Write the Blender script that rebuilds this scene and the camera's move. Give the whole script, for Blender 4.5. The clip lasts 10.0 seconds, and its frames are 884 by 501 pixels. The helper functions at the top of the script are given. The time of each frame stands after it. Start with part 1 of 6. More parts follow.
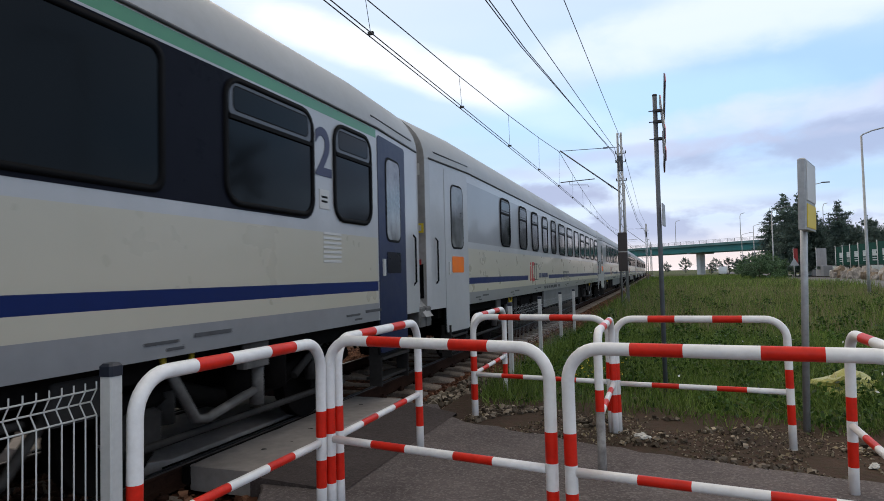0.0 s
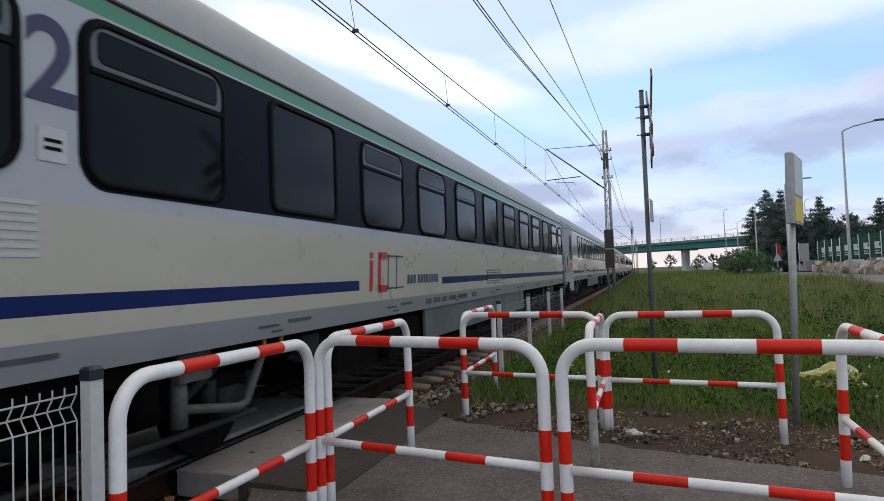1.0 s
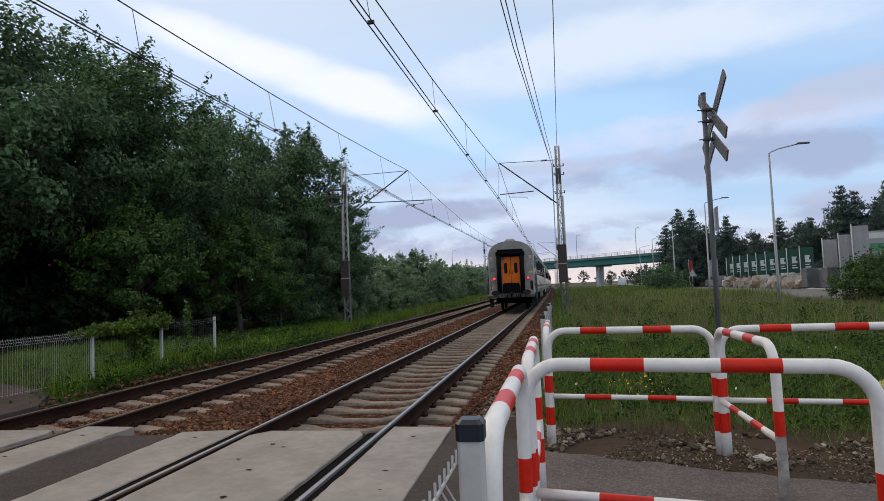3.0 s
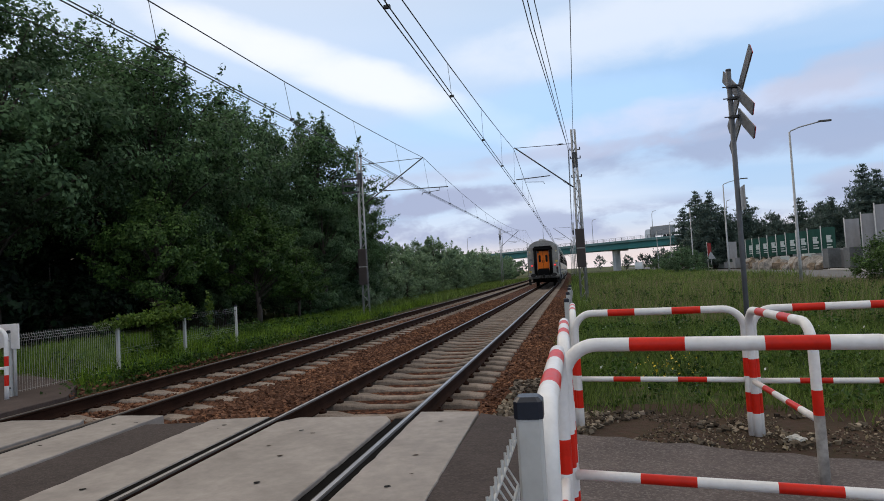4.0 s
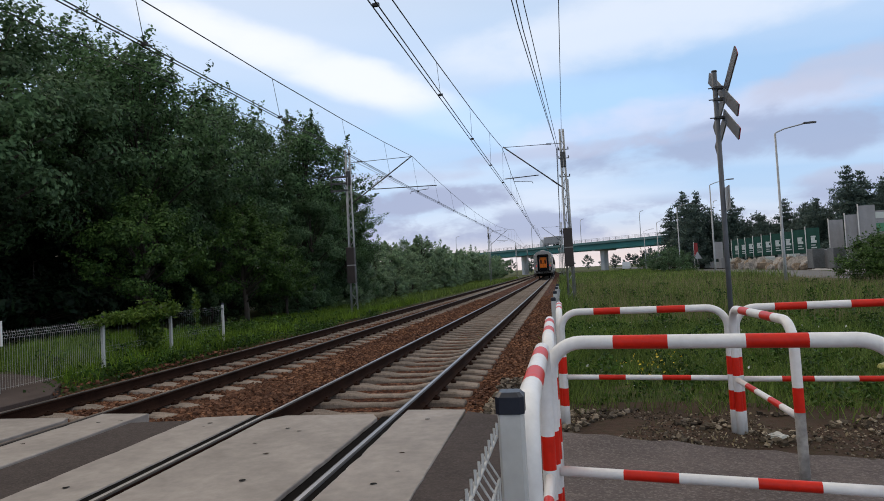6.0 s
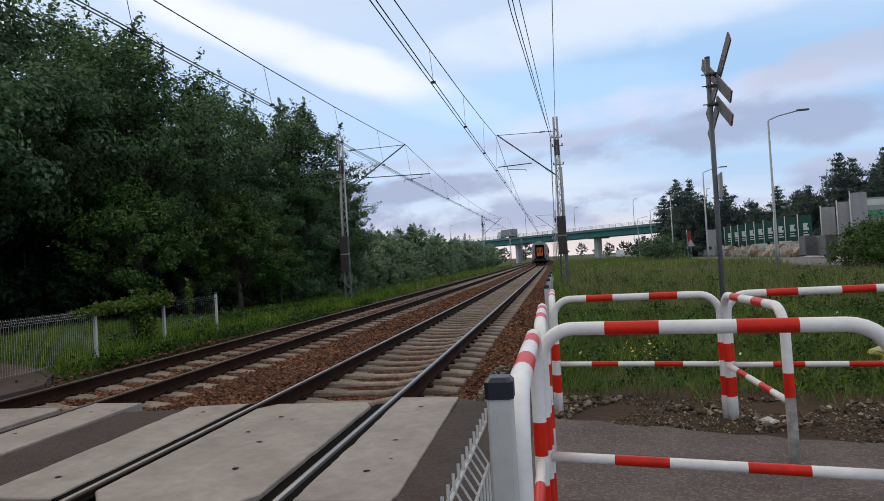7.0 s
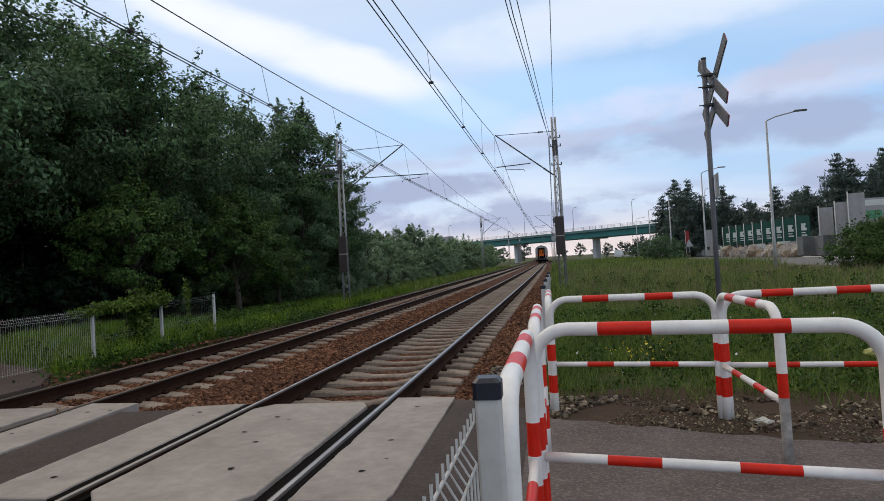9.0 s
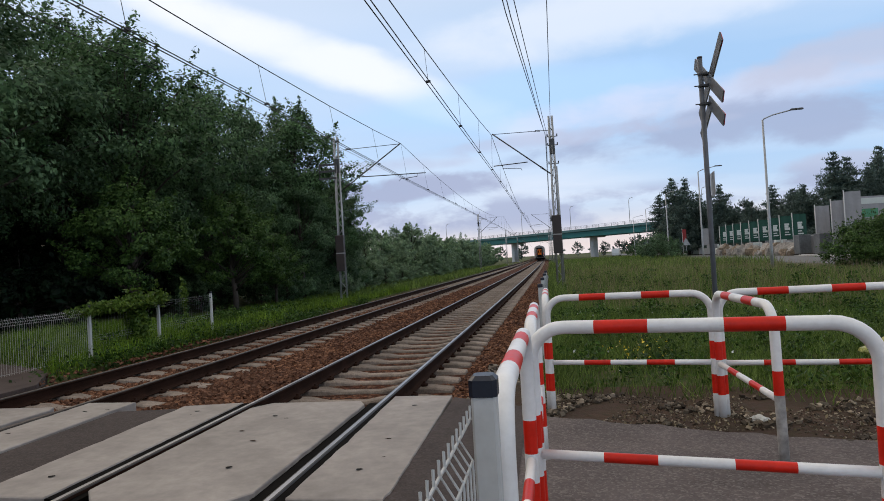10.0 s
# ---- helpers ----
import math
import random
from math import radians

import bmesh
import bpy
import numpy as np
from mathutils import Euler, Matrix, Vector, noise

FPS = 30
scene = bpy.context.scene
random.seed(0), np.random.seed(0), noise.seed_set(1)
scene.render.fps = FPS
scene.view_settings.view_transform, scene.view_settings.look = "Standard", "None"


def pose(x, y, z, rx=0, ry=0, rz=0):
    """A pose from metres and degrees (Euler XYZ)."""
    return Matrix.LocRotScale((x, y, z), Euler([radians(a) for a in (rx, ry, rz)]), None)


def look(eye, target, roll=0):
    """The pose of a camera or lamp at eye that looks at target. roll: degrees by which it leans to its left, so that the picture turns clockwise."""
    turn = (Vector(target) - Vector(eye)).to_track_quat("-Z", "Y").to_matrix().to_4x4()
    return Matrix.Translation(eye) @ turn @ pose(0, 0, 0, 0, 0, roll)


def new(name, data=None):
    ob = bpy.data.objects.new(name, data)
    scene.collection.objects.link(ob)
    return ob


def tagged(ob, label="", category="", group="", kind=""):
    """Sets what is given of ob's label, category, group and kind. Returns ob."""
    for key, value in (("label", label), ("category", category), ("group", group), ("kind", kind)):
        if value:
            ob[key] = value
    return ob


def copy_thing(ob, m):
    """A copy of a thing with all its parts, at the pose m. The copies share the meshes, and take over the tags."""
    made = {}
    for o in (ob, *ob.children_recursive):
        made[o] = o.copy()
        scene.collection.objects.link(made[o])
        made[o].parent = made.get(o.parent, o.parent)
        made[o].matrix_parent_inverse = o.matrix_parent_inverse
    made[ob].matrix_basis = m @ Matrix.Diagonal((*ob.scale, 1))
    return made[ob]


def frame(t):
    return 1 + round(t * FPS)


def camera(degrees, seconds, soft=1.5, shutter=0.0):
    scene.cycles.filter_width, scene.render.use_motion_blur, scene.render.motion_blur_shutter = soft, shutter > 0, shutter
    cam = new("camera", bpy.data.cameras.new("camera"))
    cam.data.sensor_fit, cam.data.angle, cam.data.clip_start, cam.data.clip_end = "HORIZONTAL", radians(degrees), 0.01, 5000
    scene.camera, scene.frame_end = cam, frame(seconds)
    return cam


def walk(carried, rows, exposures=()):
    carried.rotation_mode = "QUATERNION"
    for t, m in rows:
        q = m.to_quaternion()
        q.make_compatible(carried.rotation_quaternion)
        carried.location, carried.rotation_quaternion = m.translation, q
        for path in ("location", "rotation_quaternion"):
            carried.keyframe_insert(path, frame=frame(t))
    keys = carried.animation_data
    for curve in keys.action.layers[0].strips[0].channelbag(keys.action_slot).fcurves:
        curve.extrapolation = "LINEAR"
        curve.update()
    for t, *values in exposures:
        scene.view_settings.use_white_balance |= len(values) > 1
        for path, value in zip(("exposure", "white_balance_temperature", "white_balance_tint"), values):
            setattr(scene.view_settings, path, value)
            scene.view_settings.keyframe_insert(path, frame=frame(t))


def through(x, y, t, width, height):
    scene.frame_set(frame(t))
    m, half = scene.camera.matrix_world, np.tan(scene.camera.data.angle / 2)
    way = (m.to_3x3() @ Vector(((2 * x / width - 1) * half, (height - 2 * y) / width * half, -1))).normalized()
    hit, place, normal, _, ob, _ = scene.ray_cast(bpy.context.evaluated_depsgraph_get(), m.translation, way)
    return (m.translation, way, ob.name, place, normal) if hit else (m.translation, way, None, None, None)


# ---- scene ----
cam = camera(70.2, 10.0, soft=0.9, shutter=0.05)
PATH = [
    (0, (4.514, -7.059, 1.475), (3.855, -5.172, 1.555), -1.4),
    (0.5, (4.505, -7.059, 1.471), (3.864, -5.167, 1.573), -1.8),
    (1, (4.476, -7.006, 1.462), (3.857, -5.106, 1.539), -2.1),
    (1.2, (4.421, -6.991, 1.464), (3.891, -5.064, 1.556), -3.0),
    (1.5, (4.209, -6.934, 1.458), (3.627, -5.022, 1.535), -2.4),
    (1.7, (3.976, -6.883, 1.462), (3.504, -4.942, 1.576), -1.4),
    (2, (3.614, -6.825, 1.468), (3.246, -4.867, 1.643), -2.5),
    (2.2, (3.370, -6.764, 1.470), (2.967, -4.810, 1.621), -3.2),
    (2.5, (3.043, -6.696, 1.477), (2.575, -4.755, 1.598), -3.6),
    (2.8, (2.792, -6.678, 1.468), (2.369, -4.726, 1.579), -3.1),
    (3, (2.670, -6.660, 1.479), (2.309, -4.697, 1.597), -2.3),
    (3.2, (2.607, -6.644, 1.477), (2.209, -4.687, 1.583), -2.4),
    (4.3, (2.570, -6.642, 1.453), (2.162, -4.685, 1.533), -3.4),
    (4.5, (2.571, -6.645, 1.456), (2.190, -4.683, 1.548), -2.6),
    (5, (2.577, -6.640, 1.454), (2.172, -4.683, 1.532), -2.6),
    (5.5, (2.582, -6.647, 1.454), (2.209, -4.684, 1.549), -3.1),
    (6, (2.586, -6.653, 1.450), (2.211, -4.690, 1.525), -3.1),
    (7.5, (2.603, -6.631, 1.439), (2.253, -4.662, 1.472), -3.3),
    (8, (2.609, -6.635, 1.440), (2.257, -4.667, 1.482), -3.0),
    (8.5, (2.612, -6.642, 1.440), (2.257, -4.674, 1.475), -4.0),
    (9, (2.622, -6.641, 1.442), (2.267, -4.673, 1.480), -3.3),
    (9.5, (2.626, -6.642, 1.439), (2.287, -4.671, 1.467), -2.9),
    (10, (2.627, -6.651, 1.441), (2.280, -4.682, 1.475), -3.4),
]
walk(cam, [(t, look(eye, target, roll)) for t, eye, target, roll in PATH], exposures=[(0, 0.2), (1.4, 0.18), (2.1, 0.04), (3.0, 0.0), (10, 0.0)])

# ---- world and sun ----
SUN_ELEV, SUN_AZ = radians(30), radians(-48)
world = bpy.data.worlds.new("evening_sky")
scene.world = world
world.use_nodes = True


def link(tree, a, b):
    tree.links.new(a, b)


def node(tree, kind, **values):
    n = tree.nodes.new(kind)
    for key, value in values.items():
        n.inputs[key].default_value = value
    return n


def ramp(tree, fac, stops):
    n = tree.nodes.new("ShaderNodeValToRGB")
    e = n.color_ramp.elements
    while len(e) < len(stops):
        e.new(0.5)
    for k, (pos, col) in zip(e, stops):
        k.position = pos
        k.color = (*col, 1) if len(col) == 3 else col
    link(tree, fac, n.inputs[0])
    return n.outputs[0]


def maths(tree, op, a, b=None, clamp=False):
    n = tree.nodes.new("ShaderNodeMath")
    n.operation, n.use_clamp = op, clamp
    for k, v in enumerate((a, b)):
        if v is None:
            continue
        if isinstance(v, (int, float)):
            n.inputs[k].default_value = v
        else:
            link(tree, v, n.inputs[k])
    return n.outputs[0]


def mix(tree, fac, a, b, blend="MIX"):
    n = tree.nodes.new("ShaderNodeMix")
    n.data_type, n.blend_type = "RGBA", blend
    for sock, v in ((n.inputs[0], fac), (n.inputs[6], a), (n.inputs[7], b)):
        if isinstance(v, (int, float)):
            sock.default_value = v
        elif isinstance(v, (tuple, list)):
            sock.default_value = (*v, 1)
        else:
            link(tree, v, sock)
    return n.outputs[2]


def build_sky():
    nt = world.node_tree
    nt.nodes.clear()
    out = nt.nodes.new("ShaderNodeOutputWorld")
    bg = nt.nodes.new("ShaderNodeBackground")
    sky = nt.nodes.new("ShaderNodeTexSky")
    sky.sky_type, sky.sun_disc = "NISHITA", False
    sky.sun_elevation, sky.sun_rotation = SUN_ELEV, SUN_AZ
    sky.air_density, sky.dust_density = 1.0, 0.6
    tc = nt.nodes.new("ShaderNodeTexCoord")
    sep = nt.nodes.new("ShaderNodeSeparateXYZ")
    link(nt, tc.outputs["Generated"], sep.inputs[0])
    zz = maths(nt, "ADD", maths(nt, "MAXIMUM", sep.outputs[2], 0.0), 0.14)
    comb = nt.nodes.new("ShaderNodeCombineXYZ")
    link(nt, maths(nt, "DIVIDE", sep.outputs[0], zz), comb.inputs[0])
    link(nt, maths(nt, "DIVIDE", sep.outputs[1], zz), comb.inputs[1])
    elev = maths(nt, "MAXIMUM", sep.outputs[2], 0.0)
    grad = ramp(nt, elev, ((0.0, (0.90, 0.75, 0.72)), (0.03, (0.82, 0.76, 0.81)), (0.08, (0.54, 0.72, 0.97)), (0.20, (0.42, 0.66, 1.0)), (0.34, (0.45, 0.67, 0.98)), (0.58, (0.86, 0.83, 0.78)), (1.0, (0.84, 0.80, 0.74))))
    scaled = mix(nt, 1.0, sky.outputs[0], (0.045, 0.045, 0.045), "MULTIPLY")
    clear = mix(nt, 0.85, scaled, grad)
    # high thin white cloud in long soft streaks
    m1 = nt.nodes.new("ShaderNodeMapping")
    m1.inputs["Rotation"].default_value = (0, 0, radians(62))
    m1.inputs["Scale"].default_value = (0.5, 1.0, 1)
    m1.inputs["Location"].default_value = (0.6, 0.25, 0)
    link(nt, comb.outputs[0], m1.inputs[0])
    n1 = node(nt, "ShaderNodeTexNoise", Scale=0.8, Detail=4.0, Roughness=0.45, Distortion=0.3)
    link(nt, m1.outputs[0], n1.inputs["Vector"])
    f1 = ramp(nt, n1.outputs[0], ((0.42, (0, 0, 0)), (0.74, (1, 1, 1))))
    veil = ramp(nt, elev, ((0.0, (0.86, 0.83, 0.90)), (0.15, (0.74, 0.82, 0.95)), (0.4, (0.72, 0.79, 0.94)), (0.6, (1.0, 0.95, 0.88))))
    c = mix(nt, maths(nt, "MULTIPLY", f1, 0.75), clear, veil)
    # cloud forms ahead, each a soft oval torn by noise
    fwd = maths(nt, "MAXIMUM", sep.outputs[1], 0.08)
    u, v = maths(nt, "DIVIDE", sep.outputs[0], fwd), maths(nt, "DIVIDE", sep.outputs[2], fwd)
    m2 = nt.nodes.new("ShaderNodeMapping")
    m2.inputs["Scale"].default_value = (8.0, 8.0, 17.0)
    m2.inputs["Location"].default_value = (1.3, 0.7, 0.4)
    link(nt, tc.outputs["Generated"], m2.inputs[0])
    n2 = node(nt, "ShaderNodeTexNoise", Scale=1.0, Detail=5.0, Roughness=0.55, Distortion=0.2)
    link(nt, m2.outputs[0], n2.inputs["Vector"])
    torn = maths(nt, "MULTIPLY", maths(nt, "SUBTRACT", n2.outputs[0], 0.5), 5.0)

    def cloud(under, u0, v0, wide, tall, slope, colour, cover, tear=1.0, edge=0.9):
        du, dv = maths(nt, "SUBTRACT", u, u0), maths(nt, "SUBTRACT", v, v0)
        dv = maths(nt, "SUBTRACT", dv, maths(nt, "MULTIPLY", du, slope))
        a, b = maths(nt, "DIVIDE", du, wide), maths(nt, "DIVIDE", dv, tall)
        r = maths(nt, "ADD", maths(nt, "MULTIPLY", a, a), maths(nt, "MULTIPLY", b, b))
        r = maths(nt, "SUBTRACT", r, maths(nt, "MULTIPLY", torn, tear))
        m = nt.nodes.new("ShaderNodeMapRange")
        m.interpolation_type = "SMOOTHSTEP"
        m.inputs["From Min"].default_value, m.inputs["From Max"].default_value = 1.0 + edge, 1.0 - edge
        link(nt, r, m.inputs["Value"])
        return mix(nt, maths(nt, "MULTIPLY", m.outputs[0], cover), under, colour)

    VIOLET, PINK, WHITE_ = (0.37, 0.44, 0.63), (0.86, 0.76, 0.82), (1.0, 1.0, 1.03)
    c = cloud(c, -0.40, 0.37, 0.34, 0.04, -0.45, WHITE_, 0.7, 0.45)
    c = cloud(c, 0.12, 0.37, 0.30, 0.05, 0.1, (0.84, 0.88, 0.97), 0.6, 0.5)
    c = cloud(c, -0.02, 0.245, 0.26, 0.045, 0.0, (0.46, 0.69, 1.02), 0.75, 0.5)
    c = cloud(c, 0.30, 0.225, 0.30, 0.03, 0.05, PINK, 0.4, 0.7)
    c = cloud(c, 0.36, 0.185, 0.34, 0.036, 0.06, VIOLET, 0.88, 1.0, 0.7)
    c = cloud(c, 0.46, 0.275, 0.16, 0.03, 0.2, (0.52, 0.55, 0.70), 0.7, 1.0)
    c = cloud(c, 0.03, 0.182, 0.20, 0.012, 0.03, (0.50, 0.55, 0.73), 0.7, 1.0)
    c = cloud(c, 0.47, 0.108, 0.12, 0.014, 0.0, (0.48, 0.53, 0.70), 0.8, 0.9)
    c = cloud(c, -0.21, 0.122, 0.13, 0.024, -0.05, (0.39, 0.44, 0.62), 0.92, 0.9, 0.5)
    c = cloud(c, -0.30, 0.16, 0.16, 0.012, 0.0, (0.50, 0.55, 0.73), 0.6, 1.0)
    # a low broken row along the horizon
    low = ramp(nt, elev, ((0.03, (0, 0, 0)), (0.055, (1, 1, 1)), (0.085, (1, 1, 1)), (0.105, (0, 0, 0))))
    f3 = ramp(nt, n2.outputs[0], ((0.44, (0, 0, 0)), (0.56, (1, 1, 1))))
    c = mix(nt, maths(nt, "MULTIPLY", maths(nt, "MULTIPLY", f3, low), 0.85), c, (0.40, 0.45, 0.63))
    link(nt, c, bg.inputs[0])
    bg.inputs[1].default_value = 1.08
    link(nt, bg.outputs[0], out.inputs[0])


build_sky()
sun = new("sun", bpy.data.lights.new("sun", "SUN"))
sun.data.energy, sun.data.angle, sun.data.color = 0.75, radians(40), (1.0, 0.80, 0.60)
sun.matrix_world = look((0, 0, 60), (60 * math.sin(-SUN_AZ), -60 * math.cos(SUN_AZ), 60 - 60 * math.tan(SUN_ELEV)))


# ---- materials ----
def material(name, colour, rough=0.6, metal=0.0, vary=0.25, fine=60.0, coarse=1.2, bump=0.15, depth=0.004, tint=None, spec=0.5, coat=0.0, random_each=0.0):
    """A surface with a coarse stain, a fine grain, and a relief of that grain."""
    m = bpy.data.materials.new(name)
    m.use_nodes = True
    nt = m.node_tree
    b = nt.nodes["Principled BSDF"]
    tc = nt.nodes.new("ShaderNodeTexCoord")
    n1 = node(nt, "ShaderNodeTexNoise", Scale=coarse, Detail=5.0, Roughness=0.6)
    n2 = node(nt, "ShaderNodeTexNoise", Scale=fine, Detail=3.0, Roughness=0.65)
    link(nt, tc.outputs["Object"], n1.inputs["Vector"])
    link(nt, tc.outputs["Object"], n2.inputs["Vector"])
    dark = tuple(c * (1 - vary) for c in colour)
    light = tuple(min(1, c * (1 + vary * 0.7)) for c in (tint or colour))
    base = ramp(nt, n1.outputs[0], ((0.3, dark), (0.7, light)))
    grain = ramp(nt, n2.outputs[0], ((0.3, (1 - vary, 1 - vary, 1 - vary)), (0.7, (1, 1, 1))))
    col = mix(nt, 1.0, base, grain, "MULTIPLY")
    if random_each:
        info = nt.nodes.new("ShaderNodeObjectInfo")
        g = ramp(nt, info.outputs["Random"], ((0.0, (1 - random_each,) * 3), (1.0, (1.0, 1.0, 1.0))))
        col = mix(nt, 1.0, col, g, "MULTIPLY")
    link(nt, col, b.inputs["Base Color"])
    r = maths(nt, "ADD", maths(nt, "MULTIPLY", n2.outputs[0], 0.2), max(0.0, rough - 0.1))
    link(nt, r, b.inputs["Roughness"])
    b.inputs["Metallic"].default_value = metal
    b.inputs["Specular IOR Level"].default_value = spec
    b.inputs["Coat Weight"].default_value = coat
    if bump:
        bp = node(nt, "ShaderNodeBump", Strength=bump, Distance=depth)
        link(nt, n2.outputs[0], bp.inputs["Height"])
        link(nt, bp.outputs[0], b.inputs["Normal"])
    return m


def glow(name, colour, strength):
    m = bpy.data.materials.new(name)
    m.use_nodes = True
    b = m.node_tree.nodes["Principled BSDF"]
    b.inputs["Base Color"].default_value = (*colour, 1)
    b.inputs["Emission Color"].default_value = (*colour, 1)
    b.inputs["Emission Strength"].default_value = strength
    b.inputs["Roughness"].default_value = 0.2
    return m


def leaf_material(name, dark, light, through=0.25, patch=(0.65, 1.15), bias=0.5, broad=0.7):
    m = bpy.data.materials.new(name)
    m.use_nodes = True
    nt = m.node_tree
    b = nt.nodes["Principled BSDF"]
    geo = nt.nodes.new("ShaderNodeNewGeometry")
    tc = nt.nodes.new("ShaderNodeTexCoord")
    n1 = node(nt, "ShaderNodeTexNoise", Scale=broad, Detail=3.0)
    link(nt, tc.outputs["Object"], n1.inputs["Vector"])
    a = ramp(nt, geo.outputs["Random Per Island"], ((0.0, dark), (0.6, tuple(d + (e - d) * bias for d, e in zip(dark, light))), (1.0, light)))
    g = ramp(nt, n1.outputs[0], ((0.3, (patch[0],) * 3), (0.7, (patch[1], patch[1], patch[1] * 0.88))))
    col = mix(nt, 1.0, a, g, "MULTIPLY")
    link(nt, col, b.inputs["Base Color"])
    b.inputs["Roughness"].default_value = 0.5
    b.inputs["Specular IOR Level"].default_value = 0.2
    tr = nt.nodes.new("ShaderNodeBsdfTranslucent")
    link(nt, col, tr.inputs[0])
    ms = nt.nodes.new("ShaderNodeMixShader")
    ms.inputs[0].default_value = through
    link(nt, b.outputs[0], ms.inputs[1])
    link(nt, tr.outputs[0], ms.inputs[2])
    link(nt, ms.outputs[0], nt.nodes["Material Output"].inputs[0])
    return m


def ground_material(name, colours, scales, bump=0.6, depth=0.03, rough=0.95):
    """Soil-like surface: three colours by two noises."""
    m = bpy.data.materials.new(name)
    m.use_nodes = True
    nt = m.node_tree
    b = nt.nodes["Principled BSDF"]
    tc = nt.nodes.new("ShaderNodeTexCoord")
    n1 = node(nt, "ShaderNodeTexNoise", Scale=scales[0], Detail=5.0, Roughness=0.6)
    n2 = node(nt, "ShaderNodeTexNoise", Scale=scales[1], Detail=4.0, Roughness=0.7)
    for n in (n1, n2):
        link(nt, tc.outputs["Object"], n.inputs["Vector"])
    a = ramp(nt, n1.outputs[0], ((0.35, colours[0]), (0.65, colours[1])))
    f = ramp(nt, n2.outputs[0], ((0.42, (0, 0, 0)), (0.68, (1, 1, 1))))
    link(nt, mix(nt, f, a, colours[2]), b.inputs["Base Color"])
    b.inputs["Roughness"].default_value = rough
    b.inputs["Specular IOR Level"].default_value = 0.2
    bp = node(nt, "ShaderNodeBump", Strength=bump, Distance=depth)
    link(nt, n2.outputs[0], bp.inputs["Height"])
    link(nt, bp.outputs[0], b.inputs["Normal"])
    return m


def ballast_material(name, cols, cell=16.0):
    """Crushed stone: cells of several browns with rounded relief."""
    m = bpy.data.materials.new(name)
    m.use_nodes = True
    nt = m.node_tree
    b = nt.nodes["Principled BSDF"]
    tc = nt.nodes.new("ShaderNodeTexCoord")
    v = node(nt, "ShaderNodeTexVoronoi", Scale=cell, Randomness=1.0)
    n1 = node(nt, "ShaderNodeTexNoise", Scale=0.8, Detail=4.0)
    for n in (v, n1):
        link(nt, tc.outputs["Object"], n.inputs["Vector"])
    sep = nt.nodes.new("ShaderNodeSeparateColor")
    link(nt, v.outputs["Color"], sep.inputs[0])
    a = ramp(nt, sep.outputs[0], ((0.0, cols[0]), (0.45, cols[1]), (0.8, cols[2]), (1.0, cols[3])))
    g = ramp(nt, n1.outputs[0], ((0.3, (0.62, 0.6, 0.58)), (0.7, (1.05, 1.0, 1.0))))
    # Cells darken towards their borders: shade of the gaps put into the colour.
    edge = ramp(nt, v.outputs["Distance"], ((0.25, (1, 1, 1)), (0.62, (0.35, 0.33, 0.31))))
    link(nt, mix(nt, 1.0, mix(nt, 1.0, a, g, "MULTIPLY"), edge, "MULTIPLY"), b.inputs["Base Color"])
    b.inputs["Roughness"].default_value = 0.9
    b.inputs["Specular IOR Level"].default_value = 0.08
    bp = node(nt, "ShaderNodeBump", Strength=0.9, Distance=0.03)
    bp.invert = True
    link(nt, v.outputs["Distance"], bp.inputs["Height"])
    link(nt, bp.outputs[0], b.inputs["Normal"])
    return m


def asphalt_material(name, dark, light, chip):
    """Worn asphalt: pale chips of stone in a dark binder, stained in broad patches."""
    m = bpy.data.materials.new(name)
    m.use_nodes = True
    nt = m.node_tree
    b = nt.nodes["Principled BSDF"]
    tc = nt.nodes.new("ShaderNodeTexCoord")
    v = node(nt, "ShaderNodeTexVoronoi", Scale=70.0, Randomness=1.0)
    n1 = node(nt, "ShaderNodeTexNoise", Scale=1.1, Detail=6.0, Roughness=0.65)
    n2 = node(nt, "ShaderNodeTexNoise", Scale=24.0, Detail=4.0, Roughness=0.7)
    for n in (v, n1, n2):
        link(nt, tc.outputs["Object"], n.inputs["Vector"])
    sep = nt.nodes.new("ShaderNodeSeparateColor")
    link(nt, v.outputs["Color"], sep.inputs[0])
    base = ramp(nt, n1.outputs[0], ((0.34, dark), (0.66, light)))
    grain = ramp(nt, n2.outputs[0], ((0.3, (0.72, 0.72, 0.72)), (0.7, (1.1, 1.08, 1.06))))
    col = mix(nt, 1.0, base, grain, "MULTIPLY")
    stone = ramp(nt, sep.outputs[0], ((0.62, (0, 0, 0)), (0.95, (1, 1, 1))))
    link(nt, mix(nt, maths(nt, "MULTIPLY", stone, 0.36), col, chip), b.inputs["Base Color"])
    b.inputs["Roughness"].default_value = 0.85
    b.inputs["Specular IOR Level"].default_value = 0.15
    h = maths(nt, "ADD", maths(nt, "MULTIPLY", n2.outputs[0], 1.4), maths(nt, "MULTIPLY", v.outputs["Distance"], -0.7))
    bp = node(nt, "ShaderNodeBump", Strength=0.5, Distance=0.005)
    link(nt, h, bp.inputs["Height"])
    link(nt, bp.outputs[0], b.inputs["Normal"])
    return m


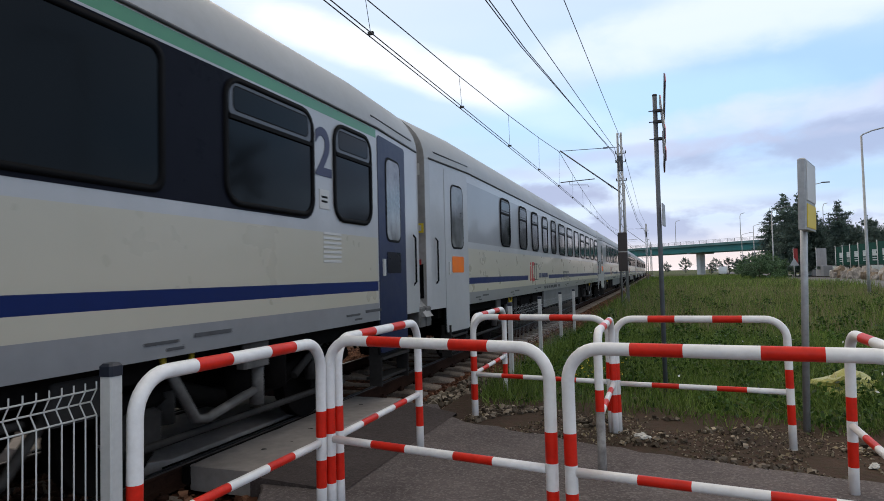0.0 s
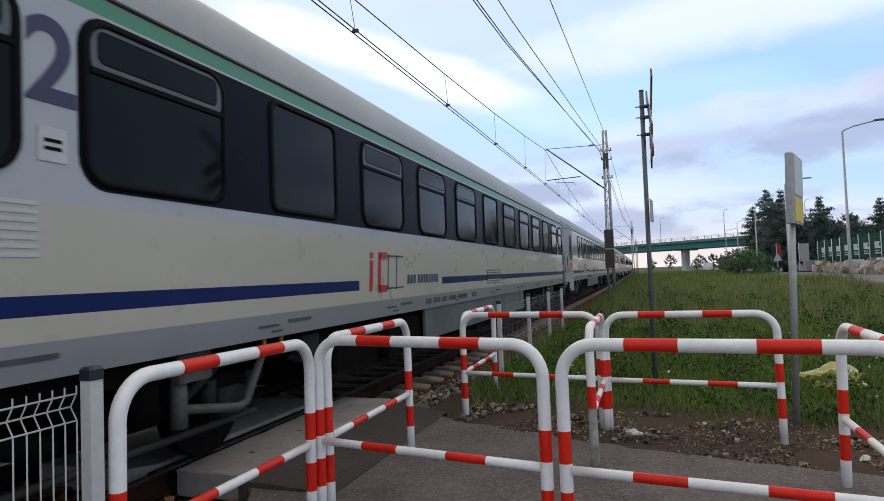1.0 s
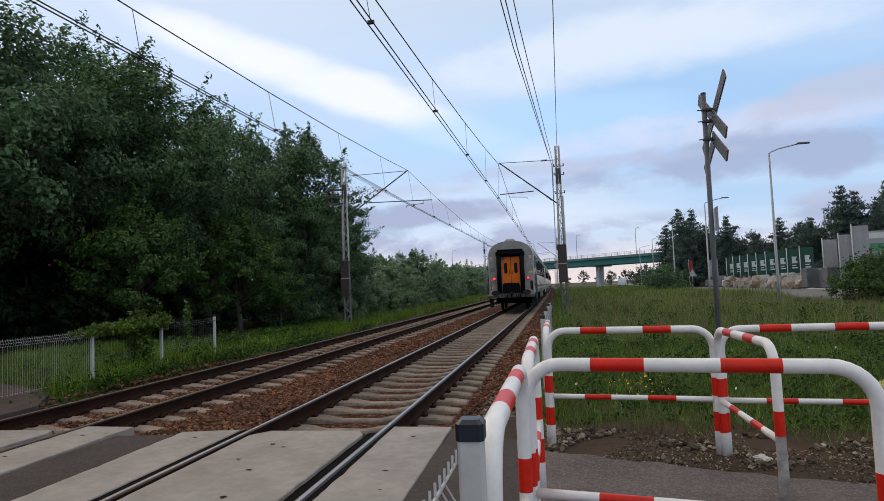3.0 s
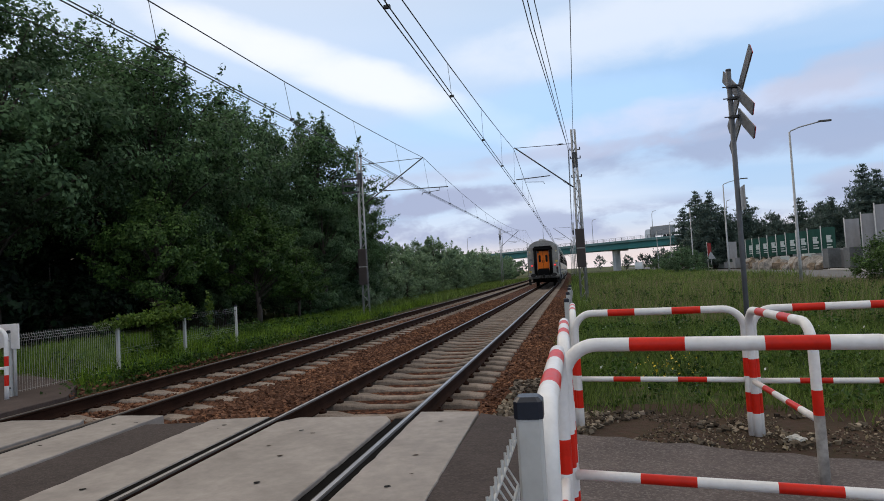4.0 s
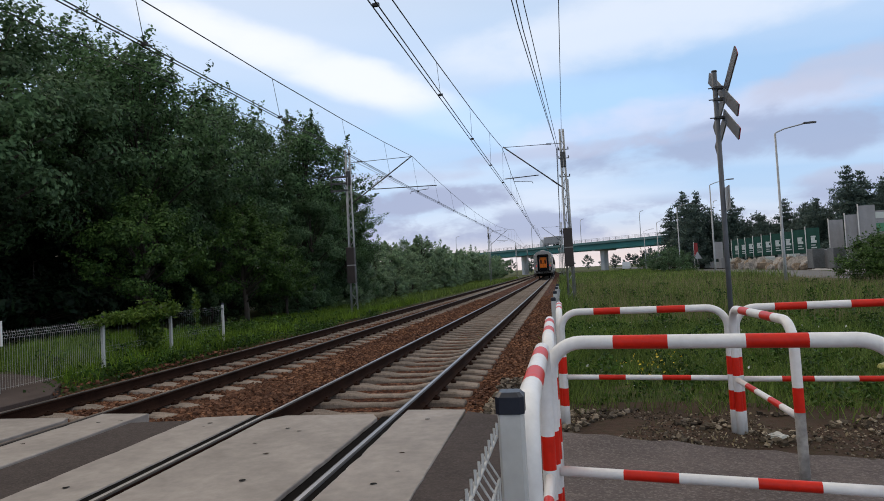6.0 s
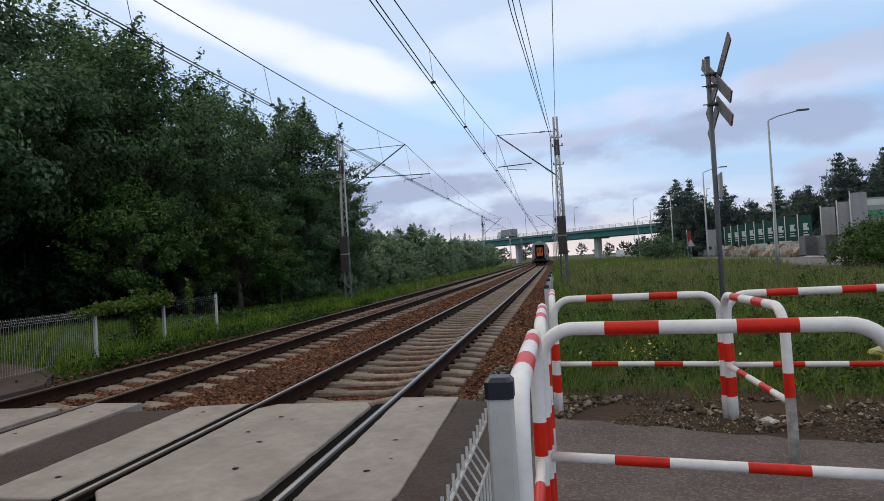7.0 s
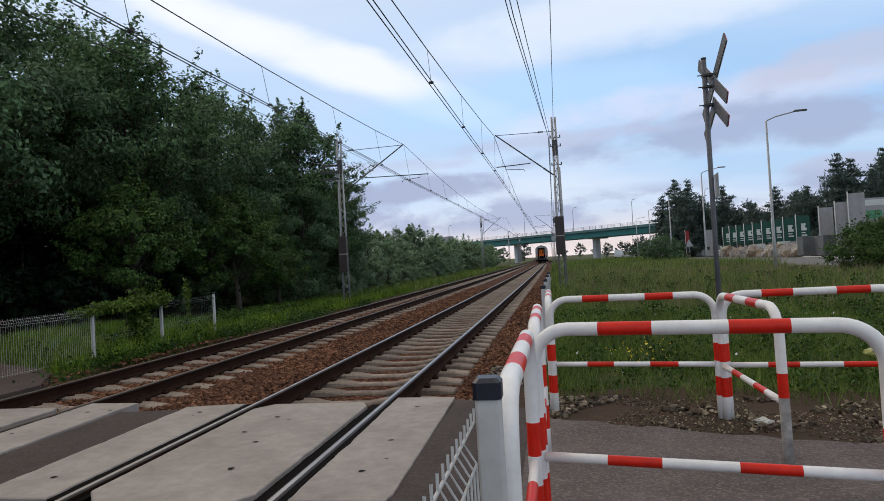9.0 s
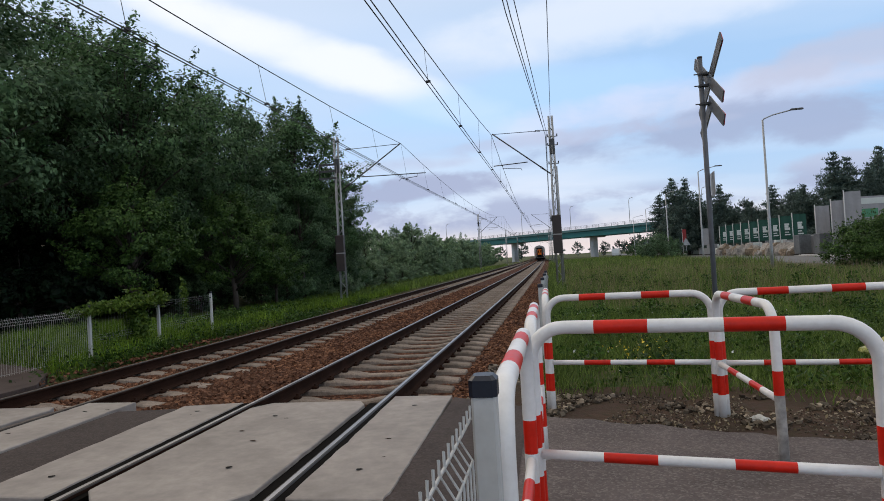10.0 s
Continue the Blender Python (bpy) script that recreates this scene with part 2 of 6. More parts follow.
WHITE = material("white_paint", (0.87, 0.855, 0.85), 0.4, vary=0.10, fine=25, coarse=3, bump=0.08, coat=0.1)
RED = material("red_paint", (0.74, 0.022, 0.008), 0.4, vary=0.18, fine=25, coarse=3, bump=0.08, spec=0.3)
OLDPAINT = material("worn_white_paint", (0.5, 0.48, 0.46), 0.6, vary=0.45, fine=14, coarse=5, bump=0.2)
FENCE_WHITE = material("white_powder_coat", (0.56, 0.56, 0.55), 0.45, vary=0.1, fine=30, coarse=2, bump=0.03)
BLACK = material("black_rubber", (0.006, 0.006, 0.007), 0.65, vary=0.3, bump=0.1, spec=0.08)
CAP = material("navy_plastic_cap", (0.012, 0.016, 0.03), 0.4, vary=0.2, bump=0.0)
STEEL = material("galvanised_steel", (0.42, 0.43, 0.44), 0.5, 0.4, vary=0.25, fine=20, coarse=2, bump=0.05)
DARKSTEEL = material("dark_steel", (0.10, 0.10, 0.105), 0.55, 0.4, vary=0.3, fine=20, coarse=2, bump=0.05)
WIRE = material("dark_copper_wire", (0.035, 0.033, 0.032), 0.5, 0.5, vary=0.2, bump=0.0)
RAILTOP = material("polished_rail", (0.36, 0.37, 0.41), 0.42, 1.0, vary=0.15, fine=40, coarse=2, bump=0.02)
RAILHEAD = material("dark_rail_head", (0.03, 0.024, 0.022), 0.5, 0.0, vary=0.35, fine=40, coarse=3, bump=0.1, spec=0.3)
RUST = material("rusty_steel", (0.036, 0.017, 0.011), 0.9, 0.0, vary=0.4, fine=60, coarse=3, bump=0.3, depth=0.003, spec=0.08)
RUSTTOP = material("dull_rail_top", (0.13, 0.10, 0.085), 0.5, 0.6, vary=0.3, fine=40, coarse=2, bump=0.05)
SLEEPER = material("sleeper_concrete", (0.36, 0.29, 0.24), 0.85, vary=0.45, fine=45, coarse=4, bump=0.3, random_each=0.35, spec=0.15)
PANEL = material("crossing_concrete", (0.375, 0.335, 0.31), 0.62, vary=0.24, fine=9, coarse=1.3, bump=0.15, depth=0.003, random_each=0.12, spec=0.2)
CONCRETE = material("pale_concrete", (0.40, 0.39, 0.38), 0.8, vary=0.2, fine=30, coarse=0.8, bump=0.2)
ASPHALT = asphalt_material("asphalt", (0.094, 0.078, 0.076), (0.152, 0.127, 0.123), (0.28, 0.25, 0.24))
NEWASPHALT = asphalt_material("newer_asphalt", (0.056, 0.045, 0.043), (0.082, 0.066, 0.063), (0.12, 0.10, 0.095))
ROAD = material("road_asphalt", (0.14, 0.135, 0.135), 0.8, vary=0.2, fine=40, coarse=0.5, bump=0.2)
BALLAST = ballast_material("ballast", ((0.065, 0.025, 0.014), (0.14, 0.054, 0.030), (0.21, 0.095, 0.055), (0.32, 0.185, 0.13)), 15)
SOIL = ground_material("trodden_soil", ((0.04, 0.024, 0.017), (0.08, 0.047, 0.033), (0.05, 0.038, 0.02)), (0.9, 14))
MEADOW = ground_material("meadow_ground", ((0.03, 0.055, 0.012), (0.07, 0.10, 0.022), (0.11, 0.085, 0.05)), (0.25, 5.0), bump=0.8, depth=0.08)
STONE = material("ballast_stone", (0.24, 0.12, 0.075), 0.9, vary=0.3, fine=30, coarse=6, bump=0.2, random_each=0.6, spec=0.1)
PALEROCK = material("pale_limestone", (0.50, 0.45, 0.40), 0.9, vary=0.4, fine=5, coarse=1.1, bump=0.6, depth=0.05, random_each=0.4)
SANDSTONE = material("yellow_sandstone", (0.40, 0.30, 0.21), 0.9, vary=0.5, fine=5, coarse=1.1, bump=0.6, depth=0.05, random_each=0.45)
LEAF = leaf_material("broad_leaves", (0.012, 0.032, 0.014), (0.15, 0.265, 0.125), 0.42, patch=(0.4, 1.5), broad=0.3, bias=0.62)
# Darker leaf colour that carries the deep shade inside the wood.
SHADELEAF = leaf_material("shade_dark_leaves", (0.003, 0.010, 0.005), (0.024, 0.055, 0.026), 0.15, patch=(0.5, 1.3), broad=0.4)
LEAF2 = leaf_material("willow_leaves", (0.028, 0.062, 0.030), (0.165, 0.27, 0.15), 0.42, patch=(0.5, 1.5), broad=0.3, bias=0.62)
FRONTLEAF = leaf_material("alder_leaves", (0.022, 0.058, 0.015), (0.135, 0.235, 0.065), 0.3)
# Needle colour lifted and blued to hold the haze over distant trees.
NEEDLE = leaf_material("hazy_needles", (0.06, 0.095, 0.09), (0.17, 0.23, 0.21), 0.42)
# Haze along the line is put into this pale leaf colour.
FARLEAF = leaf_material("haze_pale_leaves", (0.14, 0.215, 0.14), (0.33, 0.46, 0.29), 0.5)
CLIMBLEAF = leaf_material("climber_leaves", (0.035, 0.075, 0.012), (0.16, 0.24, 0.045))
BUSHLEAF = leaf_material("shrub_leaves", (0.012, 0.036, 0.006), (0.09, 0.17, 0.03))
BLADE = leaf_material("grass_blades", (0.055, 0.10, 0.020), (0.25, 0.34, 0.088), 0.35, patch=(0.5, 1.3), bias=0.4)
LUSHBLADE = leaf_material("lush_grass_blades", (0.035, 0.085, 0.006), (0.24, 0.36, 0.045), 0.3, patch=(0.5, 1.35))
DRYBLADE = leaf_material("seed_heads", (0.18, 0.145, 0.09), (0.40, 0.32, 0.22), 0.3)
BARK = material("bark", (0.07, 0.055, 0.045), 0.95, vary=0.4, fine=25, coarse=3, bump=0.6, depth=0.02)
# train
ROOF = material("coach_roof_grey", (0.36, 0.37, 0.385), 0.5, vary=0.12, fine=8, coarse=0.6, bump=0.03)
GREY = material("coach_light_grey", (0.42, 0.43, 0.45), 0.32, vary=0.08, fine=6, coarse=0.7, bump=0.02, coat=0.3)
MIDGREY = material("coach_mid_grey", (0.235, 0.24, 0.255), 0.32, vary=0.1, fine=6, coarse=0.7, bump=0.02, coat=0.3)
BAND = material("coach_dark_band", (0.010, 0.011, 0.018), 0.3, vary=0.15, fine=6, coarse=0.7, bump=0.0, spec=0.035)
CREAM = material("coach_cream", (0.45, 0.425, 0.35), 0.3, vary=0.035, fine=2, coarse=0.4, bump=0.02, coat=0.15)
DOORBLUE = material("dark_door_blue", (0.008, 0.016, 0.062), 0.4, vary=0.15, fine=6, coarse=0.9, bump=0.02, spec=0.2)
BLUE = material("coach_blue", (0.004, 0.016, 0.10), 0.35, vary=0.12, fine=6, coarse=0.7, bump=0.02, spec=0.15)
GREEN = material("coach_green", (0.06, 0.26, 0.13), 0.35, vary=0.1, fine=6, coarse=0.7, bump=0.02, coat=0.1)
GLASS = material("tinted_glass", (0.004, 0.005, 0.006), 0.06, vary=0.25, fine=1.0, coarse=0.5, bump=0.0, spec=0.11)
CLEARGLASS = material("door_glass", (0.20, 0.21, 0.22), 0.12, vary=0.5, fine=3.0, coarse=2.5, bump=0.0, spec=0.7)
ENDGREY = material("dirty_end_grey", (0.37, 0.36, 0.35), 0.6, vary=0.28, fine=7, coarse=1.4, bump=0.05, spec=0.25)
UNDERPALE = material("underframe_pale_steel", (0.13, 0.125, 0.12), 0.6, vary=0.4, fine=14, coarse=3, bump=0.1, spec=0.3)
ALUFRAME = material("anodised_window_frame", (0.10, 0.105, 0.115), 0.4, 0.4, vary=0.2, fine=10, coarse=2, bump=0.0)
ORANGE = material("orange_door", (0.85, 0.18, 0.006), 0.4, vary=0.08, fine=8, coarse=1, bump=0.02, spec=0.25)
UNDER = material("underframe_dirt", (0.009, 0.008, 0.0075), 0.9, vary=0.4, fine=20, coarse=2, bump=0.2, spec=0.04)
SKIRT = material("dirty_grey_skirt", (0.15, 0.155, 0.16), 0.45, vary=0.3, fine=9, coarse=1.4, bump=0.03, spec=0.3)
WORNPATH = material("worn_path", (0.105, 0.08, 0.073), 0.85, vary=0.3, fine=30, coarse=1.2, bump=0.3, spec=0.15)
UNDERGREY = material("underframe_grey", (0.036, 0.034, 0.033), 0.7, vary=0.35, fine=20, coarse=2, bump=0.1, spec=0.15)
YELLOW = material("yellow_sticker", (0.70, 0.52, 0.03), 0.5, vary=0.08, bump=0.0)
INK = material("dark_blue_lettering", (0.03, 0.035, 0.09), 0.5, vary=0.05, bump=0.0)
TAIL = glow("tail_lamp_red", (1.0, 0.06, 0.06), 1.0)
POLEGREY = material("weathered_pole", (0.125, 0.135, 0.155), 0.6, 0.1, vary=0.25, fine=20, coarse=2, bump=0.05)
REDPLASTIC = material("red_plastic", (0.45, 0.02, 0.02), 0.4, vary=0.1, bump=0.0)
# far things
BRIDGEEDGE = material("weathered_deck_edge", (0.10, 0.20, 0.20), 0.7, vary=0.2, fine=3, coarse=0.2, bump=0.02)
PIERWHITE = material("painted_pier_concrete", (0.68, 0.67, 0.65), 0.8, vary=0.12, fine=8, coarse=0.4, bump=0.1)
TEAL = material("teal_girder", (0.015, 0.17, 0.16), 0.5, vary=0.12, fine=3, coarse=0.2, bump=0.02)
BANNER = material("green_banner_cloth", (0.01, 0.075, 0.05), 0.7, vary=0.15, fine=3, coarse=0.8, bump=0.05)
GREYBANNER = material("grey_banner_cloth", (0.34, 0.335, 0.345), 0.7, vary=0.12, fine=3, coarse=0.8, bump=0.05)
REDCLOTH = material("red_flag_cloth", (0.30, 0.03, 0.03), 0.7, vary=0.2, fine=3, coarse=0.8, bump=0.05)
PALEPRINT = material("pale_print", (0.62, 0.66, 0.62), 0.6, vary=0.1, bump=0.0)
BROWNBOX = material("dark_brown_box", (0.045, 0.032, 0.03), 0.55, vary=0.2, fine=8, coarse=1, bump=0.03)
BAG = material("yellow_plastic_bag", (0.42, 0.40, 0.10), 0.4, vary=0.25, fine=12, coarse=4, bump=0.4, depth=0.02)
PAPER = material("pale_paper", (0.6, 0.58, 0.53), 0.8, vary=0.15, fine=20, coarse=5, bump=0.1)
CARWHITE = material("car_paint_white", (0.65, 0.66, 0.68), 0.3, vary=0.05, bump=0.0, coat=0.5)
PETAL = material("white_petals", (0.7, 0.7, 0.66), 0.7, vary=0.1, bump=0.0)


# ---- mesh tools ----
class Shape:
    """Collects faces with a material index each, then becomes one mesh."""

    def __init__(self):
        self.v, self.f, self.m, self.s = [], [], [], []

    def add(self, verts, faces, mat=0, smooth=False):
        k = len(self.v)
        self.v += [tuple(p) for p in verts]
        self.f += [tuple(i + k for i in f) for f in faces]
        self.m += [mat] * len(faces)
        self.s += [smooth] * len(faces)
        return self

    def box(self, c, size, mat=0, rz=0.0, bevel=0.0, tilt=None):
        x, y, z = (d / 2 for d in size)
        if bevel:
            b = min(bevel, x * 0.9, y * 0.9)
            ring = [(x - b, -y), (x, -y + b), (x, y - b), (x - b, y), (-x + b, y), (-x, y - b), (-x, -y + b), (-x + b, -y)]
            cz = min(b, z * 0.9)
            ins = [(px * (1 - cz / max(x, 1e-6)) if abs(px) else 0, py * (1 - cz / max(y, 1e-6))) for px, py in ring]
            vs = [(p[0], p[1], -z) for p in ring] + [(p[0], p[1], z - cz) for p in ring] + [(p[0], p[1], z) for p in ins]
            fs = [tuple(reversed(range(8))), tuple(range(16, 24))]
            for lv in (0, 8):
                fs += [(lv + i, lv + (i + 1) % 8, lv + 8 + (i + 1) % 8, lv + 8 + i) for i in range(8)]
        else:
            vs = [(sx * x, sy * y, sz * z) for sz in (-1, 1) for sx, sy in ((-1, -1), (1, -1), (1, 1), (-1, 1))]
            fs = [(3, 2, 1, 0), (4, 5, 6, 7), (0, 1, 5, 4), (1, 2, 6, 5), (2, 3, 7, 6), (3, 0, 4, 7)]
        m = Matrix.Translation(c) @ (tilt if tilt else Matrix.Rotation(rz, 4, "Z"))
        return self.add([m @ Vector(p) for p in vs], fs, mat)

    def tube(self, pts, r, mat=0, n=10, caps=True, rs=None, mats=None):
        """A pipe along pts."""
        pts = [Vector(p) for p in pts]
        k = len(pts)
        side = None
        rings = []
        for i, p in enumerate(pts):
            d = (pts[min(i + 1, k - 1)] - pts[max(i - 1, 0)]).normalized()
            if side is None:
                side = d.orthogonal().normalized()
            side = (side - d * side.dot(d)).normalized()
            up = d.cross(side)
            rr = rs[i] if rs else r
            rings.append([p + side * rr * math.cos(2 * math.pi * j / n) + up * rr * math.sin(2 * math.pi * j / n) for j in range(n)])
        base = len(self.v)
        self.v += [tuple(q) for ring in rings for q in ring]
        for i in range(k - 1):
            for j in range(n):
                self.f.append((base + i * n + j, base + i * n + (j + 1) % n, base + (i + 1) * n + (j + 1) % n, base + (i + 1) * n + j))
                self.m.append(mats[i] if mats else mat)
                self.s.append(True)
        if caps:
            self.f += [tuple(base + j for j in reversed(range(n))), tuple(base + (k - 1) * n + j for j in range(n))]
            self.m += [mats[0] if mats else mat, mats[-1] if mats else mat]
            self.s += [False, False]
        return self

    def prism(self, ring, axis, a, b, mat=0, smooth=False):
        """A closed outline in two coordinates, drawn out along the third from a to b."""
        def at(p, h):
            return {"x": (h, p[0], p[1]), "y": (p[0], h, p[1]), "z": (p[0], p[1], h)}[axis]
        n = len(ring)
        vs = [at(p, a) for p in ring] + [at(p, b) for p in ring]
        fs = [tuple(reversed(range(n))), tuple(range(n, 2 * n))]
        fs += [(i, (i + 1) % n, n + (i + 1) % n, n + i) for i in range(n)]
        if axis == "y":
            fs = [tuple(reversed(f)) for f in fs]
        self.add(vs, fs[:2], mat)
        k = len(self.v) - 2 * n
        self.f += [tuple(i + k for i in f) for f in fs[2:]]
        self.m += [mat] * n
        self.s += [smooth] * n
        return self

    def mesh(self, name, mats):
        me = bpy.data.meshes.new(name)
        me.from_pydata(self.v, [], self.f)
        for m in mats:
            me.materials.append(m)
        me.polygons.foreach_set("material_index", self.m)
        me.polygons.foreach_set("use_smooth", self.s)
        me.update()
        return me


def part(name, shape, mats, parent=None, label="", at=None):
    data = shape if isinstance(shape, bpy.types.Mesh) else shape.mesh(name, mats if isinstance(mats, (list, tuple)) else [mats])
    ob = new(name, data)
    if parent is not None:
        ob.parent = parent
    if at is not None:
        ob.matrix_basis = at if isinstance(at, Matrix) else Matrix.Translation(at)
    if label:
        tagged(ob, label)
    return ob


def thing(name, label, category, group="", at=None, kind=""):
    ob = new(name)
    if at is not None:
        ob.matrix_basis = at if isinstance(at, Matrix) else Matrix.Translation(at)
    return tagged(ob, label, category, group, kind)


def rounded(w, h, r, steps=4, cx=0.0, cy=0.0):
    """A rectangle's outline with round corners."""
    out = []
    for sx, sy, a0 in ((1, -1, -90), (1, 1, 0), (-1, 1, 90), (-1, -1, 180)):
        for k in range(steps + 1):
            a = radians(a0 + 90 * k / steps)
            out.append((cx + sx * (w / 2 - r) + r * math.cos(a), cy + sy * (h / 2 - r) + r * math.sin(a)))
    return out


def rows_mesh(name, quads, mat):
    """A mesh from an array of quads (n, 4, 3)."""
    n = len(quads)
    me = bpy.data.meshes.new(name)
    me.vertices.add(4 * n)
    me.vertices.foreach_set("co", np.asarray(quads, dtype=np.float32).ravel())
    me.loops.add(4 * n)
    me.loops.foreach_set("vertex_index", np.arange(4 * n, dtype=np.int32))
    me.polygons.add(n)
    me.polygons.foreach_set("loop_start", np.arange(0, 4 * n, 4, dtype=np.int32))
    me.materials.append(mat)
    me.update(calc_edges=True)
    me.validate()
    return me


def bend(y):
    """The line's very slight curve to the left ahead."""
    return -3.4e-5 * y * y if y > 0 else 0.0


# ---- ground ----
def ground_height(x, y):
    h = -0.13
    if x < -6.2:
        h -= 0.42 * min(1.0, (-6.2 - x) / 1.1) * min(1.0, max(0.0, (y - 11.0) / 5.0))
    if x > 2.6 and y > 0:
        h += 0.10 * math.sin(0.35 * x + 0.21 * y) * min(1, (x - 2.6) / 3) * min(1, y / 3)
    return h


def build_ground():
    xs = [-2500, -900, -300, -120, -60, -30, -20, -14, -10, -8, -7.3, -6.75, -6.2, -6.05, 2.2, 2.35, 3, 4, 5, 6, 7, 8, 9, 10, 11, 12, 13, 14, 16, 20, 26, 34, 50, 90, 200, 600, 2500]
    ys = [-600, -100, -30, -10, -4, -1, 0, 1, 2, 3, 4, 5, 6, 7, 8, 10, 12, 14, 17, 20, 24, 28, 34, 42, 55, 75, 110, 160, 260, 500, 1200, 3500]
    s = Shape()
    vs, fs = [], []
    for y in ys:
        for x in xs:
            z = ground_height(x, y)
            if -6.1 < x < 2.3:
                z = -0.5
            if abs(x) > 100 or y > 300:
                z = -0.3
            vs.append((x, y, z))
    n = len(xs)
    for j in range(len(ys) - 1):
        for i in range(n - 1):
            fs.append((j * n + i, j * n + i + 1, (j + 1) * n + i + 1, (j + 1) * n + i))
    s.add(vs, fs, 0, True)
    tagged(part("ground", s, MEADOW), "green meadow ground on both sides of the tracks", "ground", kind="structure")


build_ground()


def strip(name, left, right, ys, z, mat, label, category, tall=0.35, zfun=None):
    """A bed between two side lines x(y), with its own thickness."""
    s = Shape()
    vs, fs = [], []
    for y in ys:
        zl = zfun(y) if zfun else z
        vs += [(left(y) - 0.25, y, z - tall), (left(y), y, zl), (right(y), y, zl), (right(y) + 0.25, y, z - tall)]
    for j in range(len(ys) - 1):
        for i in range(3):
            a = j * 4 + i
            fs.append((a, a + 1, a + 5, a + 4))
    s.add(vs, fs)
    return tagged(part(name, s, mat), label, category, kind="structure")


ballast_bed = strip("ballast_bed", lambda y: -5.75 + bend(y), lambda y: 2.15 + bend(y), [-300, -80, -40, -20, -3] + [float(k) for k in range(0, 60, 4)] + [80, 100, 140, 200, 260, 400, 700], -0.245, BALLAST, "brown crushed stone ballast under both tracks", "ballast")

# ---- tracks ----
RAIL = [(-0.07, -0.172), (0.07, -0.172), (0.07, -0.162), (0.016, -0.14), (0.009, -0.12), (0.009, -0.055), (0.014, -0.042), (0.036, -0.034), (0.036, -0.012), (0.029, -0.003), (0.017, 0.0), (-0.017, 0.0), (-0.029, -0.003), (-0.036, -0.012), (-0.036, -0.034), (-0.014, -0.042), (-0.009, -0.055), (-0.009, -0.12), (-0.016, -0.14), (-0.07, -0.162)]
T1, T2 = 0.0, -3.775


def build_rail(cx, top):
    s = Shape()
    ys = [-300, -60, -20] + [k * 8.0 for k in range(0, 26)] + [240, 300, 380, 480, 600]
    n = len(RAIL)
    vs = [(px + cx + bend(y), y, pz) for y in ys for px, pz in RAIL]
    for j in range(len(ys) - 1):
        for i in range(n):
            a, b = j * n + i, j * n + (i + 1) % n
            s.f.append((a, b, b + n, a + n))
            s.m.append(1 if i == 10 else 2 if i in (8, 9, 11, 12) else 0)
            s.s.append(False)
    s.v = vs
    return s.mesh("rail", [RUST, top, RAILHEAD])


def build_sleeper():
    """Concrete sleeper, waisted in the middle, with plates and clips at the rail seats."""
    s = Shape()
    xs = [-1.25, -1.24, -1.0, -0.5, -0.25, 0.25, 0.5, 1.0, 1.24, 1.25]
    tops = [-0.23, -0.205, -0.178, -0.175, -0.215, -0.215, -0.175, -0.178, -0.205, -0.23]
    half = [0.12, 0.125, 0.13, 0.13, 0.10, 0.10, 0.13, 0.13, 0.125, 0.12]
    vs, fs = [], []
    for x, t, h in zip(xs, tops, half):
        vs += [(x, -h - 0.02, -0.36), (x, -h, t - 0.02), (x, -h + 0.025, t), (x, h - 0.025, t), (x, h, t - 0.02), (x, h + 0.02, -0.36)]
    for j in range(len(xs) - 1):
        for i in range(5):
            a = j * 6 + i
            fs.append((a, a + 6, a + 7, a + 1))
    fs += [tuple(range(6)), tuple(54 + k for k in reversed(range(6)))]
    s.add(vs, fs, 0)
    for rx in (-0.7525, 0.7525):
        for d in (-0.115, 0.115):
            s.box((rx + d, 0, -0.158), (0.075, 0.10, 0.045), 1, bevel=0.015)
            s.tube([(rx + d, 0.0, -0.15), (rx + d, 0.0, -0.115)], 0.017, 1, 6)
    return s.mesh("sleeper", [SLEEPER, RUST])


SLEEPER_MESH = build_sleeper()


def build_track(name, cx, top, label):
    tr = thing(name, label, "railway track", kind="structure")
    for side in (-0.7525, 0.7525):
        part("rail", build_rail(cx + side, top), None, tr, "polished steel rail with rusty web" if top is RAILTOP else "dull brown rusty rail")
    ys = [0.22 + 0.6 * k for k in range(0, 150)] + [-3.2 - 0.6 * k for k in range(0, 12)]
    for y in ys:
        part("sleeper", SLEEPER_MESH, None, tr, at=pose(cx + bend(y) + random.uniform(-0.012, 0.012), y + random.uniform(-0.012, 0.012), random.uniform(-0.006, 0.004), 0, 0, random.uniform(-0.5, 0.5)))
    s = Shape()
    for k in range(220):
        y = 90.22 + 0.6 * k
        s.box((cx + bend(y), y, -0.26), (2.5, 0.26, 0.16))
    tagged(part("far_sleepers", s, SLEEPER, tr), kind="stuff")
    return tr


build_track("track_1", T1, RAILTOP, "electrified railway track with shiny rails on concrete sleepers")
build_track("track_2", T2, RUSTTOP, "second railway track with brown rusty rails on concrete sleepers")


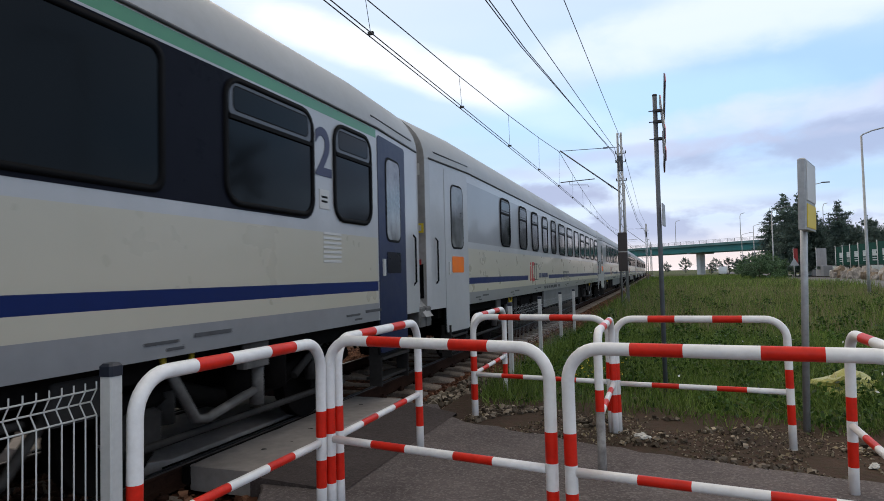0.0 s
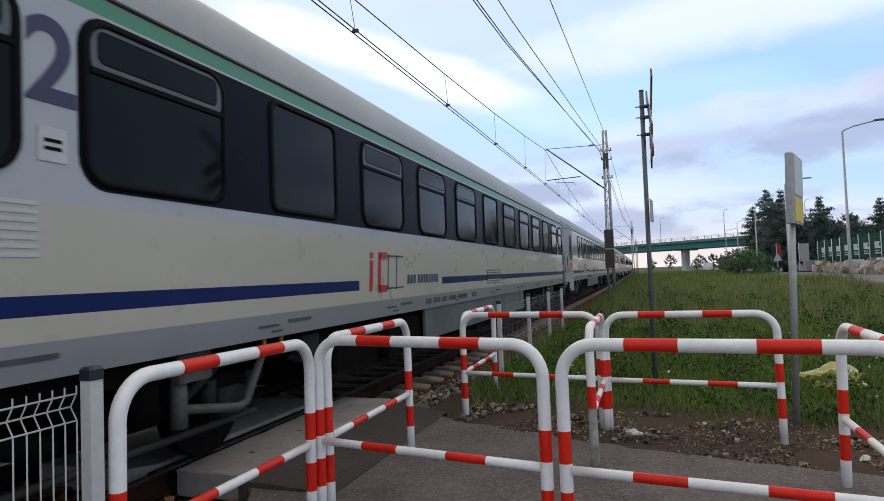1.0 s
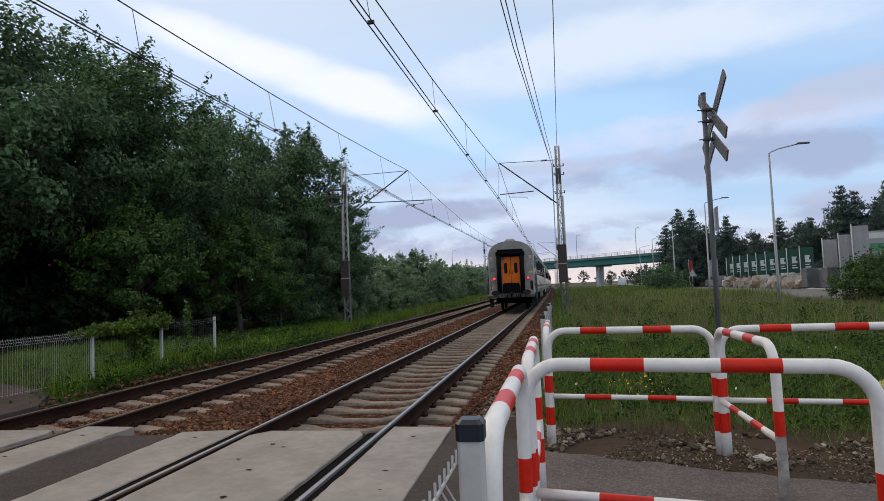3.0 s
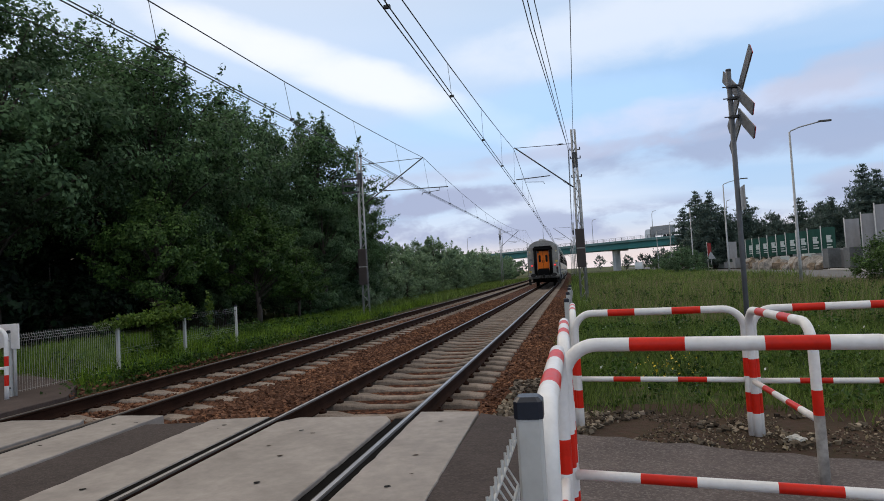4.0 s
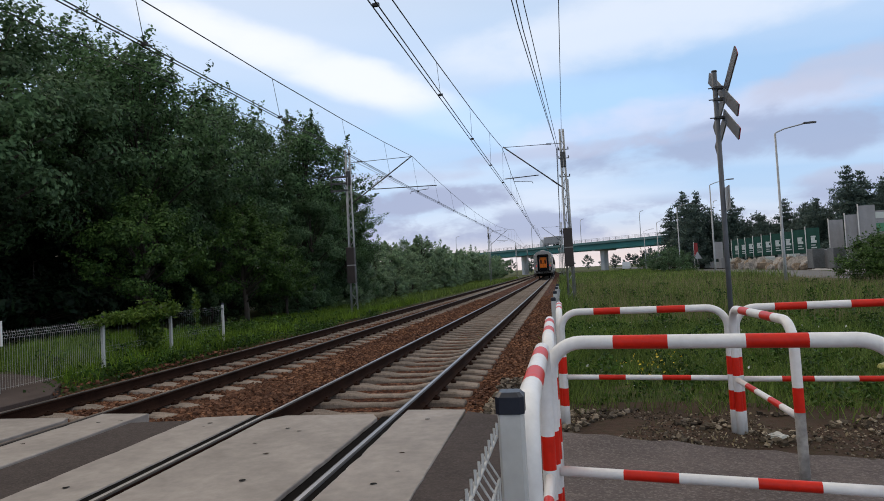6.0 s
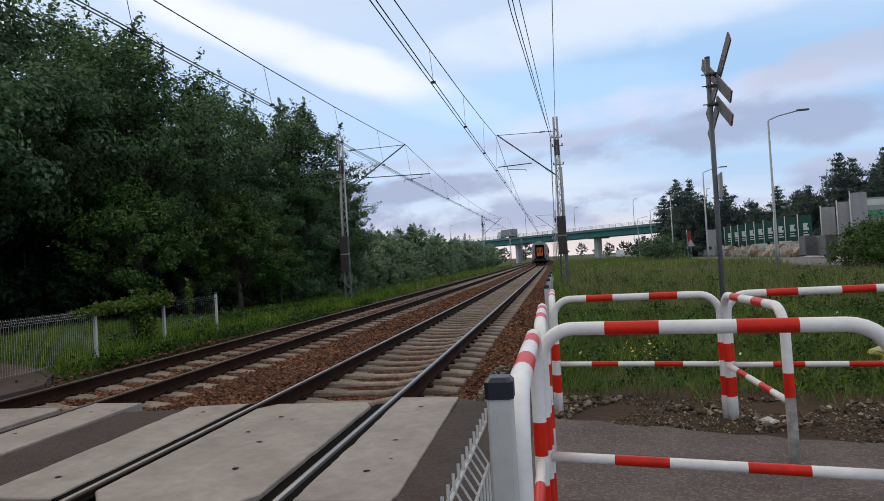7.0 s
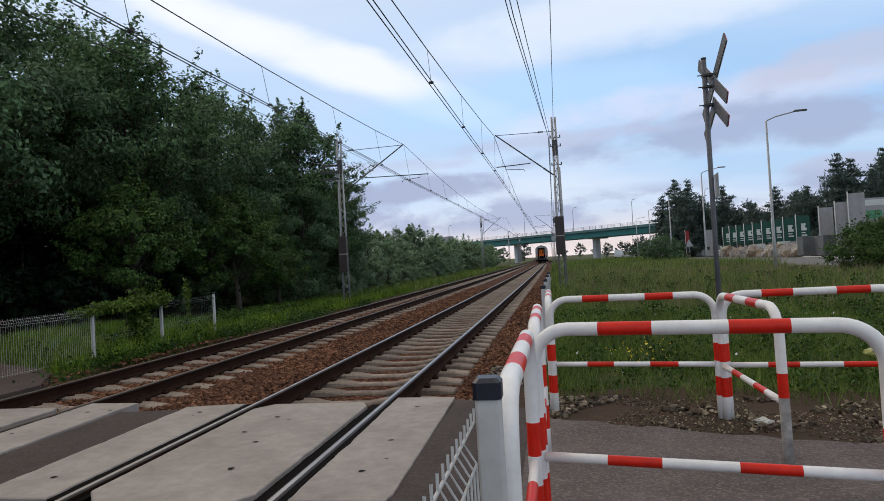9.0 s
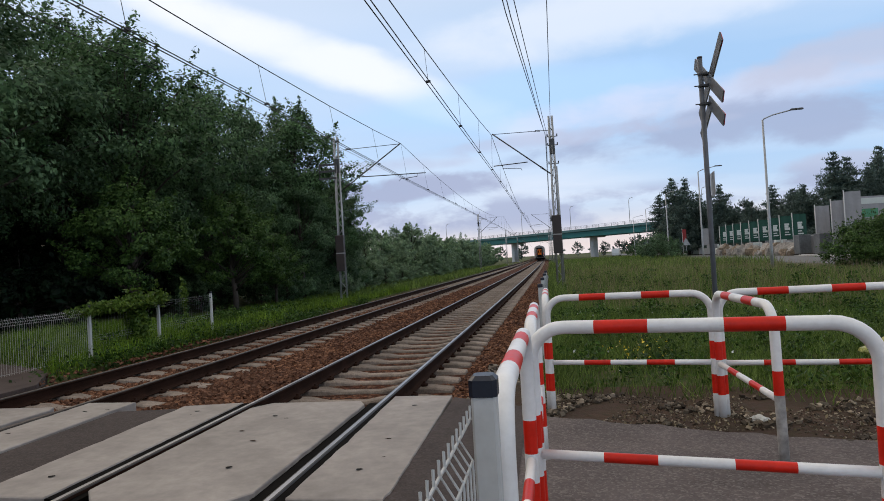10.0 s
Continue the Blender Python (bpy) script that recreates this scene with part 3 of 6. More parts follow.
# ---- level crossing ----
def slab(name, ring, z0, z1, mat, label="", parent=None, bevel=0.008):
    """A flat plate with a chamfered upper edge, from a plan outline."""
    n = len(ring)
    cx, cy = sum(p[0] for p in ring) / n, sum(p[1] for p in ring) / n
    ins = []
    for x, y in ring:
        d = math.hypot(x - cx, y - cy)
        ins.append((x + (cx - x) / d * bevel * 1.4, y + (cy - y) / d * bevel * 1.4))
    s = Shape()
    vs = [(x, y, z0) for x, y in ring] + [(x, y, z1 - bevel) for x, y in ring] + [(x, y, z1) for x, y in ins]
    fs = [tuple(range(2 * n, 3 * n))]
    for lv in (0, n):
        fs += [(lv + i, lv + (i + 1) % n, lv + n + (i + 1) % n, lv + n + i) for i in range(n)]
    s.add(vs, fs)
    return part(name, s, mat, parent, label)


def ragged(ax, ay, bx, by, amp, n=14):
    """Points from a to b along an uneven edge."""
    out = []
    for k in range(n + 1):
        f = k / n
        d = noise.noise(Vector((ax * 3 + f * 9, ay * 3, 4.2))) * amp if 0 < k < n else 0
        dx, dy = bx - ax, by - ay
        L = math.hypot(dx, dy)
        out.append((ax + dx * f - dy / L * d, ay + dy * f + dx / L * d))
    return out


def chipped(ring, amp=0.014, step=0.1):
    """An outline with worn, chipped edges."""
    out = []
    for (ax, ay), (bx, by) in zip(ring, ring[1:] + ring[:1]):
        L = math.hypot(bx - ax, by - ay)
        n = max(1, int(L / step))
        for k in range(n):
            f = k / n
            x, y = ax + (bx - ax) * f, ay + (by - ay) * f
            d = noise.noise(Vector((x * 6.1, y * 6.1, 1.7)))
            d = amp * (0.5 * d + 2.2 * max(0.0, d - 0.25))
            out.append((x - (by - ay) / L * d, y + (bx - ax) / L * d))
    return out


crossing = thing("level_crossing_deck", "pale concrete crossing panels laid between and beside the rails", "level crossing", kind="structure")
for cx in (T1, T2):
    slab("panel", chipped([(cx + 0.86, -2.9), (cx + 1.52, -2.9), (cx + 1.47, 0.02), (cx + 0.84, 0.04)], 0.016, 0.06), -0.2, 0.0, PANEL, "pale concrete outer crossing panel", crossing)
    slab("panel", chipped([(cx - 0.46, -2.98), (cx + 0.44, -2.98), (cx + 0.59, -2.78), (cx + 0.59, -0.30), (cx + 0.50, -0.13), (cx - 0.50, -0.15), (cx - 0.655, -0.36), (cx - 0.655, -2.76)], 0.006, 0.06), -0.2, -0.004, PANEL, "wide pale concrete panel between the rails", crossing)
    slab("panel", chipped([(cx - 1.5, -2.9), (cx - 0.875, -2.9), (cx - 0.875, -0.11), (cx - 1.52, -0.22)], 0.012, 0.06), -0.2, -0.002, PANEL, "pale concrete outer crossing panel", crossing)
    # Near-black strips fill the gaps and cover the panels' side walls.
    for x0, x1, top in ((-0.875, -0.795, -0.014), (-0.71, -0.655, -0.035), (0.59, 0.71, -0.04), (0.795, 0.86, -0.014)):
        part("rail_filler", Shape().box(((cx + (x0 + x1) / 2), -1.5, top - 0.07), (x1 - x0 + 0.01, 2.8, 0.14)), [UNDER], crossing, "near-black strip filling the gap beside the rail")
    hole = Shape()
    for hx, hy in ((1.18, -2.35), (1.15, -0.42), (-1.2, -0.5), (-1.18, -2.5), (0.15, -2.3), (-0.2, -0.75)):
        hole.add([(cx + hx + (0.026 + 0.006 * math.sin(3 * a + hx)) * math.cos(a), hy + (0.02 + 0.005 * math.cos(2 * a + hy)) * math.sin(a), 0.003) for a in [k * math.pi / 5 for k in range(10)]], [tuple(range(10))])
    part("lifting_hole", hole, BLACK, crossing, "dark lifting socket in the concrete")
    stain = Shape()
    for k in range(6):
        hx, hy, r = random.choice((-1.2, -0.1, 0.2, 1.15)) + random.uniform(-0.25, 0.25), random.uniform(-2.7, -0.3), random.uniform(0.008, 0.022)
        stain.add([(cx + hx + r * random.uniform(0.5, 2.4) * math.cos(a), hy + r * random.uniform(0.4, 1.2) * math.sin(a), 0.0032) for a in [m * math.pi / 4 for m in range(8)]], [tuple(range(8))])
    tagged(part("chips", stain, RUST, crossing), "small brown chips and stains in the concrete", kind="stuff")

path_between = slab("pavement", [(-2.24, -2.85), (-1.53, -2.85)] + [(-1.54, -0.3)] + [(-2.24, -0.38)], -0.25, -0.012, NEWASPHALT)
tagged(path_between, "dark asphalt strip between the two tracks", "pavement", kind="structure")
far_edge = ragged(14.5, -3.2, 7.0, -2.1, 0.12, 24)[:-1] + ragged(7.0, -2.1, 4.64, -1.50, 0.1, 12)[:-1] + ragged(4.64, -1.50, 2.5, -0.72, 0.1, 12) + [(2.1, -0.32), (1.9, 0.1)]
near_edge = [(1.53, -0.05), (1.56, -2.95)] + ragged(1.65, -3.05, 2.35, -4.2, 0.05, 6) + [(2.35, -9.5), (14.5, -9.5)]
path_main = slab("pavement", list(reversed(far_edge + near_edge)), -0.35, -0.06, ASPHALT, bevel=0.012)
tagged(path_main, "worn dark asphalt footpath through the safety barriers", "pavement", kind="structure")
ramp_side = Shape().add([(1.50, -2.98, -0.012), (2.3, -2.98, -0.054), (2.3, -0.36, -0.054), (1.50, -0.02, -0.012), (1.50, -2.98, -0.2), (2.3, -2.98, -0.2), (2.3, -0.36, -0.2), (1.50, -0.02, -0.2)], [(0, 1, 2, 3), (0, 4, 5, 1), (2, 6, 7, 3), (3, 7, 4, 0)])
tagged(part("pavement", ramp_side, NEWASPHALT), "dark asphalt ramp rising to the crossing panels", "pavement", kind="structure")
path_left = slab("pavement", [(-13, -2.2), (-5.35, -2.95), (-5.4, 1.9), (-6.2, 3.0), (-7.2, 3.75), (-8.5, 4.3), (-13, 5.0)], -0.3, -0.1, WORNPATH)
tagged(path_left, "grey asphalt path beyond the tracks", "pavement", kind="structure")
road = strip("road", lambda y: 17.6 + 0.035 * y, lambda y: 23.3 + 0.04 * y, [-60, -20, 0, 20, 40, 70, 110, 170, 260, 420], -0.05, ROAD, "grey asphalt road running beside the railway", "road", tall=0.2)
kerb = strip("kerb", lambda y: 23.6 + 0.04 * y, lambda y: 23.85 + 0.04 * y, [-60, 0, 40, 110, 260], 0.07, CONCRETE, "pale concrete kerb along the road", "kerb", tall=0.25)
yard = strip("yard_ground", lambda y: 24.5 + 0.045 * y, lambda y: 70.0, [20, 40, 70, 110], -0.02, SOIL, "bare trodden ground of a stone yard", "yard", tall=0.2)


# ---- barriers ----
def bands(a, b, reds):
    """Cuts of the stretch a..b at the paint's edges: [(position, colour index of the piece that begins there)]."""
    cuts = sorted({a, b, *[p for r in reds for p in r if a < p < b]})
    return cuts, [1 if any(r[0] <= (p + q) / 2 <= r[1] for r in reds) else 0 for p, q in zip(cuts, cuts[1:])]


BW, BH, BR = 1.48, 1.13, 0.17


def barrier_meshes(worn=False):
    pts, mats = [], []

    def go(p, m):
        pts.append(p)
        if m is not None:
            mats.append(m)

    reds_post = ((0.23, 0.40), (0.54, 0.70))
    cuts, cols = bands(0.0, BH - BR, reds_post)
    for c, m in zip(cuts, cols):
        go((0, 0, c), m)
    for k in range(8):
        a = math.pi / 2 * k / 8
        go((BR - BR * math.cos(a), 0, BH - BR + BR * math.sin(a)), 0)
    cuts, cols = bands(BR, BW - BR, ((0.32, 0.565), (0.89, 1.135)))
    for c, m in zip(cuts, cols):
        go((c, 0, BH), m)
    for k in range(8):
        a = math.pi / 2 * k / 8
        go((BW - BR + BR * math.sin(a), 0, BH - BR + BR * math.cos(a)), 0)
    cuts, cols = bands(0.0, BH - BR, reds_post)
    for c, m in zip(reversed(cuts), list(reversed(cols)) + [None]):
        go((BW, 0, c), 2 if worn and m is not None and c <= 0.55 else m)
    f = Shape().tube(pts, 0.033, n=16, mats=mats).mesh("frame", [WHITE, RED, OLDPAINT])
    cuts, cols = bands(0.03, BW - 0.03, ((0.33, 0.575), (0.90, 1.145)))
    b = Shape().tube([(c, 0, 0.505) for c in cuts], 0.024, n=12, mats=cols).mesh("crossbar", [WHITE, RED])
    foot = Shape().tube([(0, 0, -0.04), (0, 0, 0.012), (0, 0, 0.02)], 0.05, n=10, rs=(0.07, 0.062, 0.036))
    return f, b, foot.mesh("foot", [CONCRETE])


def build_barriers():
    f, b, foot = barrier_meshes()
    first = thing("safety_barrier", "red and white banded tubular steel pedestrian barrier", "barrier", "barriers of the crossing chicane")
    part("frame", f, None, first)
    part("crossbar", b, None, first)
    for x in (0, BW):
        part("foot", foot, None, first, "small concrete footing in the ground", at=(x, 0, 0))
    places = [(2.484, -3.485, -0.047, -10.8), (4.045, -3.80, -0.04, -9.6), (2.535, -0.405, -0.115, -10.0), (4.062, -0.672, -0.12, -9.9),
              (2.463, -3.57, -0.052, -89.8), (2.495, -3.39, -0.052, 90.8), (4.03, -0.70, -0.12, -89.6), (2.51, -0.36, -0.12, 90.3), (5.68, -2.10, -0.11, -90.5),
              (-6.40, 1.78, -0.12, 176.0)]
    first.matrix_basis = pose(places[0][0], places[0][1], places[0][2], 0, 0, places[0][3])
    for x, y, z, a in places[1:]:
        o = copy_thing(first, pose(x, y, z, random.uniform(-0.6, 0.6), random.uniform(-0.6, 0.6), a))
        if (x, y) == (4.03, -0.70):
            next(c for c in o.children if c.name.startswith("frame")).data = barrier_meshes(True)[0]
            tagged(o, "red and white tubular barrier with one peeling worn post")


build_barriers()


# ---- mesh fences ----
def mesh_panel(length, height, pitch=0.05, r=0.0028, folds=2):
    """Welded wire panel along +x with two folded bands and spikes on top."""
    s = Shape()
    n = int(length / pitch)
    bandz = [height - 0.03, height - 0.13, height - 0.55, height - 0.65]
    for k in range(n + 1):
        x = k * pitch
        z = [0.03, bandz[3], (bandz[3] + bandz[2]) / 2, bandz[2], bandz[1], (bandz[0] + bandz[1]) / 2, bandz[0], height]
        o = [0, 0, 0.03 if folds > 1 else 0, 0, 0, 0.03, 0, 0]
        s.tube([(x, -oo, zz) for oo, zz in zip(o, z)], r, n=5, caps=False)
    for z, o in ((0.06, 0), *(((bandz[3], 0), ((bandz[3] + bandz[2]) / 2, 0.03), (bandz[2], 0)) if folds > 1 else ()), (bandz[1], 0), ((bandz[0] + bandz[1]) / 2, 0.03), (bandz[0], 0)):
        s.tube([(0, -o, z), (length, -o, z)], r * 1.2, n=5)
    return s


def fence_post(height, w=0.06):
    return Shape().box((0, 0, height / 2), (w, w, height), bevel=0.006)


def build_fence(name, label, points, z0, height, pitch=0.05, caps=True, fine_from=99, group=""):
    fence = thing(name, label, "mesh fence", group)
    post = fence_post(height).mesh("post", [FENCE_WHITE])
    cap = Shape().box((0, 0, 0.012), (0.068, 0.068, 0.05), bevel=0.01).mesh("cap", [CAP])
    for k, (x, y) in enumerate(points):
        part("post", post, None, fence, at=(x, y, z0))
        if caps:
            part("cap", cap, None, fence, "dark plastic post cap", at=(x, y, z0 + height))
        if k + 1 < len(points):
            x2, y2 = points[k + 1]
            L, a = math.hypot(x2 - x, y2 - y), math.degrees(math.atan2(y2 - y, x2 - x))
            part("mesh_panel", mesh_panel(L - 0.08, height - 0.06, pitch, 0.0031 if x > 0 else 0.002, 2 if x > 0 else 1) if k < fine_from else mesh_panel(L - 0.08, height - 0.06, 0.1, 0.0013), [FENCE_WHITE if k < fine_from else STEEL], fence, at=pose(x, y, z0 + 0.03, 0, 0, a) @ Matrix.Translation((0.04, -0.032, 0)))
        if x < 0:
            for z in (0.16, height - 0.13):
                part("clamp_band", Shape().box((0, 0, z), (0.052, 0.066, 0.03)), [DARKSTEEL], fence, "dark clamp round the post", at=(x, y, z0))
        for z in (0.3, 0.88):
            if z < height and x > 0:
                part("clamp", Shape().box((0, -0.035, z), (0.03, 0.03, 0.022), bevel=0.004).tube([(0, -0.035, z), (0.0, -0.075, z)], 0.006, n=6), [DARKSTEEL], fence, at=pose(x, y, z0, 0, 0, -90))
    return fence


build_fence("mesh_fence", "white welded mesh fence with square posts and dark caps", [(2.442, -5.13), (2.43, -7.63), (2.42, -10.13)], -0.05, 1.175, group="white mesh fences")
build_fence("mesh_fence", "white welded mesh fence beside the track", [(2.43, 1.80), (2.42, 4.16), (2.42, 6.55), (2.42, 8.7)], -0.15, 1.18, fine_from=0, group="white mesh fences")
build_fence("mesh_fence", "white welded mesh fence overgrown by climbing plants", [(-6.55, 2.0), (-6.55, 4.48), (-6.65, 6.85), (-6.89, 9.6)], -0.12, 1.06, fine_from=1, group="white mesh fences")


# ---- train ----
COACH = 26.1
PROFILE = [(1.41, 3.20)] + [(1.41 * math.cos(a) ** 0.86, 3.20 + 0.85 * math.sin(a) ** 0.97) for a in [k * math.pi / 20 for k in range(1, 10)]] + [(0.0, 4.05)]


def text_mesh(words, size, mat):
    cu = bpy.data.curves.new("lettering", "FONT")
    cu.body, cu.size, cu.extrude, cu.offset = words, size, 0.002, size * 0.019
    tmp = bpy.data.objects.new("lettering", cu)
    scene.collection.objects.link(tmp)
    bpy.context.view_layer.update()
    me = bpy.data.meshes.new_from_object(tmp)
    bpy.data.objects.remove(tmp)
    me.materials.clear()
    me.materials.append(mat)
    return me


def coach_body(last):
    """Sides in painted bands, as one shell."""
    s = Shape()
    ys = [0.0, 0.12, 1.66, 2.85, 6.68, 9.66, 23.25, COACH - 1.66, COACH - 0.12, COACH]
    zs = [0.98, 1.18, 1.32, 1.43, 1.93, 2.04, 3.06, 3.10, 3.20]
    half = {0.0: 1.27, 0.12: 1.30, COACH - 0.12: 1.30, COACH: 1.27}
    names = [GREY, MIDGREY, CREAM, BLUE, BAND, GREEN]
    for sx in (1, -1):
        for i in range(len(ys) - 1):
            ym = (ys[i] + ys[i + 1]) / 2
            for j in range(len(zs) - 1):
                end = ym < 1.66 or ym > COACH - 1.66
                m = (1, 2, 3, 2, 0, 0, 0, 5)[j]
                if j == 2 and 6.68 < ym < 9.66:
                    m = 2
                if not last and j == 5:
                    m = 1
                if not last and j == 7:
                    m = 0
                if end:
                    m = 0
                a, b = half.get(ys[i], 1.41), half.get(ys[i + 1], 1.41)
                p = [(sx * a, ys[i], zs[j]), (sx * b, ys[i + 1], zs[j]), (sx * b, ys[i + 1], zs[j + 1]), (sx * a, ys[i], zs[j + 1])]
                s.add(p, [(0, 1, 2, 3) if sx > 0 else (3, 2, 1, 0)], m)
    s.add([(x, y, 0.98) for x, y in ((-1.26, 0), (1.26, 0), (1.40, 1.66), (1.40, COACH - 1.66), (1.26, COACH), (-1.26, COACH), (-1.40, COACH - 1.66), (-1.40, 1.66))], [tuple(reversed(range(8)))], 1)
    return s.mesh("body", names)


def coach_roof():
    s = Shape()
    ring = [(-x, z) for x, z in PROFILE] + [(x, z) for x, z in reversed(PROFILE[:-1])]
    n = len(ring)
    ys = [0.0, 0.12] + [1.66 + k * (COACH - 3.32) / 8 for k in range(9)] + [COACH - 0.12, COACH]
    vs = []
    for y in ys:
        k = 0.965 if y in (0.0, COACH) else (0.985 if y in (0.12, COACH - 0.12) else 1.0)
        w = 0.901 if y in (0.0, COACH) else 0.922 if y in (0.12, COACH - 0.12) else 1.0
        vs += [(x * w, y, 3.20 + (z - 3.20) * k) for x, z in ring]
    fs = [(j * n + i, (j + 1) * n + i, (j + 1) * n + i + 1, j * n + i + 1) for j in range(len(ys) - 1) for i in range(n - 1)]
    s.add(vs, fs, 0, True)
    for sx in (1, -1):
        s.tube([(sx * 1.30, 0.1, 3.22), (sx * 1.415, 1.66, 3.225), (sx * 1.415, COACH - 1.66, 3.225), (sx * 1.30, COACH - 0.1, 3.22)], 0.015, 1, 6)
        s.tube([(sx * 1.30, 0.3, 3.345), (sx * 1.395, 1.75, 3.345)], 0.012, 1, 6)
        s.tube([(sx * 1.395, COACH - 1.75, 3.345), (sx * 1.30, COACH - 0.3, 3.345)], 0.012, 1, 6)
    for y in (0.55, COACH - 0.55):
        s.box((0, y, 4.06), (0.62, 0.7, 0.20), 0, bevel=0.09)
    for k in range(6):
        s.box((0, 3.5 + k * 3.8, 4.05), (0.34, 0.5, 0.10), 0, bevel=0.05)
    return s.mesh("roof", [ROOF, DARKSTEEL])


def window_meshes(w, h, r, bar):
    ring, inner = rounded(w, h, r, 5), rounded(w - 0.09, h - 0.09, r * 0.75, 5)
    s = Shape()
    n = len(ring)
    vs = [(0.0, *p) for p in ring] + [(0.018, *p) for p in ring] + [(0.018, *p) for p in inner] + [(0.0, *p) for p in inner]
    fs = []
    for lv in (0, n, 2 * n):
        fs += [(lv + i, lv + (i + 1) % n, lv + n + (i + 1) % n, lv + n + i) for i in range(n)]
    s.add(vs, fs, 0, True)
    if bar:
        s.box((0.014, 0, h * 0.18), (0.02, w - 0.1, 0.035))
        s.prism(rounded(w - 0.11, h * 0.30, 0.07, 3, 0, h * 0.325), "x", 0.004, 0.012, 1)
        s.prism(rounded(w - 0.20, h * 0.20, 0.05, 3, 0, h * 0.33), "x", 0.004, 0.0125, 0)
    frame_ = s.mesh("window_frame", [BLACK, ALUFRAME])
    pane = Shape().prism(inner, "x", -0.01, 0.006)
    if bar:
        pane.prism(rounded(w - 0.22, h * 0.18, 0.04, 3, 0, h * 0.33), "x", 0.004, 0.0135)
    return frame_, pane.mesh("pane", [GLASS])


def side_pose(y, z, side, out=1.412):
    return pose(out * side, y, z, 0, 0, 0 if side > 0 else 180)


def coach_door(body_mat, sticker):
    s = Shape()
    s.prism(rounded(0.98, 2.56, 0.05, 2), "x", -0.02, 0.012, 0)
    s.prism(rounded(1.04, 2.62, 0.06, 2), "x", -0.02, 0.004, 1)
    s.box((0.02, -0.36, -0.28), (0.03, 0.05, 0.20), 2)
    leaf = s.mesh("door", [body_mat, BLACK, FENCE_WHITE])
    g = Shape().prism(rounded(0.48, 0.98, 0.1, 4, 0.02, 0.55), "x", 0.0, 0.020).mesh("pane", [CLEARGLASS])
    rim = Shape().prism(rounded(0.54, 1.04, 0.12, 4, 0.02, 0.55), "x", 0.0, 0.016).mesh("window_frame", [BLACK])
    plate = Shape().prism(rounded(0.5, 0.26, 0.03, 2, 0.02, -0.22), "x", 0.0, 0.017).mesh("plate", [sticker])
    return leaf, g, rim, plate


def bogie():
    """Two axles in a dark frame with springs and dampers."""
    fr = Shape()
    for sx in (-1, 1):
        fr.tube([(sx * 1.0, -1.75, 0.62), (sx * 1.0, -0.9, 0.66), (sx * 1.0, -0.45, 0.52), (sx * 1.0, 0.45, 0.52), (sx * 1.0, 0.9, 0.66), (sx * 1.0, 1.75, 0.62)], 0.085, 0, 6)
        for y in (-1.28, 1.28):
            fr.box((sx * 1.03, y, 0.46), (0.18, 0.34, 0.26), 1, bevel=0.04)
            for d in (-0.26, 0.26):
                fr.tube([(sx * 1.03, y + d, 0.44), (sx * 1.03, y + d, 0.68)], 0.07, 1, 8)
        fr.tube([(sx * 1.08, -0.25, 0.5), (sx * 1.08, -0.25, 0.95)], 0.13, 0, 10)
        fr.tube([(sx * 1.08, 0.25, 0.5), (sx * 1.08, 0.25, 0.95)], 0.13, 0, 10)
        fr.tube([(sx * 1.12, 0.55, 0.55), (sx * 1.12, 1.05, 0.82)], 0.04, 1, 8)
        fr.tube([(sx * 1.14, -1.5, 0.34), (sx * 1.14, 1.5, 0.34)], 0.03, 1, 6)
    fr.box((0, 0, 0.6), (1.9, 0.5, 0.22))
    wh = Shape()
    for sx in (-1, 1):
        ring = [(0.46 * math.cos(a), 0.46 * math.sin(a)) for a in [k * math.pi / 14 for k in range(28)]]
        wh.prism([(p, q + 0.46) for p, q in ring], "x", sx * 0.7525 - 0.065, sx * 0.7525 + 0.065)
    wh.tube([(-1.0, 0, 0.46), (1.0, 0, 0.46)], 0.08, 0, 10)
    return fr.mesh("bogie_frame", [UNDER, UNDERGREY]), wh.mesh("wheelset", [UNDER])


BOGIE, WHEELSET = bogie()


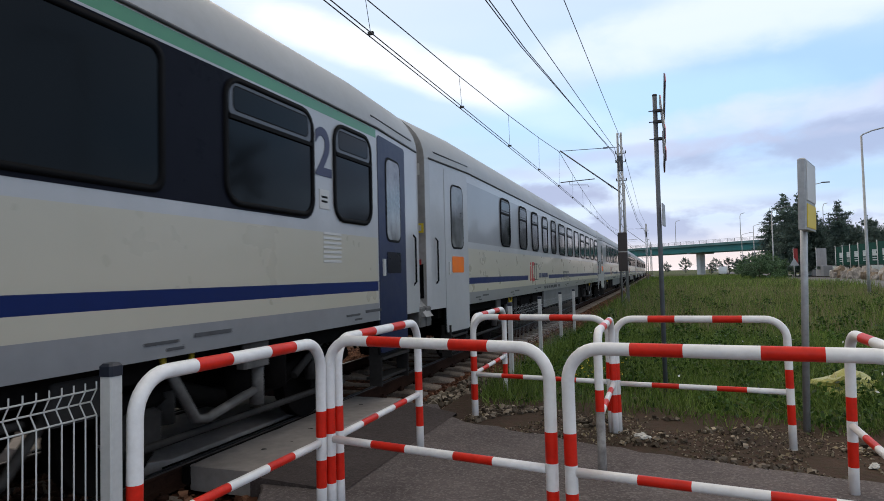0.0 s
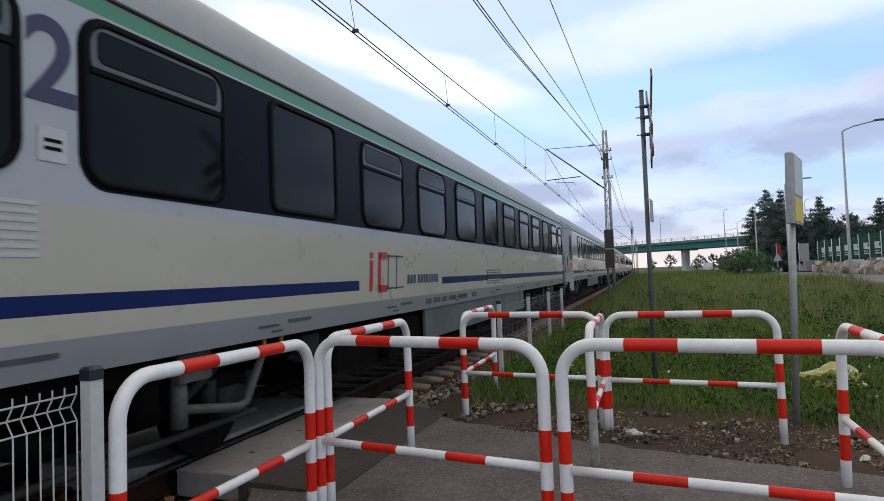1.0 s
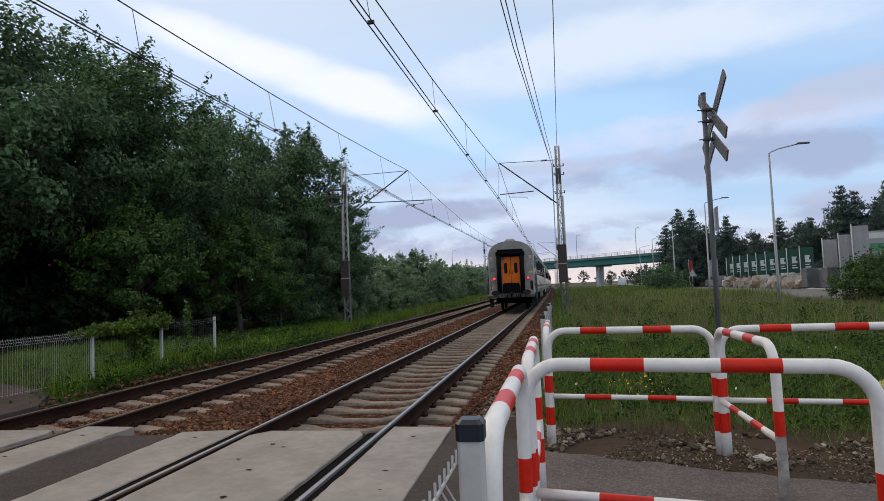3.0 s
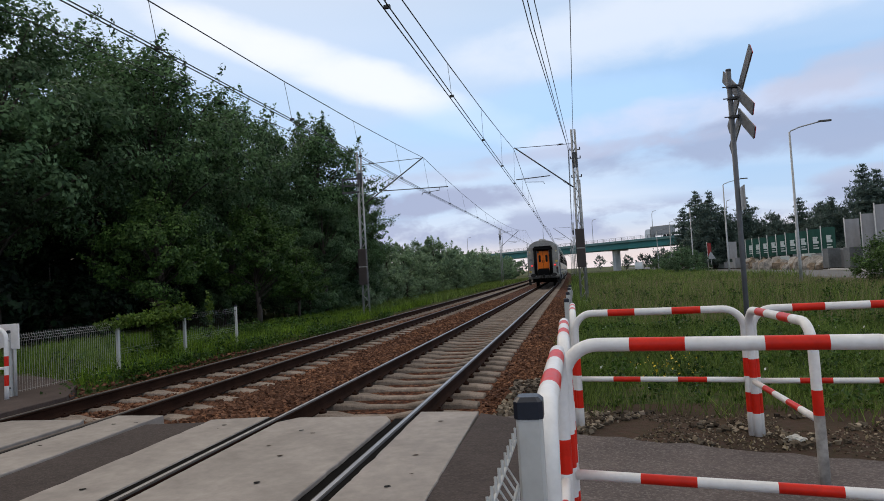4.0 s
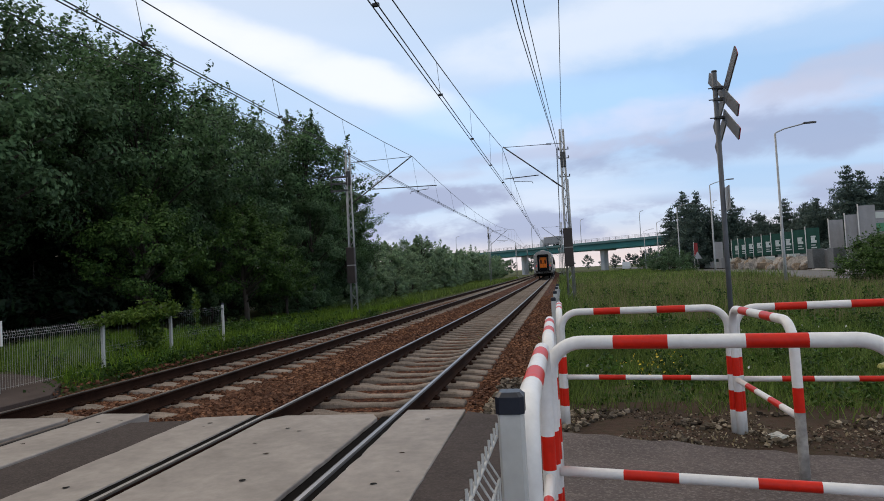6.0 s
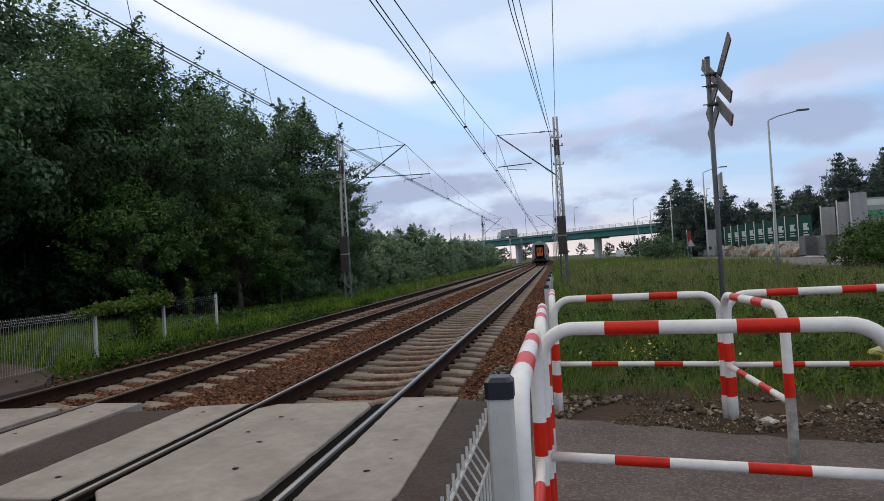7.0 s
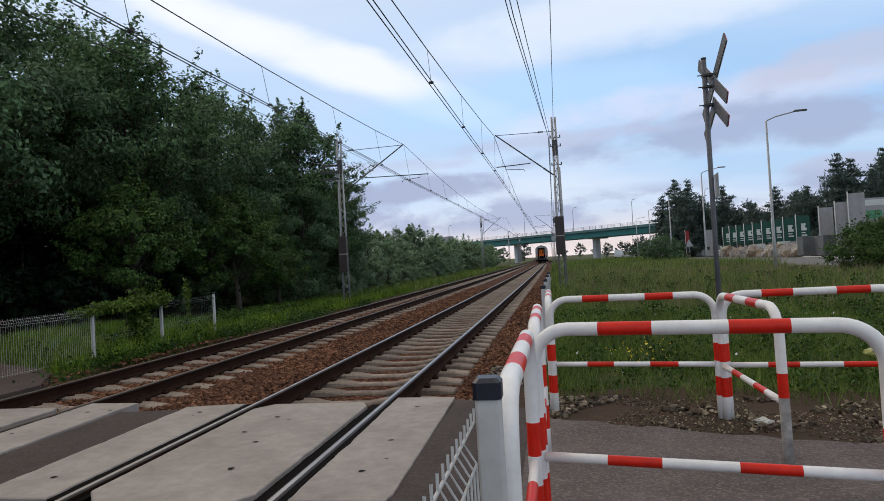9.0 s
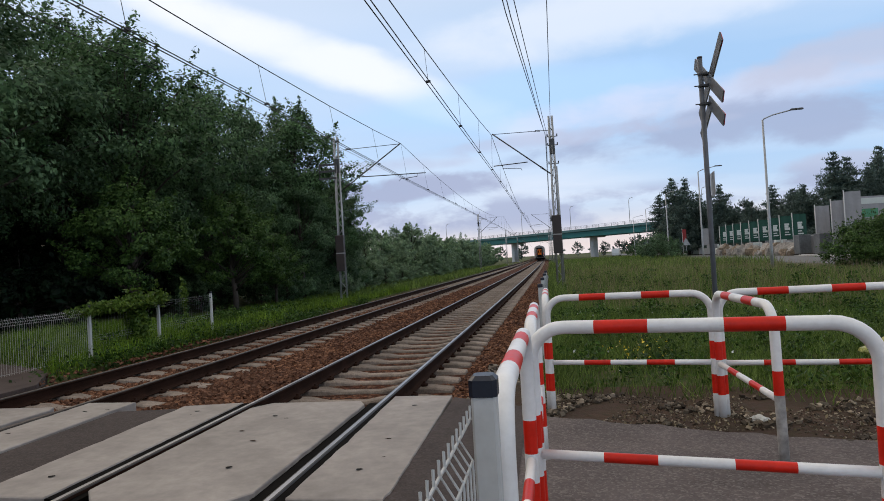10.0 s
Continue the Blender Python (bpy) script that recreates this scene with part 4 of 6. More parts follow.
def underframe():
    s = Shape()
    s.box((0, COACH / 2, 0.90), (2.5, COACH - 1.0, 0.16), 0)
    for y, w, h, d in ((6.9, 1.1, 0.48, 0.5), (8.4, 1.4, 0.5, 0.55), (10.2, 1.2, 0.42, 0.5), (12.9, 2.0, 0.52, 0.6), (15.4, 1.2, 0.45, 0.5), (17.2, 1.6, 0.5, 0.55), (18.9, 0.8, 0.4, 0.5)):
        for sx in (1, -1):
            s.box((sx * 1.02, y, 0.92 - h / 2), (d, w, h), 1 if (y * 10) % 3 > 1 else 0, bevel=0.03)
    s.box((0, COACH / 2, 0.60), (1.3, 13.5, 0.56), 0, bevel=0.03)
    for y in (3.55, COACH - 3.55):
        s.box((0, y, 0.72), (1.2, 3.6, 0.34), 0)
    for sx in (1, -1):
        s.tube([(sx * 0.75, 9.3, 0.55), (sx * 0.75, 11.5, 0.55)], 0.19, 0, 12)
        s.tube([(sx * 1.15, 5.6, 0.72), (sx * 1.2, 20.3, 0.72)], 0.025, 1, 6)
        s.tube([(sx * 1.18, 5.9, 0.9), (sx * 1.18, 6.3, 0.42), (sx * 1.18, 7.5, 0.46)], 0.035, 1, 6)
        s.tube([(sx * 1.18, 20.6, 0.9), (sx * 1.18, 20.2, 0.42), (sx * 1.18, 19.4, 0.46)], 0.035, 1, 6)
    for sx in (1, -1):
        for y, d in ((21.35, 1), (COACH - 21.0, -1)):
            s.tube([(sx * 1.22, y, 0.88), (sx * 1.22, y + 0.28 * d, 0.46), (sx * 1.22, y + 0.40 * d, 0.44), (sx * 1.2, y + 1.1 * d, 0.56)], 0.038, 2, 8)
            s.tube([(sx * 1.2, y + 1.05 * d, 0.42), (sx * 1.2, y + 1.05 * d, 0.80)], 0.06, 2, 10)
            s.box((sx * 1.24, y + 0.95 * d, 0.86), (0.1, 0.34, 0.22), 2, bevel=0.02)
            s.box((sx * 1.2, y - 0.75 * d, 0.80), (0.12, 0.36, 0.26), 1, bevel=0.02)
            s.tube([(sx * 1.31, y - 0.14, 0.97), (sx * 1.31, y - 0.12, 0.87), (sx * 1.31, y + 0.12, 0.87), (sx * 1.31, y + 0.14, 0.97)], 0.018, 3, 6)
    return s.mesh("underframe", [UNDER, UNDERGREY, UNDERPALE, YELLOW])


UNDERFRAME = underframe()


def end_wall():
    s = Shape()
    ring = [(-1.27, 0.98), (1.27, 0.98), (1.27, 3.20)] + [(x * 0.901, 3.20 + (z - 3.20) * 0.965) for x, z in PROFILE[1:]] + [(-x * 0.901, 3.20 + (z - 3.20) * 0.965) for x, z in reversed(PROFILE[:-1])]
    s.prism(ring, "y", -0.012, 0.05, 0)
    return s.mesh("end_wall", [ENDGREY])


END_WALL = end_wall()


def gangway(parent, flip):
    """Rubber gangway surround, orange doors, buffers, coupling and lamps at one end."""
    m = pose(0, COACH, 0, 0, 0, 180) if flip else Matrix()
    for x in (-0.66, 0.66):
        part("gangway_bellows", Shape().tube([(x, -0.26, 1.02), (x, -0.26, 3.22)], 0.135, 0, 12).box((x, -0.13, 2.12), (0.1, 0.26, 2.2), 0), [BLACK], parent, "black rubber gangway tube", at=m)
    part("gangway_bellows", Shape().tube([(-0.82, -0.26, 3.28), (0.82, -0.26, 3.28)], 0.13, 0, 12).box((0, -0.13, 3.3), (1.4, 0.26, 0.1), 0), [BLACK], parent, "black rubber gangway tube", at=m)
    hood = Shape().prism([(-0.78, 3.36), (0.78, 3.36), (0.70, 3.50), (-0.70, 3.50)], "y", -0.36, 0.0).box((0, -0.37, 3.50), (1.44, 0.05, 0.035), 0)
    part("gangway_hood", hood, [BLACK], parent, "black hood over the gangway", at=m)
    part("door_jamb", Shape().box((-0.535, -0.075, 2.15), (0.07, 0.09, 2.2), 0).box((0.535, -0.075, 2.15), (0.07, 0.09, 2.2), 0), [ENDGREY], parent, "dirty grey door jambs", at=m)
    part("gangway_lamp", Shape().box((-0.42, -0.09, 3.02), (0.16, 0.1, 0.15), 0, bevel=0.03), [UNDERPALE], parent, "small grey lamp above the doors", at=m)
    part("gangway_wall", Shape().box((0, -0.016, 2.15), (1.2, 0.02, 2.2), 0), [BLACK], parent, at=m)
    for sx in (-1, 1):
        leaf = part("gangway_door", Shape().prism(rounded(0.50, 1.92, 0.03, 2, sx * 0.262, 2.15), "y", -0.045, -0.024, 0), [ORANGE], parent, "bright orange gangway door leaf", at=m)
        part("pane", Shape().prism(rounded(0.19, 0.62, 0.09, 5, sx * 0.29, 2.45), "y", -0.055, -0.03, 0), [GLASS], leaf)
        part("handle", Shape().box((sx * 0.07, -0.06, 2.22), (0.035, 0.04, 0.24), 0, bevel=0.01), [BLACK], leaf)
    p = Shape().prism([(-0.5, 1.02), (0.5, 1.02), (0.5, 1.44), (0.42, 1.6), (-0.42, 1.6), (-0.5, 1.44)], "y", -0.2, -0.15)
    part("bridge_plate", p, [BLACK], parent, "raised black gangway bridge plate", at=m)
    part("buffer_beam", Shape().box((0, -0.03, 0.9), (2.6, 0.22, 0.28), 0, bevel=0.02), [UNDERPALE], parent, at=m)
    for sx in (-1, 1):
        bf = Shape().tube([(sx * 0.875, -0.1, 1.06), (sx * 0.875, -0.52, 1.06)], 0.11, 1, 14)
        bf.prism([(sx * 0.875 + 0.235 * math.cos(a), 1.04 + 0.15 * math.sin(a)) for a in [k * math.pi / 12 for k in range(24)]], "y", -0.60, -0.515, 0, True)
        bf.prism([(sx * 0.98 - 0.38, 0.90), (sx * 0.98 + 0.38, 0.90), (sx * 0.98 + 0.38, 1.22), (sx * 0.98 - 0.12, 1.22)] if sx < 0 else [(sx * 0.98 - 0.38, 0.90), (sx * 0.98 + 0.38, 0.90), (sx * 0.98 + 0.12, 1.22), (sx * 0.98 - 0.38, 1.22)][::1], "y", -0.15, -0.01, 2)
        part("buffer", bf, [UNDERGREY, UNDER, ENDGREY], parent, "dark oval buffer on a grey plate", at=m)
    part("coupling", Shape().box((0, -0.25, 0.98), (0.16, 0.3, 0.18), 1, bevel=0.02).tube([(0, -0.3, 0.98), (0, -0.42, 0.95), (0, -0.47, 0.7)], 0.045, 0, 8), [UNDER, UNDERGREY], parent, at=m)
    for x, sag in ((-0.35, 0.42), (-0.25, 0.5), (0.25, 0.5), (0.38, 0.42), (0.5, 0.55)):
        part("hose", Shape().tube([(x, -0.1, 0.95), (x, -0.3, 0.8), (x * 0.95, -0.34, sag), (x * 0.8, -0.22, sag - 0.05)], 0.024, 0, 6), [UNDER], parent, at=m)
    for sx in (-1, 1):
        part("tail_lamp", Shape().tube([(sx * 0.97, -0.01, 1.86), (sx * 0.97, -0.075, 1.86)], 0.098, 0, 18), [BLACK], parent, "round black tail lamp housing", at=m)
        if not flip:
            part("lens", Shape().tube([(sx * 0.97, -0.07, 1.86), (sx * 0.97, -0.088, 1.86)], 0.078, 0, 18), [TAIL], parent, "glowing red tail lamp lens", at=m)
        yz = 2.18 if sx > 0 else 1.36
        part("sticker", Shape().box((sx * 1.12, -0.016, 3.05), (0.15, 0.008, 0.17), 0).box((sx * 1.12, -0.019, 3.05), (0.07, 0.008, 0.09), 1), [FENCE_WHITE, YELLOW], parent, "white sticker with a yellow field", at=m)
        part("sticker", Shape().box((sx * 1.14, -0.016, yz), (0.20, 0.008, 0.14), 1).box((sx * 1.14 + 0.04, -0.019, yz), (0.05, 0.008, 0.08), 0), [FENCE_WHITE, YELLOW], parent, "yellow warning sticker", at=m)
        part("reflector", Shape().box((sx * 1.16, -0.02, 1.68), (0.07, 0.02, 0.08), 0), [REDPLASTIC], parent, "small red reflector", at=m)
        hr = Shape().tube([(sx * 1.16, -0.01, 1.2), (sx * 1.16, -0.07, 1.25), (sx * 1.16, -0.07, 1.58), (sx * 1.16, -0.01, 1.62)], 0.014, 0, 6)
        part("handrail", hr, [UNDERPALE], parent, at=m)
        if sx > 0:
            part("pocket", Shape().box((1.15, -0.015, 1.4), (0.15, 0.012, 0.5), 0), [BLACK], parent, "dark recess for the end cables", at=m)
    lv = Shape()
    for k in range(5):
        lv.box((-1.05, -0.016, 2.3 + k * 0.045), (0.24, 0.012, 0.014), 0)
    part("louvre", lv, [DARKSTEEL], parent, at=m)


def build_coach(last):
    label = "last passenger coach, grey and cream with orange end doors" if last else "passenger coach, light grey and cream with a blue stripe"
    c = thing("railway_coach", label, "railway coach", "coaches of the train")
    part("body", coach_body(last), None, c)
    part("roof", coach_roof(), None, c, "grey ribbed coach roof")
    part("underframe", UNDERFRAME, None, c, "dark dirty underframe with equipment boxes")
    for y in (3.55, COACH - 3.55):
        part("bogie", BOGIE, None, c, "dark dirty bogie", at=(0, y, 0))
        for d in (-1.28, 1.28):
            part("wheelset", WHEELSET, None, c, at=(0, y + d, 0))
    part("end_wall", END_WALL, None, c)
    part("end_wall", END_WALL, None, c, at=pose(0, COACH, 0, 0, 0, 180))
    gangway(c, False)
    gangway(c, True)
    big = window_meshes(1.30, 1.02, 0.19, True)
    fixed = window_meshes(1.22, 1.0, 0.11, False)
    small = window_meshes(0.88, 1.02, 0.2, True)
    door = coach_door(DOORBLUE if last else GREY, BAND if last else ORANGE)
    if last:
        spots = [(3.72 + 1.866 * k, fixed if k in (1, 5, 9) else big) for k in range(11)] + [(2.25, small), (COACH - 2.25, small)]
    else:
        spots = [(4.4, small), (6.2, small), (7.7, small), (9.2, small), (10.7, small)] + [(12.4 + 1.9 * k, fixed if k in (2, 5) else big) for k in range(7)]
    for side in (1, -1):
        for y, w in spots:
            fr = part("window_frame", w[0], None, c, at=side_pose(y, 2.56, side))
            part("pane", w[1], None, fr)
        for y in (1.14, COACH - 1.14):
            turn = side * (-4.1 if y < 9 else 4.1)
            d = part("door", door[0], None, c, "dark blue entrance door" if last else "grey entrance door", at=side_pose(y, 1.87, side, 1.368) @ pose(0, 0, 0, 0, 0, turn))
            part("window_frame", door[2], None, d)
            part("pane", door[1], None, d)
            part("plate", door[3], None, d)
            st = Shape().box((side * 1.3, y, 0.52), (0.2, 0.8, 0.03)).box((side * 1.26, y, 0.28), (0.2, 0.75, 0.03)).box((side * 1.3, y - 0.4, 0.45), (0.16, 0.02, 0.5)).box((side * 1.3, y + 0.4, 0.45), (0.16, 0.02, 0.5))
            part("step", st, [UNDERGREY], c)
        for y in (0.3, COACH - 0.3):
            part("handrail", Shape().tube([(side * 1.30, y, 1.35), (side * 1.345, y, 1.4), (side * 1.345, y, 2.0), (side * 1.30, y, 2.05)], 0.014, 0, 6), [BLACK], c)
        part("lettering", text_mesh("RIC PL", 0.105, DARKSTEEL), None, c, "dark stencilled letters", at=pose(side * 1.412, 11.4 + (0.0 if side > 0 else 0.5), 1.045, 90, 0, 90 * side))
        part("side_skirt", Shape().box((side * 1.36, 12.7, 0.76), (0.04, 7.6, 0.46), 0).box((side * 1.385, 12.7, 0.985), (0.012, 7.6, 0.014), 1), [SKIRT, BLACK], c, "dirty grey side skirt")
        sk = Shape()
        for k in range(9):
            y = 2.2 + k * 2.7
            sk.box((side * 1.413, y, 1.08), (0.006, 0.30, 0.022)).box((side * 1.413, y + 0.5, 1.10), (0.006, 0.4, 0.03)).box((side * 1.413, y + 0.12, 1.03), (0.006, 0.16, 0.02))
        for k in range(26):
            if k not in (3, 8, 12, 18):
                sk.box((side * 1.413, 8.9 + k * 0.085, 1.085), (0.006, 0.05, 0.075))
        tagged(part("stencil", sk, [DARKSTEEL], c), "dark unreadable stencilled markings", kind="stuff")
        if last:
            band = Shape().prism(rounded(20.02, 1.05, 0.2, 5, 13.05, 2.555), "x", side * 1.409 - 0.004, side * 1.409 + 0.004)
            part("window_band", band, [BAND], c, "dark navy band round the windows")
            for y in (2.875, COACH - 2.875):
                part("class_number", text_mesh("2", 0.66, INK), None, c, "dark blue class number", at=pose(side * 1.414, y - side * 0.165, 2.49, 90, 0, 90 * side))
                part("sticker", Shape().box((side * 1.414, y, 2.25), (0.006, 0.18, 0.19), 0).box((side * 1.418, y, 2.272), (0.004, 0.11, 0.02), 1).box((side * 1.418, y, 2.228), (0.004, 0.11, 0.02), 1), [FENCE_WHITE, BLACK], c, "small white sticker with dark bars")
            for y in (2.6, COACH - 2.72):
                inf = Shape()
                for k in range(7):
                    inf.box((side * 1.413, y, 1.92 - k * 0.046), (0.004, 0.36, 0.024))
                part("info_label", inf, [FENCE_WHITE], c, "faint white information lines")
        x = side * 1.413

        def stroke(to, y, z, w, h, lean=0.06):
            a = [(y - w / 2 - lean * h, z - h / 2), (y + w / 2 - lean * h, z - h / 2), (y + w / 2 + lean * h, z + h / 2), (y - w / 2 + lean * h, z + h / 2)]
            to.prism(a, "x", x - 0.003, x + 0.003)

        for k in range(4):
            y0 = 7.0 + (0.0 if k == 0 else 0.24 + 0.27 * (k - 1))
            lg = Shape()
            if k == 0:
                stroke(lg, y0, 1.48, 0.09, 0.36)
                stroke(lg, y0 + 0.03, 1.72, 0.09, 0.07)
            else:
                t = 0.085 if k == 1 else 0.02
                stroke(lg, y0, 1.52, t, 0.44)
                stroke(lg, y0 + 0.12, 1.72, 0.26, t)
                stroke(lg, y0 + 0.09, 1.32, 0.26, t)
            part("emblem", lg, [REDPLASTIC if k < 2 else DARKSTEEL], c, "red painted emblem shape" if k < 2 else "thin outlined emblem shape")
        lg = Shape()
        for k in range(11):
            stroke(lg, 8.2 + k * 0.115 + (0.06 if k > 2 else 0), 1.42, 0.075, 0.12, 0.1)
        tagged(part("emblem_line", lg, [INK], c), "row of small dark bars", kind="stuff")
        gr = Shape().box((side * 1.412, 13.2, 1.39), (0.006, 1.25, 0.28), 0)
        for k in range(6):
            for y in (12.89, 13.51):
                gr.box((side * 1.418, y, 1.28 + k * 0.043), (0.008, 0.58, 0.026), 2 if k in (2, 3) else 1)
        part("vent_grille", gr, [DARKSTEEL, CREAM, BLUE], c, "cream and blue slatted vent")
    return c


coaches = [build_coach(True), build_coach(False)]
for k in range(5):
    coaches.append(copy_thing(coaches[1], Matrix()))


# ---- overhead line ----
def mast(side, name, label, at, weights, reach=2.7, arm=2.72, wide=0.16, foot=0.0):
    """Lattice mast with bracket, tie rod and registration arm; side 1 reaches to -x."""
    m = thing(name, label, "catenary mast", "overhead line masts", at=at)
    s = Shape()
    H = 7.95
    for d in (-wide, wide):
        s.tube([(d, 0, -foot), (d * 0.6, 0, H)], 0.05, 0, 6)
    n = 20
    for k in range(n):
        z0, z1 = 0.2 + (H - 0.6) * k / n, 0.2 + (H - 0.6) * (k + 1) / n
        w0, w1 = wide * (1 - 0.4 * z0 / H), wide * (1 - 0.4 * z1 / H)
        sg = 1 if k % 2 else -1
        for y in (-0.03, 0.03):
            s.tube([(sg * w0, y, z0), (-sg * w1, y, z1)], 0.014, 0, 5)
    part("lattice_column", s, [STEEL], m)
    part("base", Shape().box((0, 0, 0.02 - foot), (0.7, 0.6, 0.24), 0, bevel=0.05), [CONCRETE], m, "concrete mast foundation")
    q = -side
    b = Shape()
    b.tube([(q * 0.13, 0, 5.3), (q * reach, 0, 7.36)], 0.03, 0, 8)
    b.tube([(q * 0.1, 0, 7.3), (q * (reach - 0.05), 0, 7.34)], 0.014, 0, 6)
    b.tube([(q * 1.15, 0, 5.92), (q * arm, 0, 5.86)], 0.022, 0, 6)
    b.tube([(q * (arm - 0.42), 0, 5.86), (q * (arm - 0.42), 0, 5.72), (q * (arm - 1.25), 0, 5.66), (q * (arm - 1.3), 0, 5.56)], 0.014, 0, 6)
    part("bracket", b, [DARKSTEEL], m, "dark steel cantilever bracket")
    for x, z in ((0.34, 5.46), (0.5, 7.31)):
        ins = Shape()
        for k in range(5):
            ins.tube([(q * (x + 0.05 * k), 0, z + (0.04 * k if z < 6 else 0)), (q * (x + 0.05 * k + 0.02), 0, z + (0.04 * k if z < 6 else 0) + 0.012)], 0.05, 0, 8)
        part("insulator", ins, [BROWNBOX], m, "brown ribbed insulator")
    for z in (6.6, 7.0, 5.75):
        f = Shape().tube([(-0.2, 0, z), (0.27, 0, z)], 0.02, 0, 6)
        f.box((-0.18, 0, z + 0.05), (0.05, 0.06, 0.12), 0)
        f.box((0.25, 0, z + 0.05), (0.05, 0.06, 0.12), 0)
        part("crossarm", f, [DARKSTEEL], m)
    part("tensioner", Shape().box((0, 0, 6.55), (0.24, 0.16, 0.7), 0, bevel=0.03), [DARKSTEEL], m)
    if weights:
        low = foot * 0.5
        wt = Shape().box((0, -0.2, 2.95 - low), (0.40, 0.26, 0.84), 0, bevel=0.02).box((0, -0.2, 2.06 - low), (0.40, 0.26, 0.84), 0, bevel=0.02).box((0, -0.2, 2.505 - low), (0.36, 0.24, 0.05), 1)
        wt.tube([(0, -0.2, 3.3 - low), (0, -0.15, 6.6)], 0.012, 1, 5)
        part("tension_weight", wt, [BROWNBOX, CONCRETE], m, "dark stacked tension weights with a pale joint")
        ex = Shape()
        for d in (-0.11, 0.20):
            ex.tube([(d, -0.22, -foot), (d * 0.8, -0.18, 5.6)], 0.025, 0, 6)
        part("guide_rail", ex, [STEEL], m)
    return m


MY = 22.57
mast(1, "catenary_mast", "grey lattice steel catenary mast with tension weights", (2.87, MY, -0.15), True, wide=0.125)
mast_l = mast(-1, "catenary_mast", "grey lattice steel catenary mast with tension weights", (-7.45, MY, -0.18), True, 3.22, 4.37, 0.15, 0.42)
beam = Shape()
for z in (5.95, 6.3, 6.62):
    beam.box((-0.42, -0.12, z), (0.95, 0.07, 0.09), 0, bevel=0.01)
beam.tube([(-0.86, -0.12, 5.9), (-0.86, -0.12, 6.7)], 0.03, 0, 6)
part("tensioner_beam", beam, [DARKSTEEL], mast_l, "grey horizontal beams of the tension gear")
plain_r = mast(1, "catenary_mast", "grey lattice steel catenary mast", (2.87 + bend(82), 82.0, -0.15), False, wide=0.12)
plain_l = mast(-1, "catenary_mast", "grey lattice steel catenary mast", (-7.3 + bend(82), 82.0, -0.15), False, wide=0.12)
for y in (140.0, 200.0, -38.0):
    copy_thing(plain_r, pose(2.87 + bend(y), y, -0.15))
    copy_thing(plain_l, pose(-7.3 + bend(y), y, -0.15))


def wire(name, label, pts, r=0.011, group="overhead wires"):
    return tagged(part(name, Shape().tube(pts, r, 0, 5), [WIRE]), label, "overhead wire", group)


def span(y0, z0, y1, z1, sag, n=12):
    return [(y0 + (y1 - y0) * k / n, z0 + (z1 - z0) * k / n - sag * 4 * (k / n) * (1 - k / n)) for k in range(n + 1)]


def overhead(cx, off, off_low, low, sags):
    """Carrier wire, two contact wires and hangers above a track."""
    stops = [-38.0, MY, 82.0, 140.0, 200.0, 270.0]
    carrier, contact = [], []
    for k in range(len(stops) - 1):
        (a, b), (c, d) = (off, off_low) if k % 2 == 0 else (off[::-1], off_low[::-1])
        pts = span(stops[k], 7.17, stops[k + 1], 7.17, sags)
        for i, (y, z) in enumerate(pts[:-1] if k + 2 < len(stops) else pts):
            carrier.append((cx + a + (b - a) * i / 12 + bend(y), y, z))
            contact.append((cx + c + (d - c) * i / 12 + bend(y), y, low))
    wire("carrier_wire", "dark carrier wire sagging between masts", carrier, 0.012)
    for d in (-0.045, 0.045):
        wire("contact_wire", "dark contact wire above the track", [(x + d, y, z) for x, y, z in contact], 0.011)
    hang = Shape()
    for (x, y, z), (x2, y2, z2) in zip(carrier[1:40], contact[1:40]):
        hang.tube([(x, y, z), (x2, y, z2)], 0.006, 0, 4)
        hang.box((x2, y, z2 + 0.03), (0.10, 0.05, 0.05), 0)
    tagged(part("hanger_wires", hang, [WIRE]), "thin hangers between carrier and contact wires", "overhead wire", "overhead wires", "stuff")


overhead(T1, (-0.42, 0.15), (-0.05, 0.1), 5.53, 1.12)
overhead(T2, (0.12, -0.42), (0.12, -0.2), 5.42, 1.02)
for (x0, z0), (x1, z1) in (((2.04, 5.95), (2.6, 6.95)), ((2.12, 5.9), (2.62, 6.85)), ((2.16, 6.4), (2.65, 7.1)), ((2.82, 7.0), (2.87, 7.7))):
    pts = [(x1, -38.0, z1), (x0 - (x1 - x0) * 0.5, -8.0, z0 - 0.35), (x0, 5.0, z0), (x0 + (x1 - x0) * 0.5, 13.8, z0 + (z1 - z0) * 0.48), (x1, MY, z1), (x1 + bend(52), 52.0, z1 - 0.9), (x1 + bend(82), 82.0, z1), (x1 + bend(140), 140.0, z1), (x1 + bend(200), 200.0, z1)]
    wire("feeder_wire", "thin dark feeder wire along the mast tops", pts, 0.010)
wire("feeder_wire", "thin dark feeder wire beside the trees", [(-7.6, -38, 7.3), (-7.6, -8, 6.6), (-7.5, MY, 7.4), (-7.4, 82, 7.4), (-8, 200, 7.4)], 0.010)


# ---- road bridge ----
PIERS = (31.0, 72.5, 112.0, 152.0, 192.0, 228.0)


